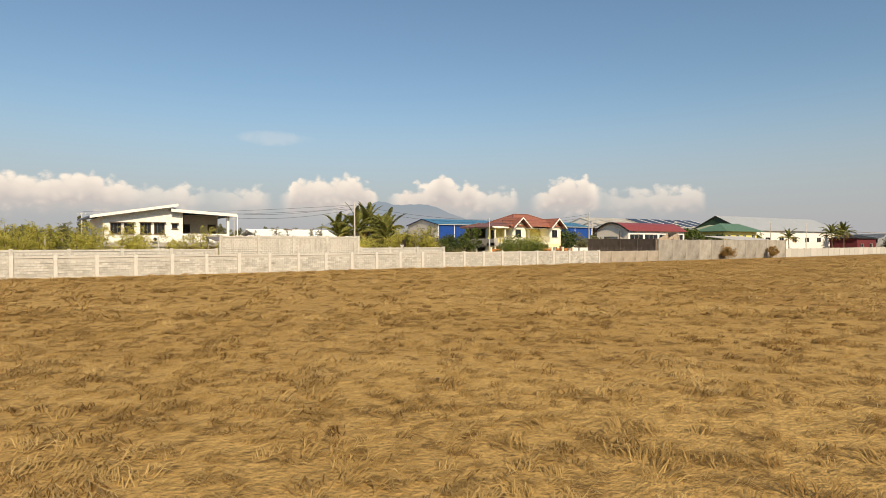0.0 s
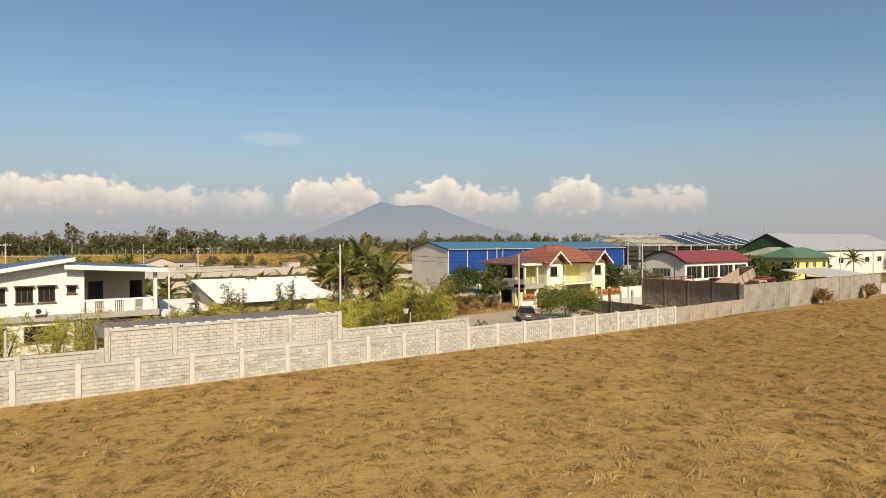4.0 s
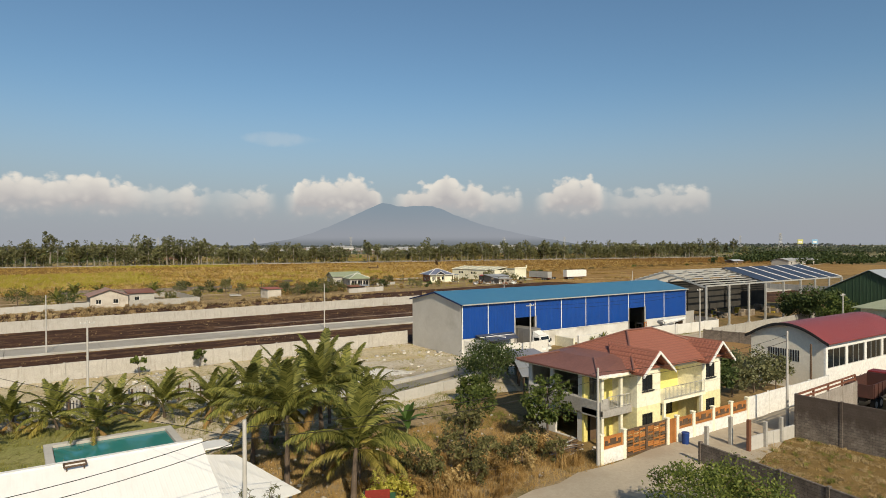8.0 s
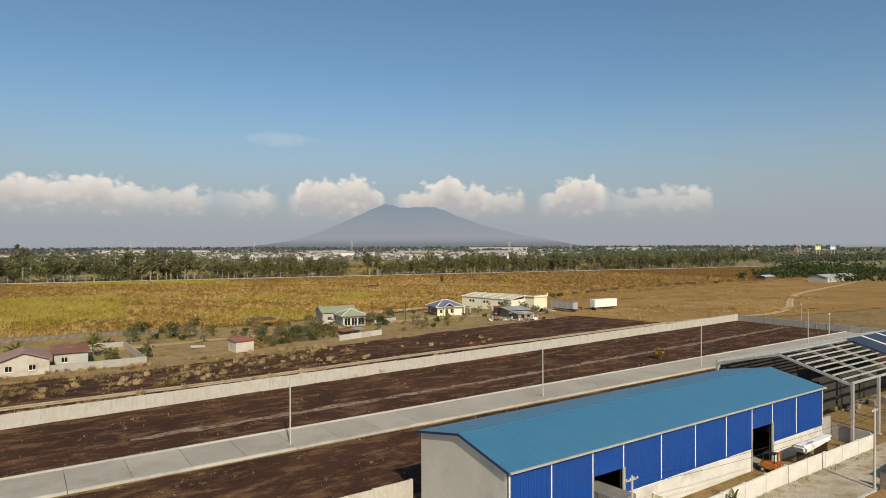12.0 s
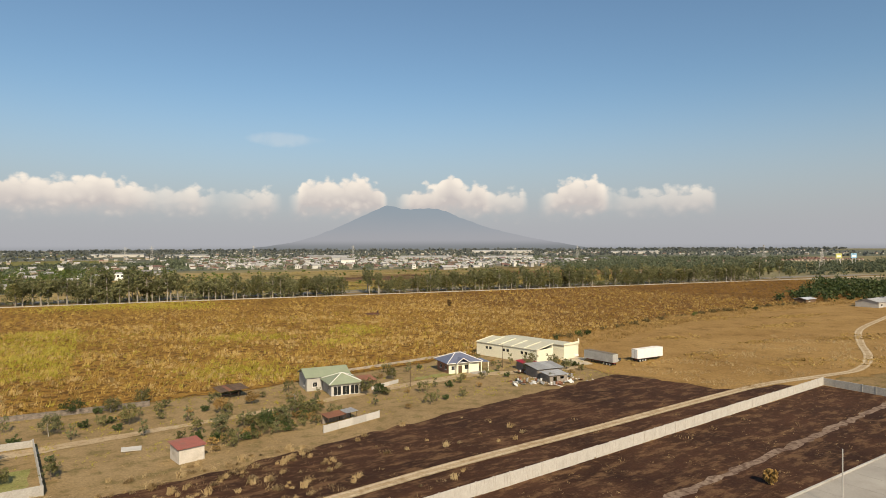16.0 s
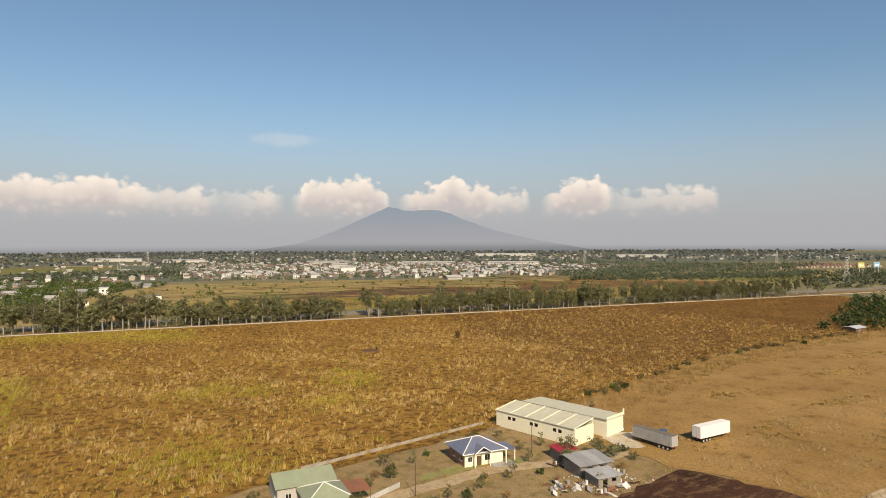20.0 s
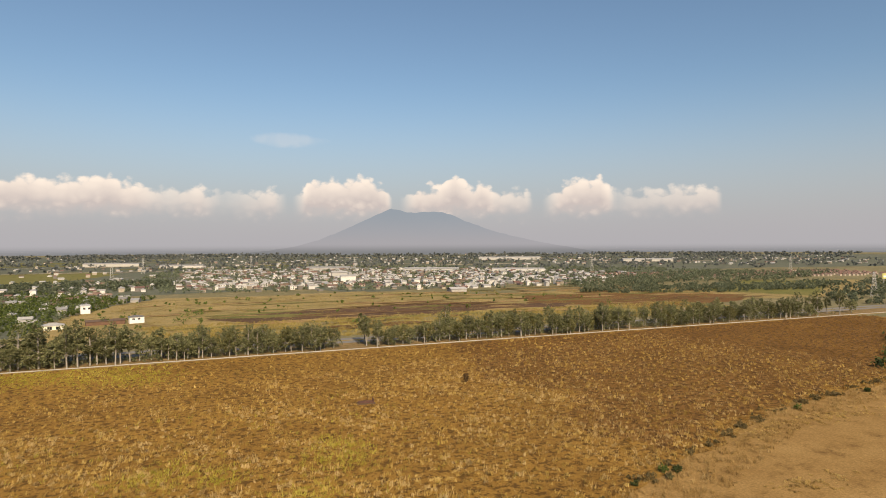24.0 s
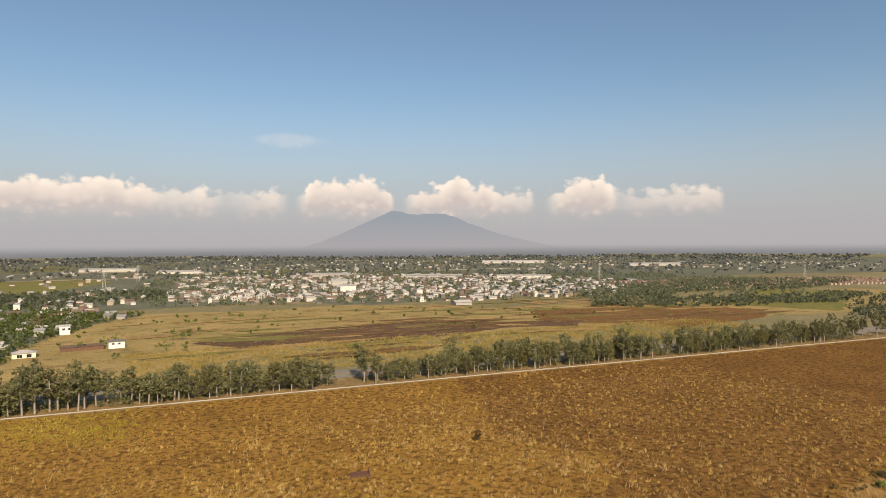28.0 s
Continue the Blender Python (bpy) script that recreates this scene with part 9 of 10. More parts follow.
tuft_field("grass_field", (-14, 36), (-8, 32), 19.0, 24, 0.28, 0.09, 0.0046, DRYGRASS, "matted golden dry grass blown over in tufts", 1, lambda x, y: near_start(x, y) * (0.45 + 0.55 * drift(x, y, 2.2, 4)) * (1 - 0.74 * east_side(x, y)), -0.35)
tuft_field("grass_field", (-14, 36), (-8, 32), 6.0, 22, 0.24, 0.10, 0.0044, BROWNGRASS, "shaggy tussocks of brown dry grass", 17, lambda x, y: near_start(x, y) * np.clip(drift(x, y, 3.0, 18) * 1.5 - 0.25, 0, 1) * (0.3 + 0.7 * east_side(x, y)), -0.35)
tuft_field("grass_field", (-14, 96), (6, 58), 4.6, 15, 0.48, 0.13, 0.012, DRYGRASS, "matted golden dry grass blown over in tufts", 2, lambda x, y: far_start(x, y) * (0.25 + 0.75 * drift(x, y, 3.5, 5)), -0.35)
tuft_field("grass_field", (10, 130), (-6, 58), 1.2, 22, 0.55, 0.17, 0.0095, DRYGRASS, "shaggy tussocks of golden dry grass", 3, lambda x, y: far_start(x, y) * (x > 4 + 0.6 * y) * np.clip(drift(x, y, 6.0, 6) * 1.6 - 0.35, 0, 1), -0.35)
grass("grass_tufts", (54, 83), (58.6, 73), 5000, 0.16, 0.012, 7, DRYGRASS, "trodden dry grass tufts", 4, lambda x, y: (x > y - 8) * 0.8)
grass("weeds", (42, 64), (76.5, 92), 7000, 0.34, 0.012, 9, DRYGRASS, "rank dry weeds in the yard", 5)
grass("weeds", (20, 80), (96, 130), 2600, 0.3, 0.03, 6, CANEGREEN, "low weeds on the sandy lot", 6, lambda x, y: drift(x, y, 9, 7) ** 2)
grass("weeds", (20, 66), (88, 112), 7000, 0.42, 0.02, 8, GREENWEED, "rank weeds under the palms", 38, lambda x, y: drift(x, y, 6, 39) * (1 - (x > 31) * (x < 40) * (y > 97) * (y < 104)))
tuft_field("weeds", (46, 62), (75.6, 84), 5.0, 22, 0.55, 0.62, 0.010, BROWNGRASS, "tall dry brown weeds beside the lane", 140, lambda x, y: (y > 76.2 + 0.12 * np.maximum(x - 50, 0)) * np.clip(drift(x, y, 3.5, 141) * 1.5 - 0.2, 0, 1), 0.6)
tuft_field("grass_tufts", (68.6, 80.2), (59.4, 72.2), 8.0, 18, 0.32, 0.18, 0.008, WEEDS, "dry golden grass growing in the walled lot", 142, lambda x, y: np.clip(drift(x, y, 3.0, 143) * 1.6 - 0.3, 0, 1), 0.4)
tuft_field("grass_tufts", (68.6, 80.2), (59.4, 72.2), 5.0, 14, 0.26, 0.20, 0.009, GREENWEED, "yellow-green weeds growing in the walled lot", 144, lambda x, y: np.clip(drift(x, y, 2.4, 145) * 1.6 - 0.6, 0, 1), 0.4)
grass("weeds", (80, 121), (96, 105.5), 6000, 0.14, 0.014, 6, DRYGRASS, "dry grass on the vacant plot", 7)
grass("weeds", (-40, 240), (131, 151), 3000, 0.22, 0.03, 5, WEEDS, "scorched stubble", 8, lambda x, y: drift(x, y, 12, 8) ** 3)
grass("weeds", (-40, 240), (160, 190), 4000, 0.22, 0.03, 5, WEEDS, "scorched stubble", 9, lambda x, y: drift(x, y, 12, 9) ** 3)
grass("weeds", (-40, 216), (184, 231), 9000, 0.34, 0.03, 16, WEEDS, "pale tufts left in the burnt field", 10, lambda x, y: np.where(x < 108, drift(x, y, 7, 10) ** 2.6 * 0.95, drift(x, y, 14, 10) ** 4 * 0.10), (0.25, 0.1), 0.3, 1.0, 0.0, 0.7)
grass("weeds", (215, 330), (200, 262), 9000, 0.8, 0.06, 6, WEEDS, "waving dry grass at the field's edge", 11, lambda x, y: drift(x, y, 16, 11) ** 2 * (y < 236 + 0.1 * (x - 216)) * 0.9)
tuft_field("weeds", (212, 420), (190, 312), 1.1, 15, 0.8, 0.42, 0.055, GOLDGRASS, "golden grass left standing in the mown field", 130, gold_spots, 0.2)
grass("weeds", (30, 215), (232, 282), 9000, 0.4, 0.05, 5, CANEGREEN, "patchy weeds of the compound", 12, lambda x, y: drift(x, y, 12, 12) ** 2 * 0.8)


def in_cane(x, y):
    edge = np.interp(x, [-60, 90, 160, 212, 255, 345, 440, 620, 720], [285, 273, 278, 283, 293, 311, 308, 302, 425])
    return (y > edge) & (y < 577 - 0.197 * x)


def green_part(x, y):
    spots = np.zeros_like(x)
    for cx, cy, r in ((44, 366, 32), (60, 398, 24), (30, 335, 30), (20, 400, 34), (138, 366, 10), (150, 360, 8), (186, 352, 10), (190, 365, 8), (168, 332, 8), (118, 300, 13), (128, 288, 10), (135, 530, 24), (150, 512, 16), (100, 545, 24)):
        spots = np.maximum(spots, np.exp(-((x - cx) ** 2 + (y - cy) ** 2) / r ** 2))
    inside = (x < 79.3 + 0.085 * (y - 322)) * (y > 312 + 0.5 * (75 - x)) * (y < 449)
    return np.maximum(spots * 0.75, 0.72 * inside)


def broad(x, y):
    """Thick and thin parts of the dry cane."""
    return np.clip(drift(x, y, 34, 121) * 1.5 - 0.2, 0.12, 1.0)


def west(x, y):
    return 1 / (1 + np.exp((x - 0.12 * (y - 280) - 250 + 60 * (drift(x, y, 70, 77) - 0.5)) / 22))


grass("cane", (40, 240), (470, 560), 16000, 1.3, 0.1, 5, CANEGREEN, "yellow-green cane along the barrier", 33, lambda x, y: in_cane(x, y) * green_part(x, y), (0.2, 0.1), 0.4)
grass("cane", (-60, 420), (270, 590), 90000, 1.35, 0.08, 7, CANE, "dry gold-brown cane and tall grass", 20, lambda x, y: in_cane(x, y) * west(x, y) * (0.06 + 0.94 * np.clip(drift(x, y, 4.5, 21) * 1.7 - 0.45, 0, 1) * broad(x, y)) * (1 - 0.7 * green_part(x, y)) * np.where(y < 430, 1.0, 0.5), (0.2, 0.1), 0.3)
grass("cane", (150, 720), (280, 560), 62000, 1.3, 0.085, 8, RUSSET, "russet-brown dry grass and low cane", 27, lambda x, y: in_cane(x, y) * (1 - west(x, y)) * (0.06 + 0.94 * np.clip(drift(x, y, 4.5, 28) * 1.7 - 0.5, 0, 1)) * np.where(y < 430, 1.0, 0.5), (0.2, 0.1), 0.5)
grass("cane", (-40, 230), (276, 430), 80000, 1.45, 0.085, 6, CANEGREEN, "yellow-green patches of standing cane", 22, lambda x, y: in_cane(x, y) * (green_part(x, y) * 0.85 * (0.3 + 0.7 * drift(x, y, 6, 29)) + 0.02 * drift(x, y, 9, 23)), (0.2, 0.1), 0.4)
grass("cane", (-20, 300), (276, 470), 26000, 1.6, 0.07, 6, STRAW, "pale straw stalks standing in the field", 24, lambda x, y: in_cane(x, y) * np.clip(drift(x, y, 3.5, 25) * 1.6 - 0.6, 0, 1) * (0.08 + 0.92 * drift(x, y, 26, 30) * broad(x, y)), (0.3, 0.15), 0.6)
tuft_field("weeds", (20, 150), (184, 223), 0.55, 40, 1.0, 0.62, 0.026, WEEDS, "golden tussocks left standing on the scorched verge", 90, lambda x, y: (y > 180 + 0.05 * x) * np.clip(drift(x, y, 9, 91) * 1.7 - 0.6, 0, 1) * np.where(x < 112, 1.0, 0.12) * (abs(y - 195 - 0.02 * x) > 2.4), 0.2)
tuft_field("cane", (0, 330), (276, 430), 0.5, 12, 1.0, 0.9, 0.05, STRAW, "pale arching clumps of dry cane grass", 70, lambda x, y: in_cane(x, y) * broad(x, y) * np.clip(drift(x, y, 5.0, 71) * 1.8 - 0.6, 0, 1) * np.clip(drift(x, y, 22, 72) * 1.6 - 0.3, 0.05, 1) * (0.35 + 0.65 * west(x, y)), 0.4)
tuft_field("cane", (60, 460), (276, 500), 0.25, 12, 1.0, 0.85, 0.055, CANE, "arching clumps of gold-brown cane grass", 73, lambda x, y: in_cane(x, y) * np.clip(drift(x, y, 6.0, 74) * 1.8 - 0.7, 0, 1) * (0.5 + 0.5 * drift(x, y, 30, 75)), 0.4)
grass("cane", (-20, 330), (272, 470), 26000, 0.7, 0.07, 7, RUSSET, "low russet undergrowth between the cane", 122, lambda x, y: in_cane(x, y) * (1.05 - broad(x, y)) * (1 - green_part(x, y)), (0.3, 0.15), 0.5)
grass("cane", (250, 480), (290, 470), 20000, 1.4, 0.07, 5, STRAW, "pale wisps standing in the field", 36, lambda x, y: in_cane(x, y) * np.clip(drift(x, y, 3.5, 37) * 1.6 - 0.9, 0, 1), (0.3, 0.15), 0.5)
grass("weeds", (205, 520), (262, 326), 26000, 1.2, 0.09, 7, straw_mat("golden_fringe", (0.17, 0.10, 0.033), (0.35, 0.225, 0.08), (0.50, 0.35, 0.15), 3.0, 20.0), "fringe of waving golden grass along the field", 31, lambda x, y: (~in_cane(x, y)) * (y > np.interp(x, [205, 255, 345, 440, 520], [262, 274, 296, 292, 290])) * (y < 325) * drift(x, y, 10, 32), (0.2, 0.1), 0.3)
grass("weeds", (97, 134), (110.9, 111.8), 1600, 0.28, 0.02, 7, GREENWEED, "green weeds along the yard wall", 34, lambda x, y: drift(x, y, 5, 41))
grass("weeds", (22, 80), (108, 130.4), 9000, 0.24, 0.02, 7, GREENWEED, "green weeds between slab and wall", 35, lambda x, y: drift(x, y, 7, 42) ** 3 * 0.7 * (((x - 57) / 12) ** 2 + ((y - 117.6) / 7.5) ** 2 > 1.0))


def rubble(xs, ys, count, size, label, seed, keep=None):
    """Small broken stones lying about."""
    rng = np.random.default_rng(seed)
    x, y = rng.uniform(*xs, count), rng.uniform(*ys, count)
    if keep is not None:
        ok = rng.random(count) < keep(x, y)
        x, y = x[ok], y[ok]
    n = len(x)
    base = np.array([(-1, -1, -0.4), (1, -1, -0.4), (1, 1, -0.4), (-1, 1, -0.4), (-0.7, -0.7, 0.8), (0.7, -0.7, 0.8), (0.7, 0.7, 0.8), (-0.7, 0.7, 0.8)], float)
    v = base[None] * (size * rng.uniform(0.3, 1.0, (n, 1, 1)) ** 2) * rng.uniform(0.6, 1.3, (n, 8, 1))
    a = rng.uniform(0, 6.28, n)[:, None]
    v = np.stack([v[:, :, 0] * np.cos(a) - v[:, :, 1] * np.sin(a) + x[:, None], v[:, :, 0] * np.sin(a) + v[:, :, 1] * np.cos(a) + y[:, None], v[:, :, 2] * 0.7 + 0.09], 2)
    quad = np.array([(0, 3, 2, 1), (4, 5, 6, 7), (0, 1, 5, 4), (1, 2, 6, 5), (2, 3, 7, 6), (3, 0, 4, 7)])
    f = (quad[None] + 8 * np.arange(n)[:, None, None]).reshape(-1, 4)
    return tagged(mesh_of("rubble", v.reshape(-1, 3), f, mat("rubble_stone", (0.66, 0.62, 0.55), (0.45, 0.41, 0.35), 0.6, 0.95, 0.4, island=0.3)), label, "rubble", kind="stuff")


rubble((43.0, 49.0), (62.2, 66.0), 60, 0.3, "broken branches and stones at the end of the wall", 54, lambda x, y: drift(x, y, 2.0, 55))
rubble((22, 80), (108, 130), 1500, 0.28, "broken concrete and stones on the sandy lot", 51, lambda x, y: drift(x, y, 8, 43) ** 2 * (((x - 57) / 11) ** 2 + ((y - 117.6) / 6.5) ** 2 > 1.0))
rubble((42, 66), (77.8, 96), 260, 0.16, "bricks and stones among the weeds", 52)
rubble((-30, 75), (153.5, 159), 200, 0.2, "stones along the concrete road", 53, lambda x, y: (y < 153.9) | (y > 158.6))
rubble((182, 197), (231, 243), 260, 0.3, "pale rubble beside the workshop", 54, lambda x, y: drift(x, y, 4, 44) ** 2)
rubble((84, 121), (61, 74), 240, 0.3, "stones and scrap in the truck yard", 55)


def banana(at, high, seed):
    """A banana plant: a soft stem and long paddle leaves."""
    rnd = random.Random(seed)
    t = thing("banana_plant", at, "banana plant with long torn green leaves", "banana plant")
    part("stem", rod(bm_new(), (0, 0, -0.1), (0, 0, high * 0.4), 0.14, 0.09, 8), mat("banana_stem", (0.30, 0.32, 0.14), (0.24, 0.22, 0.10), 0.5), t, "green fleshy stem")
    for i in range(9):
        a, lean = 2.4 * i, 0.35 + 0.9 * (i / 9)
        length = high * rnd.uniform(0.6, 0.85)
        verts, faces = [], []
        for j in range(9):
            u = j / 8
            out, up = length * math.sin(lean) * u ** 1.1, length * (math.cos(lean) * u - 0.45 * lean * u * u)
            wide = 0.30 * math.sin(math.pi * min(1, 0.12 + 0.88 * u)) ** 0.7 + 0.02
            for s, dz in ((-1, 0.10), (0, 0.0), (1, 0.10)):
                verts.append((out * math.cos(a) - s * wide * math.sin(a), out * math.sin(a) + s * wide * math.cos(a), high * 0.38 + up + dz * wide * 2))
        for j in range(8):
            for k in range(2):
                faces.append((j * 3 + k, j * 3 + k + 1, j * 3 + k + 4, j * 3 + k + 3))
        o = mesh_of("leaf", verts, faces, leaf_mat("banana_leaves", (0.06, 0.12, 0.025), (0.10, 0.17, 0.035), 0.3))
        o.parent = t


banana((86.6, 98.6, 0), 3.8, 3)
banana((88.2, 97.4, 0), 2.6, 4)
banana((55.2, 90.4, 0), 2.8, 5)


def junk_heap(at, seed, label):
    """Leaning sheets, boards, drums and tyres thrown together."""
    rnd = random.Random(seed)
    o = thing("scrap_heap", at, label, "scrap", "scrap heaps by the workshop")
    for i in range(7):
        x, y, a = rnd.uniform(-2.4, 2.4), rnd.uniform(-1.8, 1.8), rnd.uniform(0, 3.14)
        w, d, h = rnd.uniform(0.5, 1.3), rnd.uniform(0.3, 0.8), rnd.uniform(0.2, 0.9)
        c, s = math.cos(a), math.sin(a)
        pts = [(x + u * c - v * s, y + u * s + v * c, h * k) for u, v, k in ((-w, -d, 0.1), (w, -d, 0.3), (w, d, 1.0), (-w, d, 0.8))]
        part("sheet", slab(bm_new(), pts, 0.04), rnd.choice((DIRTYWHITE, GALV, RUSTY, CONCRETE)), o)
    for i in range(3):
        x, y = rnd.uniform(-2.2, 2.2), rnd.uniform(-1.8, 1.8)
        part("drum", rod(bm_new(), (x, y, 0), (x, y, 0.88), 0.29, 0.29, 12), rnd.choice((RUSTY, GALV, DIRTYWHITE)), o)
    for i in range(5):
        a = Vector((rnd.uniform(-2.4, 2.4), rnd.uniform(-1.8, 1.8), 0.08))
        part("plank", rod(bm_new(), a, a + Vector((rnd.uniform(-1.8, 1.8), rnd.uniform(-1.4, 1.4), rnd.uniform(0.1, 0.8))), 0.06, 0.06, 5), DARKWOOD, o)
    return o


for i, (x, y) in enumerate(((181.5, 236.5), (184.5, 232.6), (190.6, 233.0), (193.6, 238.4), (178.6, 241.0), (187.0, 249.0), (176.5, 237.4))):
    junk_heap((x, y, 0), 60 + i, "heap of old sheets, drums and boards on dirt")
for i, (x, y) in enumerate(((162.5, 164.2), (166.0, 141.2))):
    tree("bush", (x, y, 0), 2.6, 1.0, "dry pale stalks standing in the burnt strip", 960 + i, DRYLEAF, BARK, 0.02, 22, 30, 0.34, 0.9, "bush")


# ---- the highway, the town and the distance ----
ASPHALT = mat("asphalt", (0.24, 0.228, 0.21), (0.19, 0.18, 0.165), 8.0, 0.9, 0.1)


def ribbon(name, x0, x1, off, wide, high, material, label, category="road", z=0.02):
    """A strip along the highway, off metres past its near edge."""
    bm = bm_new()
    a, b = (x0, far_road(x0, off)), (x1, far_road(x1, off))
    d = Vector((b[0] - a[0], b[1] - a[1])).normalized().orthogonal() * wide
    if d.y < 0:
        d = -d
    slab(bm, [(*a, z + high), (*b, z + high), (b[0] + d.x, b[1] + d.y, z + high), (a[0] + d.x, a[1] + d.y, z + high)], high)
    return tagged(part(name, bm, material), label, category, kind="structure")


ribbon("verge", -300, 900, -2.2, 2.6, 0.20, YARD, "bare dusty verge of the highway", "verge")
ribbon("kerb_highway", -300, 900, 0, 0.35, 0.65, CONCRETE, "low pale concrete barrier along the highway", "barrier")
ribbon("verge", -300, 900, 1, 26, 0.06, YARD, "dirt shoulder of the highway", "verge")
ribbon("road_highway", -300, 900, 27, 9, 0.12, ASPHALT, "grey asphalt carriageway", "road")
ribbon("median", -300, 900, 36, 3, 0.2, OLIVE, "grass median", "verge")
ribbon("road_highway", -300, 900, 39, 9, 0.12, ASPHALT, "grey asphalt carriageway", "road")

PROTO = []
for i, (h, w, leaf, bare) in enumerate(((17, 4.4, LEAFGREY, 0.20), (15, 4.2, LEAFGREY, 0.24), (19, 3.8, LEAFGREY, 0.28), (14, 4.6, LEAFDUSTY, 0.14), (17, 3.4, LEAFGREY, 0.30), (12, 4.4, LEAFGREY, 0.10), (20, 4.2, LEAFGREY, 0.24), (16, 4.6, LEAFGREY, 0.18))):
    x = -120 + i * 6
    PROTO.append(tree("tree", (x, far_road(x, 9), 0), h, w, "grey-green roadside eucalyptus tree with a pale trunk", 700 + i, leaf, PALEBARK, bare, 58, 20, 0.44, 0.9, "tree", "roadside trees along the highway"))
rnd_ = random.Random(9)
x = -84.0
count = 0
while x < 745 and count < 292:
    gap = 270 < x < 285 or 60 < x < 64 or 314 < x < 321 or 487 < x < 497 or (x > 690 and rnd_.random() < 0.7)
    if not gap and rnd_.random() > 0.05:
        for off in ((7, 18) if rnd_.random() < 0.5 else (10,)):
            s = rnd_.uniform(0.82, 1.14) * (1.12 if x < 150 else 1.0)
            copy_thing(PROTO[rnd_.randrange(8)], pose(x + rnd_.uniform(-1, 1), far_road(x, off + rnd_.uniform(-3, 3)), 0, 0, 0, rnd_.uniform(0, 360)) @ Matrix.Diagonal((s * 1.1, s * 1.1, s * rnd_.uniform(0.85, 1.1), 1)))
            count += 1
    x += rnd_.uniform(2.8, 5.6)


def woods(name, spots, label, seed, leaf, size=1.1, each=46):
    """Far trees, joined: each a loose crown of large leaf clumps down to the ground."""
    rng = np.random.default_rng(seed)
    cs, rs = [], []
    for x, y, h in spots:
        k = 4
        for j in range(k):
            cs.append((x + rng.normal(0, h * 0.22), y + rng.normal(0, h * 0.22), h * rng.uniform(0.28, 0.78))), rs.append(h * rng.uniform(0.2, 0.34))
    v, f = leaves(cs, rs, each // 4, size, seed, 0.75)
    v[:, 2] = np.maximum(v[:, 2], 0.0)
    return tagged(mesh_of(name, v, f, leaf), label, "trees", kind="stuff")


def hedge(x0, x1, step, lo, hi, near, far, seed):
    rng = np.random.default_rng(seed)
    n = int((x1 - x0) / step)
    xs = rng.uniform(x0, x1, n)
    return [(x, far_road(x, rng.uniform(near, far)), rng.uniform(lo, hi)) for x in xs if not 269 < x < 286 and not 313 < x < 322]


woods("roadside_scrub", hedge(-120, 700, 1.0, 3.0, 8.5, 5, 22, 91), "grey-green scrub and saplings between the roadside trees", 92, LEAFGREY, 0.42, 40)


def scatter(n, seed, poly, lo, hi, shape=None):
    rng = np.random.default_rng(seed)
    p = np.array(poly, float)
    out = []
    while len(out) < n:
        x, y = rng.uniform(p[:, 0].min(), p[:, 0].max()), rng.uniform(p[:, 1].min(), p[:, 1].max())
        inside = False
        for (ax, ay), (bx, by) in zip(p, np.roll(p, -1, 0)):
            if (ay > y) != (by > y) and x < (bx - ax) * (y - ay) / (by - ay) + ax:
                inside = not inside
        if inside and (shape is None or rng.random() < shape(np.array([x]), np.array([y]))[0]):
            out.append((x, y, rng.uniform(lo, hi)))
    return out


# greyed and lightened: distance haze is put into the far leaves' own colour
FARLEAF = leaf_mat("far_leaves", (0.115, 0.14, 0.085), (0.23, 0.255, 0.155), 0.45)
HAZELEAF = leaf_mat("haze_grey_leaves", (0.20, 0.222, 0.205), (0.27, 0.288, 0.262), 0.5)


def mixed(n, seed, poly, lo, hi, shape=None):
    """Trees of uneven height: many low ones and a few tall."""
    rng = np.random.default_rng(seed + 900)
    return [(x, y, lo + (hi - lo) * rng.random() ** 1.8) for x, y, _ in scatter(n, seed, poly, lo, hi, shape)]


woods("far_trees", mixed(230, 1, [(474, 318), (486, 300), (520, 292), (650, 300), (690, 400), (560, 352), (500, 334)], 4, 10) + mixed(50, 21, [(500, 296), (650, 270), (690, 400), (560, 345)], 8, 14) + mixed(160, 2, [(478, 262), (520, 246), (640, 240), (650, 300), (520, 290), (486, 292)], 3, 8) + [(467, 322, 7), (468, 324, 6), (466, 320, 5)], "dense dark grove at the edge of the field", 51, LEAFDARK, 0.8, 36)
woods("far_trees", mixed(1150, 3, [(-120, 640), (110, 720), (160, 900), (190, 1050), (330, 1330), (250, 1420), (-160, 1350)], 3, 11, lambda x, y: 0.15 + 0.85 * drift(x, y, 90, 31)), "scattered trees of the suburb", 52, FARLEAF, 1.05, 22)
woods("far_trees", mixed(520, 14, [(-160, 690), (40, 712), (100, 800), (140, 900), (175, 1050), (100, 1150), (-150, 1100)], 4, 12, lambda x, y: 0.2 + 0.8 * drift(x, y, 50, 47)), "leafy trees round the suburb's houses", 66, LEAF, 0.9, 30)
woods("far_trees", mixed(1100, 15, [(60, 690), (112, 705), (128, 808), (160, 868), (200, 951), (236, 985), (150, 1080), (40, 950), (-60, 800)], 3, 10, lambda x, y: 0.3 + 0.7 * drift(x, y, 40, 48)), "leafy gardens at the edge of the suburb", 67, LEAF, 0.8, 30)
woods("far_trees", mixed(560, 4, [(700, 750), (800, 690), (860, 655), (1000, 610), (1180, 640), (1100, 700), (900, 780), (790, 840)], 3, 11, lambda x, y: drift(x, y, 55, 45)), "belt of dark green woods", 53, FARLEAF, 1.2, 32)
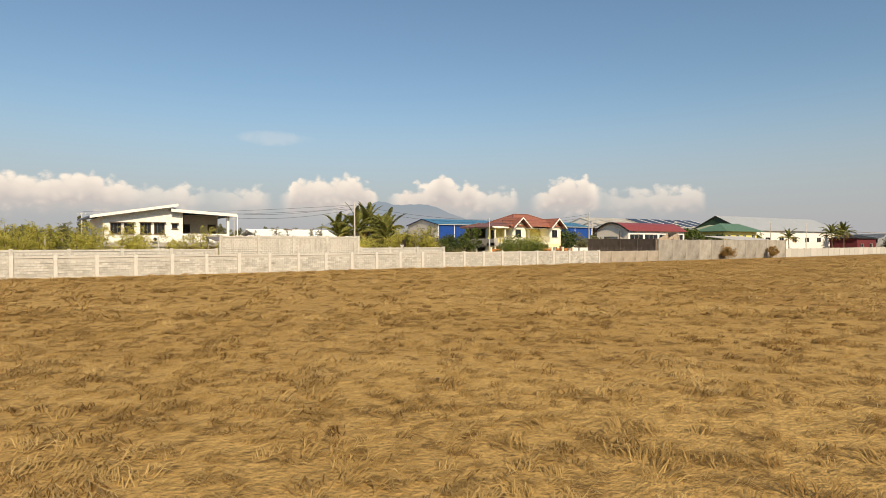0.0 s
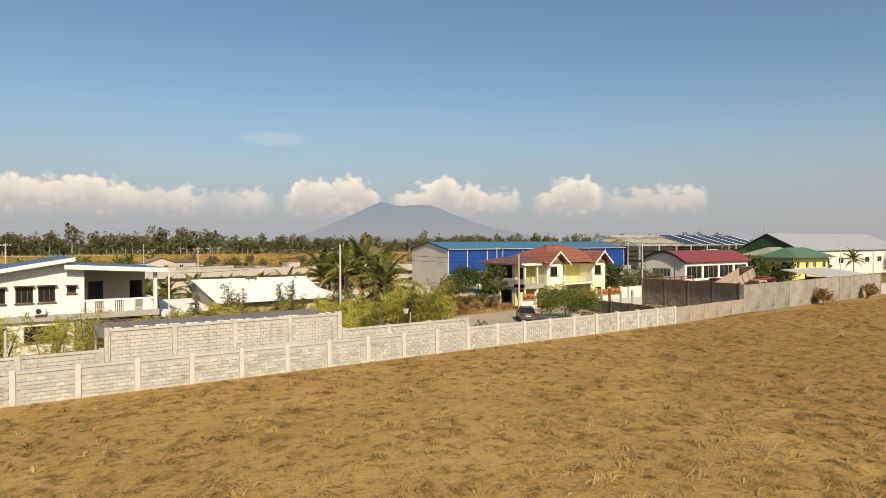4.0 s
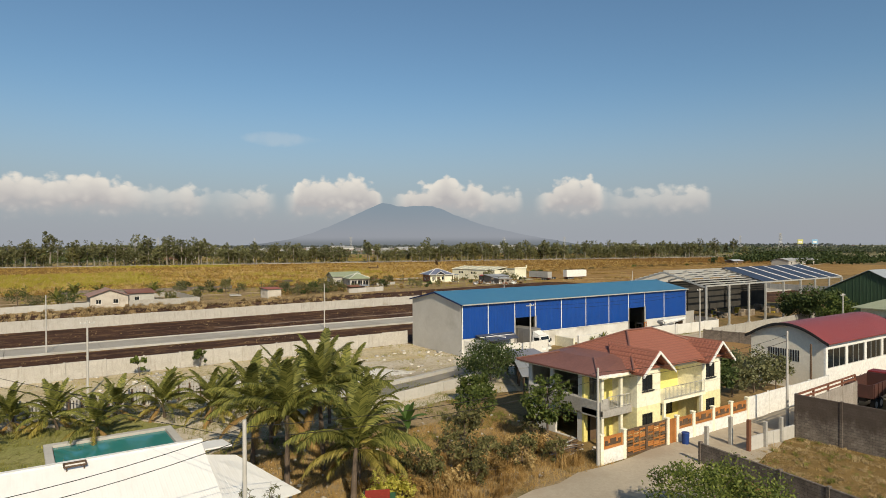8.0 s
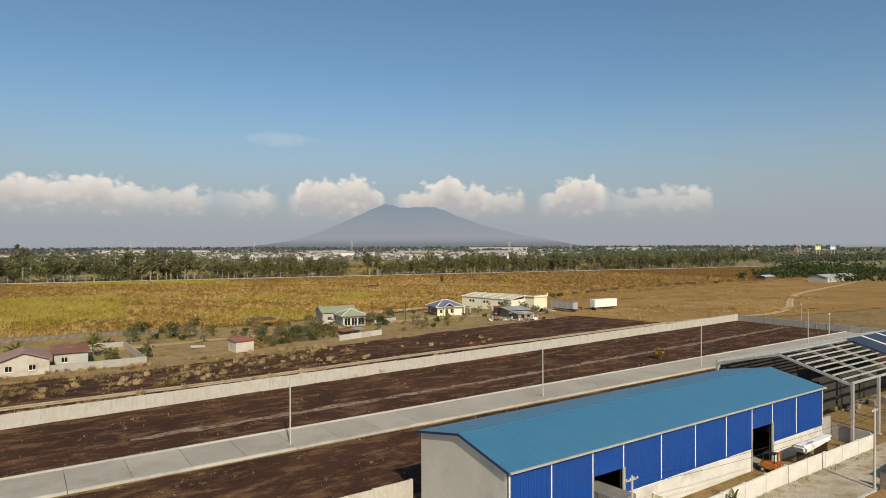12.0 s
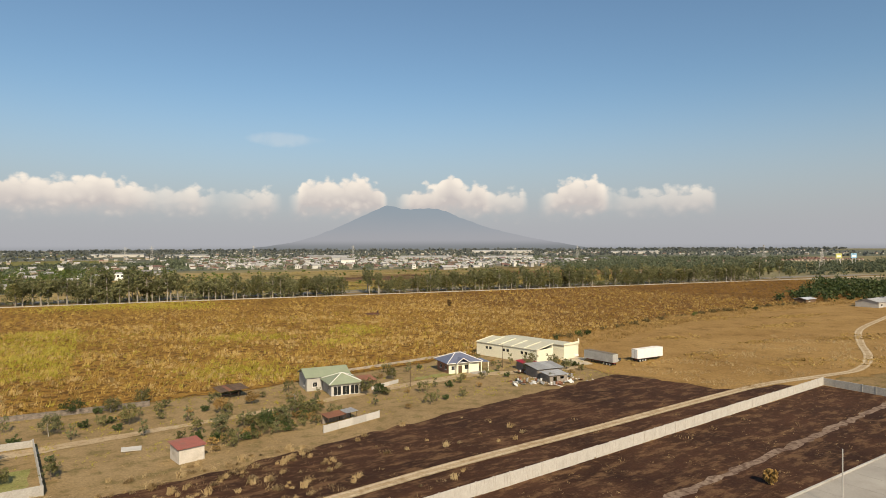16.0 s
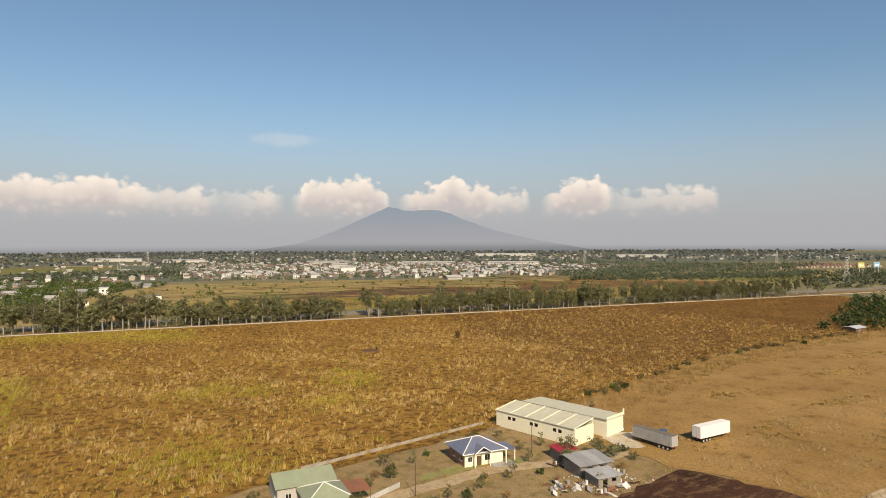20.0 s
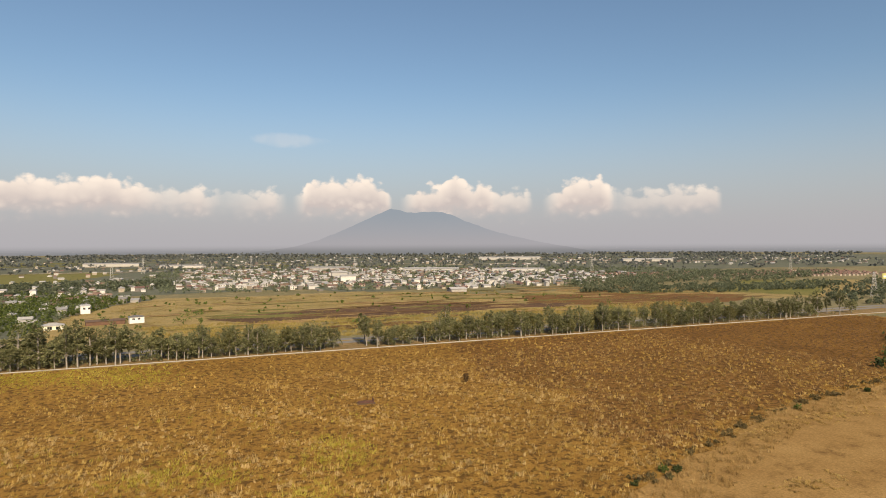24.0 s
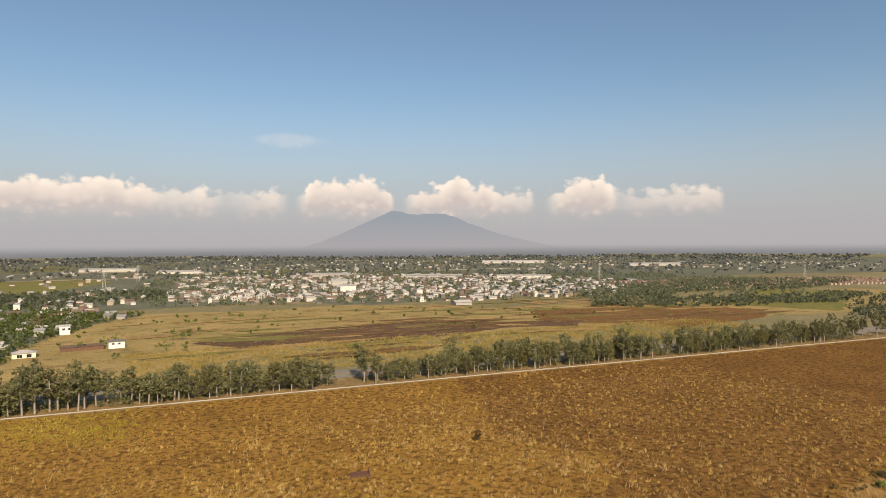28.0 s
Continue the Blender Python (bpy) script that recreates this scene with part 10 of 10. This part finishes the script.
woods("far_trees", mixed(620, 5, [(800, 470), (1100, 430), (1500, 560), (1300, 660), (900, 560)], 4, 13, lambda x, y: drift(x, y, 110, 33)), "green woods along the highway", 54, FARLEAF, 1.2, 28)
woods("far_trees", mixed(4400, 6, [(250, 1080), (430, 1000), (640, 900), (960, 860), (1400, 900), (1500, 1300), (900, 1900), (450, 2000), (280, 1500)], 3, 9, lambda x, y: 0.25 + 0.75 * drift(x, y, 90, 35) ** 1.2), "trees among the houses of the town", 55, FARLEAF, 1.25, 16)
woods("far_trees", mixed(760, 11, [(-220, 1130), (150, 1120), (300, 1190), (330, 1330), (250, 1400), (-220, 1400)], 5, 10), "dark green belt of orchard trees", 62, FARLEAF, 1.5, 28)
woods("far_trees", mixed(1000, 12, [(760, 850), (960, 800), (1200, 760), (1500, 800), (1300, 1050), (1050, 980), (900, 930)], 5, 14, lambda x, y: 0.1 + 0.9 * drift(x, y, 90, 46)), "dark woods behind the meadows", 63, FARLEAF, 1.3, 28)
woods("far_trees", mixed(1700, 7, [(-400, 1900), (500, 1700), (1500, 1200), (2300, 700), (3300, 1600), (2200, 3200), (700, 3600), (-400, 3300)], 7, 15, lambda x, y: 0.12 + 0.88 * drift(x, 0.45 * y, 330, 36) ** 1.2), "dark bands of distant trees", 56, HAZELEAF, 3.4, 14)
woods("far_trees", mixed(1500, 8, [(-900, 3300), (700, 3500), (2300, 3100), (3300, 1600), (4600, 2000), (3100, 4100), (700, 4800), (-1100, 4500)], 9, 18, lambda x, y: 0.1 + drift(x, y, 420, 37) ** 1.5), "hazy tree line near the horizon", 57, HAZELEAF, 6.0, 12)
woods("far_trees", [(385, 590, 9), (235, 762, 10), (228, 758, 8), (160, 752, 7), (595, 900, 10), (602, 903, 9), (528, 555, 25), (531, 558, 20), (526, 552, 14), (178, 700, 5), (470, 680, 6), (330, 640, 6), (208, 706, 11), (212, 708, 10), (223, 703, 6), (176, 760, 9), (184, 764, 10)] + mixed(90, 9, [(140, 770), (330, 700), (700, 700), (590, 860), (420, 960), (190, 960)], 1.5, 5, lambda x, y: drift(x, y, 60, 38) ** 2), "lone trees and bushes on the meadows", 58, LEAF, 0.7)
woods("far_trees", mixed(420, 10, [(-260, 285), (-40, 286), (-20, 420), (-60, 600), (-300, 620)], 2, 8, lambda x, y: drift(x, y, 60, 39)), "thicket at the side of the cane field", 59, LEAF, 0.6, 30)
grass("weeds", (120, 860), (620, 960), 30000, 0.9, 0.22, 4, straw_mat("meadow_grass", (0.16, 0.115, 0.04), (0.31, 0.24, 0.075), (0.44, 0.34, 0.13), 12.0, 60.0), "rank yellow-green grass of the meadows", 64, lambda x, y: (y > 650 - 0.197 * x) * (y < 1040 - 0.25 * x) * drift(x, y, 45, 65) ** 2, (0.1, 0.1), 0.8)
def field_strips(name, material, count, seed, label, region, z, long=(30, 140), wide=(2, 9)):
    """Long uneven strips of another growth, lying along the lie of the fields."""
    rng = np.random.default_rng(seed)
    verts, faces = [], []
    for i in range(count):
        x, y = rng.uniform(region[0], region[1]), rng.uniform(region[2], region[3])
        a, l, w = radians(rng.normal(-10, 7)), rng.uniform(*long), rng.uniform(*wide)
        k = 9
        ts = np.linspace(-1, 1, k)
        half = w * np.sqrt(np.clip(1 - ts ** 2, 0, 1)) * rng.uniform(0.5, 1.2, k) + 0.05
        mid = np.cumsum(rng.normal(0, 0.9, k))
        j = len(verts)
        for t, h, m in zip(ts, half, mid):
            for s in (-1, 1):
                u, v = t * l / 2, m + s * h
                verts.append((x + u * math.cos(a) - v * math.sin(a), y + u * math.sin(a) + v * math.cos(a), z + 0.003 * i))
        for q in range(k - 1):
            faces.append((j + 2 * q, j + 2 * q + 2, j + 2 * q + 3, j + 2 * q + 1))
    return tagged(mesh_of(name, verts, faces, material), label, "grass", kind="stuff")


field_strips("meadow_strips", GREENFIELD, 26, 1, "green strips of rank grass in the meadows", (220, 820, 640, 900), 0.45)
field_strips("meadow_strips", ground_mat("tan_strip", (0.40, 0.27, 0.12), (0.31, 0.20, 0.085), (0.22, 0.14, 0.06), 30, 6, 1.2, 0.3), 30, 2, "tan strips of dry grass in the meadows", (180, 820, 620, 900), 0.55)
field_strips("meadow_strips", ground_mat("brown_strip", (0.19, 0.105, 0.045), (0.13, 0.08, 0.035), (0.26, 0.18, 0.08), 30, 6, 1.2, 0.3), 22, 3, "brown strips of turned soil in the meadows", (300, 820, 600, 800), 0.65)
field_strips("far_strips", GREENFIELD, 40, 4, "pale green fields far off", (-300, 2600, 1900, 3600), 0.4, (120, 500), (10, 60))
field_strips("far_strips", ground_mat("pale_field", (0.42, 0.37, 0.27), (0.34, 0.29, 0.20), (0.25, 0.22, 0.14), 90, 20, 3.0, 0.2), 50, 5, "pale dry fields far off", (-300, 2800, 1500, 3600), 0.6, (80, 420), (8, 40))
grass("cane", (180, 700), (540, 720), 42000, 1.7, 0.2, 4, straw_mat("pale_cane", (0.17, 0.13, 0.04), (0.34, 0.26, 0.07), (0.48, 0.38, 0.16), 6.0, 40.0), "pale cane beyond the highway", 60, lambda x, y: (y > 640 - 0.197 * x) * (y < 752 - 0.2 * x) * (0.2 + 0.8 * drift(x, y, 30, 61)), (0.1, 0.1), 0.6)


# houses of the town
ROOFS = [GALV, mat("town_red_roof", (0.25, 0.14, 0.11), (0.20, 0.12, 0.10), 3.0, 0.6, vary=0.25), mat("town_grey_roof", (0.26, 0.25, 0.24), (0.18, 0.175, 0.17), 3.0, 0.6, vary=0.3), mat("town_white_roof", (0.52, 0.51, 0.485), (0.39, 0.38, 0.36), 3.0, 0.5, vary=0.2), mat("town_brown_roof", (0.22, 0.15, 0.11), (0.17, 0.12, 0.09), 3.0, 0.7, vary=0.3), mat("town_green_roof", (0.14, 0.22, 0.17), (0.11, 0.18, 0.14), 3.0, 0.6, vary=0.2)]
WALLS = [mat("town_white_wall", (0.66, 0.64, 0.60), (0.50, 0.48, 0.44), 3.0, 0.8, vary=0.35), mat("town_cream_wall", (0.44, 0.38, 0.30), (0.32, 0.27, 0.21), 3.0, 0.8, vary=0.3), mat("town_grey_wall", (0.24, 0.22, 0.195), (0.17, 0.155, 0.14), 3.0, 0.8, vary=0.3)]


def town_house(at, w, d, e, r, wall, roof, style, turn, label):
    """A far house: walls with window openings, roof with eaves."""
    h = thing("house", at, label, "house", "houses of the distant town", turn=turn)
    holes = [(w * 0.15, w * 0.3, 1.0, 2.2), (w * 0.6, w * 0.8, 1.0, 2.2)] + ([(w * 0.15, w * 0.3, 3.8, 5.0), (w * 0.6, w * 0.8, 3.8, 5.0)] if e > 5 else [])
    bm = pierced("x", 0.1, 0.2, 0, w, 0, e, holes)
    box(bm, 0, 0.2, 0.2, d, 0, e), box(bm, w - 0.2, w, 0.2, d, 0, e), box(bm, 0.2, w - 0.2, d - 0.2, d, 0, e)
    part("wall", bm, wall, h)
    for a, b, lo, hi in holes:
        part("window", boxes((a, b, 0.08, 0.14, lo, hi)), glass_mat(), h)
    bm = bm_new()
    if style == 0:
        hip_roof(bm, -0.6, w + 0.6, -0.6, d + 0.6, e + 0.13, r)
    elif style == 1:
        gable_roof(bm, -0.6, w + 0.6, -0.6, d + 0.6, e + 0.1, r, "x")
    else:
        slab(bm, [(-0.5, -0.5, e + 0.2), (w + 0.5, -0.5, e + 0.2), (w + 0.5, d + 0.5, e + 0.7), (-0.5, d + 0.5, e + 0.7)], 0.18)
    part("roof", bm, roof, h)
    return h


KINDS = []
rnd_ = random.Random(21)
for i in range(12):
    w, d = rnd_.uniform(6.5, 11), rnd_.uniform(6, 8)
    two = i % 3 == 0
    e = 5.8 if two else 3.1
    roof = ROOFS[i % 6]
    names = ("metal", "red", "grey", "white", "brown", "green")
    KINDS.append(town_house((420 + 16 * i, 1120 - 10 * i, 0), w, d, e, e + rnd_.uniform(1.4, 2.4), WALLS[i % 3], roof, i % 3, -10, ("two-storey town house with a %s roof" if two else "small town house with a %s roof") % names[i % 6]))


def blocks(n, poly, seed, turn=-11.0, shape=None):
    rnd = random.Random(seed)
    for x, y, _ in scatter(n, seed, poly, 1, 2, shape):
        s = rnd.uniform(0.62, 0.95)
        copy_thing(KINDS[rnd.randrange(12)], pose(x, y, 0, 0, 0, turn + rnd.choice((0, 90, 180, 0)) + rnd.uniform(-6, 6)) @ Matrix.Diagonal((s, s, rnd.uniform(0.9, 1.15), 1)))


blocks(120, [(270, 1080), (420, 1000), (640, 900), (900, 850), (960, 900), (760, 1060), (520, 1160), (330, 1260)], 71)
blocks(90, [(300, 1180), (520, 1100), (900, 950), (1000, 1250), (800, 1500), (480, 1500)], 72)
blocks(26, [(60, 880), (150, 900), (220, 1000), (300, 1250), (230, 1400), (60, 1200)], 73)


def far_town(n, poly, seed, label):
    """The rest of the town, joined: little houses of walls and roofs too far to tell apart."""
    groups = {}
    rnd = random.Random(seed)
    for x, y, _ in scatter(n, seed, poly, 1, 2):
        w, d, e = rnd.uniform(6, 12), rnd.uniform(5, 9), rnd.choice((2.6, 2.8, 3.0, 5.4))
        a = radians(-11 + rnd.choice((0, 0, 90)) + rnd.uniform(-12, 12))
        wall, roof = rnd.choice((WALLS[0], WALLS[0], WALLS[1], WALLS[2])), rnd.choice((ROOFS[0], ROOFS[3], ROOFS[3], ROOFS[2], ROOFS[0], ROOFS[4], ROOFS[1]))
        m = Matrix.Translation((x, y, 0)) @ Matrix.Rotation(a, 4, "Z")
        for matl, verts, faces in ((wall, [(0, 0, 0), (w, 0, 0), (w, d, 0), (0, d, 0), (0, 0, e), (w, 0, e), (w, d, e), (0, d, e)], [(0, 1, 5, 4), (1, 2, 6, 5), (2, 3, 7, 6), (3, 0, 4, 7)]),
                                   (roof, [(-.5, -.5, e), (w + .5, -.5, e), (w + .5, d + .5, e), (-.5, d + .5, e), (-.5, d / 2, e + 1.8), (w + .5, d / 2, e + 1.8)], [(0, 1, 5, 4), (2, 3, 4, 5), (1, 2, 5, 5), (3, 0, 4, 4)])):
            g = groups.setdefault(matl.name, (matl, [], []))
            k = len(g[1])
            g[1].extend(tuple(m @ Vector(v)) for v in verts)
            g[2].extend(tuple(k + i for i in dict.fromkeys(f)) for f in faces)
    for matl, vs, fs in groups.values():
        me = bpy.data.meshes.new("far_houses")
        me.from_pydata(vs, [], fs)
        me.materials.append(matl)
        tagged(new("far_houses", me), label, "houses", kind="stuff")


far_town(900, [(280, 1150), (430, 1020), (640, 910), (900, 870), (1000, 950), (1150, 1000), (1150, 1400), (800, 1800), (420, 1800)], 81, "crowded roofs of the distant town")
far_town(430, [(-300, 1350), (250, 1300), (900, 1900), (1800, 1300), (2600, 900), (2900, 1500), (1900, 2600), (300, 2700)], 82, "far roofs scattered over the plain")
far_town(40, [(20, 720), (108, 730), (124, 808), (156, 868), (196, 951), (232, 985), (180, 1080), (40, 960)], 85, "pale roofs at the near edge of the suburb")
far_town(80, [(0, 800), (110, 820), (170, 960), (280, 1200), (200, 1450), (-100, 1400), (-60, 900)], 83, "roofs of the suburb among trees")
far_town(170, [(-600, 2600), (700, 2900), (2200, 2500), (3300, 1500), (4000, 2200), (2500, 3900), (0, 4200)], 84, "pale specks of roofs near the horizon")


def estate():
    """Rows of alike red-roofed houses."""
    bm, rm = bm_new(), bm_new()
    rnd = random.Random(44)
    for r in range(7):
        for i in range(58):
            if rnd.random() < 0.12:
                continue
            x, y = 1000 + i * 9.6 + r * 16 + rnd.uniform(-1, 1), 908 - i * 3.4 + r * 26 + rnd.uniform(-1.5, 1.5)
            box(bm, x, x + 7, y, y + 6, 0, 3.4)
            gable_roof(rm, x - 0.3, x + 7.3, y + 0.4, y + 6.6, 3.5, 4.9, "x")
    tagged(part("far_houses", bm, WALLS[1]), "rows of pale estate house walls", "houses", kind="stuff")
    tagged(part("far_houses", rm, mat("estate_roof", (0.27, 0.14, 0.11), (0.20, 0.12, 0.10), 14.0, 0.8)), "rows of faded red estate roofs", "houses", kind="stuff")


estate()


def long_shed(x, y, w, d, e, turn, label, roof=None):
    s = thing("factory", (x, y, 0), label, "building", turn=turn)
    part("wall", boxes((0, w, 0, d, 0, e)), WALLS[0], s)
    part("roof", gable_roof(bm_new(), -0.8, w + 0.8, -0.8, d + 0.8, e + 0.1, e + 2.6, "x"), roof or ROOFS[3], s)


for x, y, w, d, e, turn, label in ((860, 1480, 130, 30, 7, -38, "long white factory shed in the distance"), (1010, 1330, 120, 26, 7, -38, "long white factory shed in the distance"), (1900, 1700, 180, 40, 9, -35, "long pale factory on the plain"), (420, 2100, 120, 30, 8, -30, "pale shed in the distance"), (580, 870, 22, 16, 4, -11, "greenish-roofed hall at the edge of town"), (700, 1700, 110, 24, 7, -35, "white warehouse in the distance"), (1700, 2300, 260, 50, 10, -35, "large pale plant near the horizon"), (250, 2400, 160, 40, 9, -20, "pale shed in the distance"), (560, 1180, 26, 16, 10, -20, "tall white block above the town"), (600, 1310, 30, 18, 11, -20, "tall white block above the town")):
    long_shed(x, y, w, d, e, turn, label)
simple_house("house", 118.0, 132.0, 738.0, 748.0, 3.4, 5.4, CREAM, ROOFS[3], "cream house beside the far road", "hip", [(3, 6, 0.4, 2.8), (8.5, 11.5, 0.4, 2.8)], [])
simple_house("house", 178.0, 189.0, 748.0, 757.0, 5.2, 6.6, WHITE, ROOFS[2], "white two-storey house beyond the highway", "hip", [(2, 4, 3, 4.4), (6, 8, 3, 4.4)], [])
simple_house("shed", 147.0, 175.0, 750.0, 758.0, 3.2, 4.6, mat("brown_shed", (0.20, 0.11, 0.07), (0.15, 0.09, 0.06), 3.0), ROOFS[4], "long low brown shed beyond the highway", "gable_x")
simple_house("house", 150.0, 158.0, 856.0, 864.0, 7.5, 8.4, WHITE, ROOFS[3], "tall white house among trees", "mono", [(2, 4, 4, 6), (6, 8, 4, 6)], [])
simple_house("house", 467.0, 479.0, 306.0, 313.0, 2.4, 3.4, DARKWOOD, mat("bright_sheet", (0.60, 0.62, 0.66), (0.5, 0.52, 0.56), 3.0, 0.4), "shed with a bright metal roof at the grove", "gable_x", [(3, 5, 1, 2.2)], [])
simple_house("house", 470.0, 486.0, 268.0, 280.0, 3.2, 5.0, PALE, GALV, "metal-roofed sheds at the end of the track", "gable_x", [(3, 5, 1, 2.2)], [])
simple_house("house", 490.0, 520.0, 272.0, 282.0, 3.2, 4.6, PALE, GALV, "long metal-roofed shed at the end of the track", "gable_x", [(3, 5, 1, 2.2), (12, 14, 1, 2.2)], [])
patch("far_road", [(60, 700), (138, 696), (207, 687), (250, 690), (250, 697), (210, 696), (176, 712), (140, 705), (70, 708)], 0.06, TRACK, "pale road beyond the highway", 0.6, 6.0, "road")
patch("far_road", [(85, 690), (150, 772), (180, 900), (186, 900), (158, 770), (95, 690)], 0.055, TRACK, "pale road to the suburb", 0.6, 6.0, "road")


def billboard(x, y, colour, label):
    b = thing("billboard", (x, y, 0), label, "billboard", turn=-35)
    part("board", boxes((0, 9, -0.3, 0.3, 14, 21.5), bevel=0.05), colour, b)
    part("panel", boxes((1.5, 7.5, -0.34, -0.31, 16, 18.5)), WHITE, b, "pale panel on the board")
    for u in (2, 7):
        part("post", rod(bm_new(), (u, 0, 0), (u, 0, 14), 0.4), STEEL, b)


billboard(1085, 562, mat("billboard_yellow", (0.62, 0.60, 0.20), (0.5, 0.5, 0.2), 5.0), "pale yellow billboard on steel posts")
billboard(1125, 558, mat("billboard_blue", (0.22, 0.42, 0.62), (0.3, 0.5, 0.7), 5.0), "pale blue billboard on steel posts")


def pylon(x, y, h):
    p = thing("pylon", (x, y, 0), "steel lattice transmission tower in the distance", "pylon", "transmission towers")
    leg = None
    for sx in (-1, 1):
        for sy in (-1, 1):
            part("leg", rod(bm_new(), (sx * 3, sy * 3, 0), (sx * 0.5, sy * 0.5, h), 0.18, n=4), STEEL, p)
    for i in range(8):
        z0, z1 = h * i / 8, h * (i + 1) / 8
        r0, r1 = 3 - 2.5 * i / 8, 3 - 2.5 * (i + 1) / 8
        for s in (-1, 1):
            part("brace", rod(bm_new(), (-r0, s * r0, z0), (r1, s * r1, z1), 0.1, n=4), STEEL, p)
            part("brace", rod(bm_new(), (s * r0, -r0, z0), (s * r1, r1, z1), 0.1, n=4), STEEL, p)
    for z in (0.72, 0.84, 0.95):
        part("crossarm", boxes((-5, 5, -0.2, 0.2, h * z, h * z + 0.4)), STEEL, p)


for x, y, h in ((330, 1760, 36), (620, 1900, 36), (880, 1060, 30), (240, 1500, 34), (1180, 1180, 34), (930, 510, 30), (1500, 900, 34), (740, 1500, 36)):
    pylon(x, y, h)

# things in the cane field
o = thing("plank_raft", (220.5, 406.0, 0), "old dark wooden sledge abandoned in the field", "sledge", turn=-20)
SLEDGE = mat("rusty_red_wood", (0.17, 0.075, 0.05), (0.11, 0.055, 0.04), 0.8, 0.9, 0.3)
part("deck", boxes((-2.8, 3.2, -1.6, 1.6, 0.9, 1.15), bevel=0.03), SLEDGE, o)
part("headboard", boxes((2.9, 3.2, -1.6, 1.6, 1.16, 2.3), bevel=0.03), SLEDGE, o)
for y in (-1.3, 1.3):
    part("runner", boxes((-3.4, 3.8, y - 0.12, y + 0.12, 0.0, 0.9)), DARKWOOD, o)
tree("bush", (274.6, 413.0, 0), 5.2, 1.5, "thin dry sapling standing in the cane", 900, leaf_mat("withered_leaves", (0.10, 0.06, 0.03), (0.18, 0.11, 0.05)), BARK, 0.1, 30, 14, 0.3, 0.8, "bush")


for i, (x, y) in enumerate(((255, 292), (258, 290), (352, 305), (405, 303))):
    tree("bush", (x, y, 0), 1.8 + 0.25 * (i % 3), 1.5, "olive-green bush at the edge of the cane", 930 + i, (LEAF, LEAFDARK)[i % 2], BARK, 0.02, 30, 24, 0.2, 0.8, "bush")
rng_ = np.random.default_rng(17)
edge_x = rng_.uniform(215, 470, 420)
edge_y = np.interp(edge_x, [212, 255, 345, 440, 480], [283, 293, 310, 308, 306]) + rng_.normal(0, 1.6, 420)
woods("edge_scrub", [(x, y, h) for x, y, h in zip(edge_x, edge_y, rng_.uniform(0.7, 2.0, 420)) if drift(np.array([x]), np.array([y]), 18, 19)[0] > 0.4], "low olive and straw scrub along the field's edge", 93, leaf_mat("olive_scrub", (0.13, 0.10, 0.04), (0.27, 0.20, 0.085)), 0.26, 60)


# ---- the mountain ----
def mountain():
    """A worn double-topped volcano with gullied flanks, rising from the plain far off."""
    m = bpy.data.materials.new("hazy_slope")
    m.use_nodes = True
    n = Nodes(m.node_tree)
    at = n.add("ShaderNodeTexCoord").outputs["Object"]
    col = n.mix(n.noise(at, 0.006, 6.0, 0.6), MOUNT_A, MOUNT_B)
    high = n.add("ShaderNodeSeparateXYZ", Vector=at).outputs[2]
    # haze is painted into the slope colour, thicker towards the foot
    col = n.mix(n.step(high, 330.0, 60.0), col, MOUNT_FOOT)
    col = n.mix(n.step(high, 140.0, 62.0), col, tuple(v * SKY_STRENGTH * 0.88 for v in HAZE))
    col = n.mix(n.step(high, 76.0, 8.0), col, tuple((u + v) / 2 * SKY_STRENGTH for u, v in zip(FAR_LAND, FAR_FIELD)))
    # the slopes glow by themselves as a backdrop, unlit by the sun
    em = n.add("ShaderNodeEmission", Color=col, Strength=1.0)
    n.link(em.outputs[0], n.add("ShaderNodeOutputMaterial").inputs[0])
    k, rings = 220, 26
    rng = np.random.default_rng(5)
    verts, faces = [], []
    heading = radians(58.7)
    ahead, right = np.array([math.cos(heading), math.sin(heading)]), np.array([math.sin(heading), -math.cos(heading)])
    us = np.linspace(-1400, 1400, k)
    ds = np.linspace(-240, 240, rings)
    prof_u = [-1400, -1020, -860, -700, -540, -380, -280, -210, -188, -150, -80, -20, 50, 110, 180, 260, 340, 500, 660, 860, 1060, 1400]
    prof_h = [-12, 34, 60, 104, 172, 246, 296, 326, 337, 327, 311, 305, 312, 314, 306, 282, 240, 178, 134, 88, 52, -12]
    top = np.interp(us, prof_u, prof_h) + 0.0
    top += np.interp(us, np.linspace(-1400, 1400, 90), rng.normal(0, 2.2, 90)) * np.clip(top / 120, 0, 1)
    for d in ds:
        f = 1 - abs(d) / 240
        rough = np.interp(us, np.linspace(-1400, 1400, 120), rng.normal(0, 6, 120))
        z = top * f ** 1.1 + rough * f * (1 - f) * 2 - 12 * (1 - f)
        p = us[:, None] * right + (4620 + d) * ahead
        verts.append(np.column_stack([p[:, 0], p[:, 1], z]))
    v = np.concatenate(verts)
    for j in range(rings - 1):
        for i in range(k - 1):
            faces.append((j * k + i, j * k + i + 1, (j + 1) * k + i + 1, (j + 1) * k + i))
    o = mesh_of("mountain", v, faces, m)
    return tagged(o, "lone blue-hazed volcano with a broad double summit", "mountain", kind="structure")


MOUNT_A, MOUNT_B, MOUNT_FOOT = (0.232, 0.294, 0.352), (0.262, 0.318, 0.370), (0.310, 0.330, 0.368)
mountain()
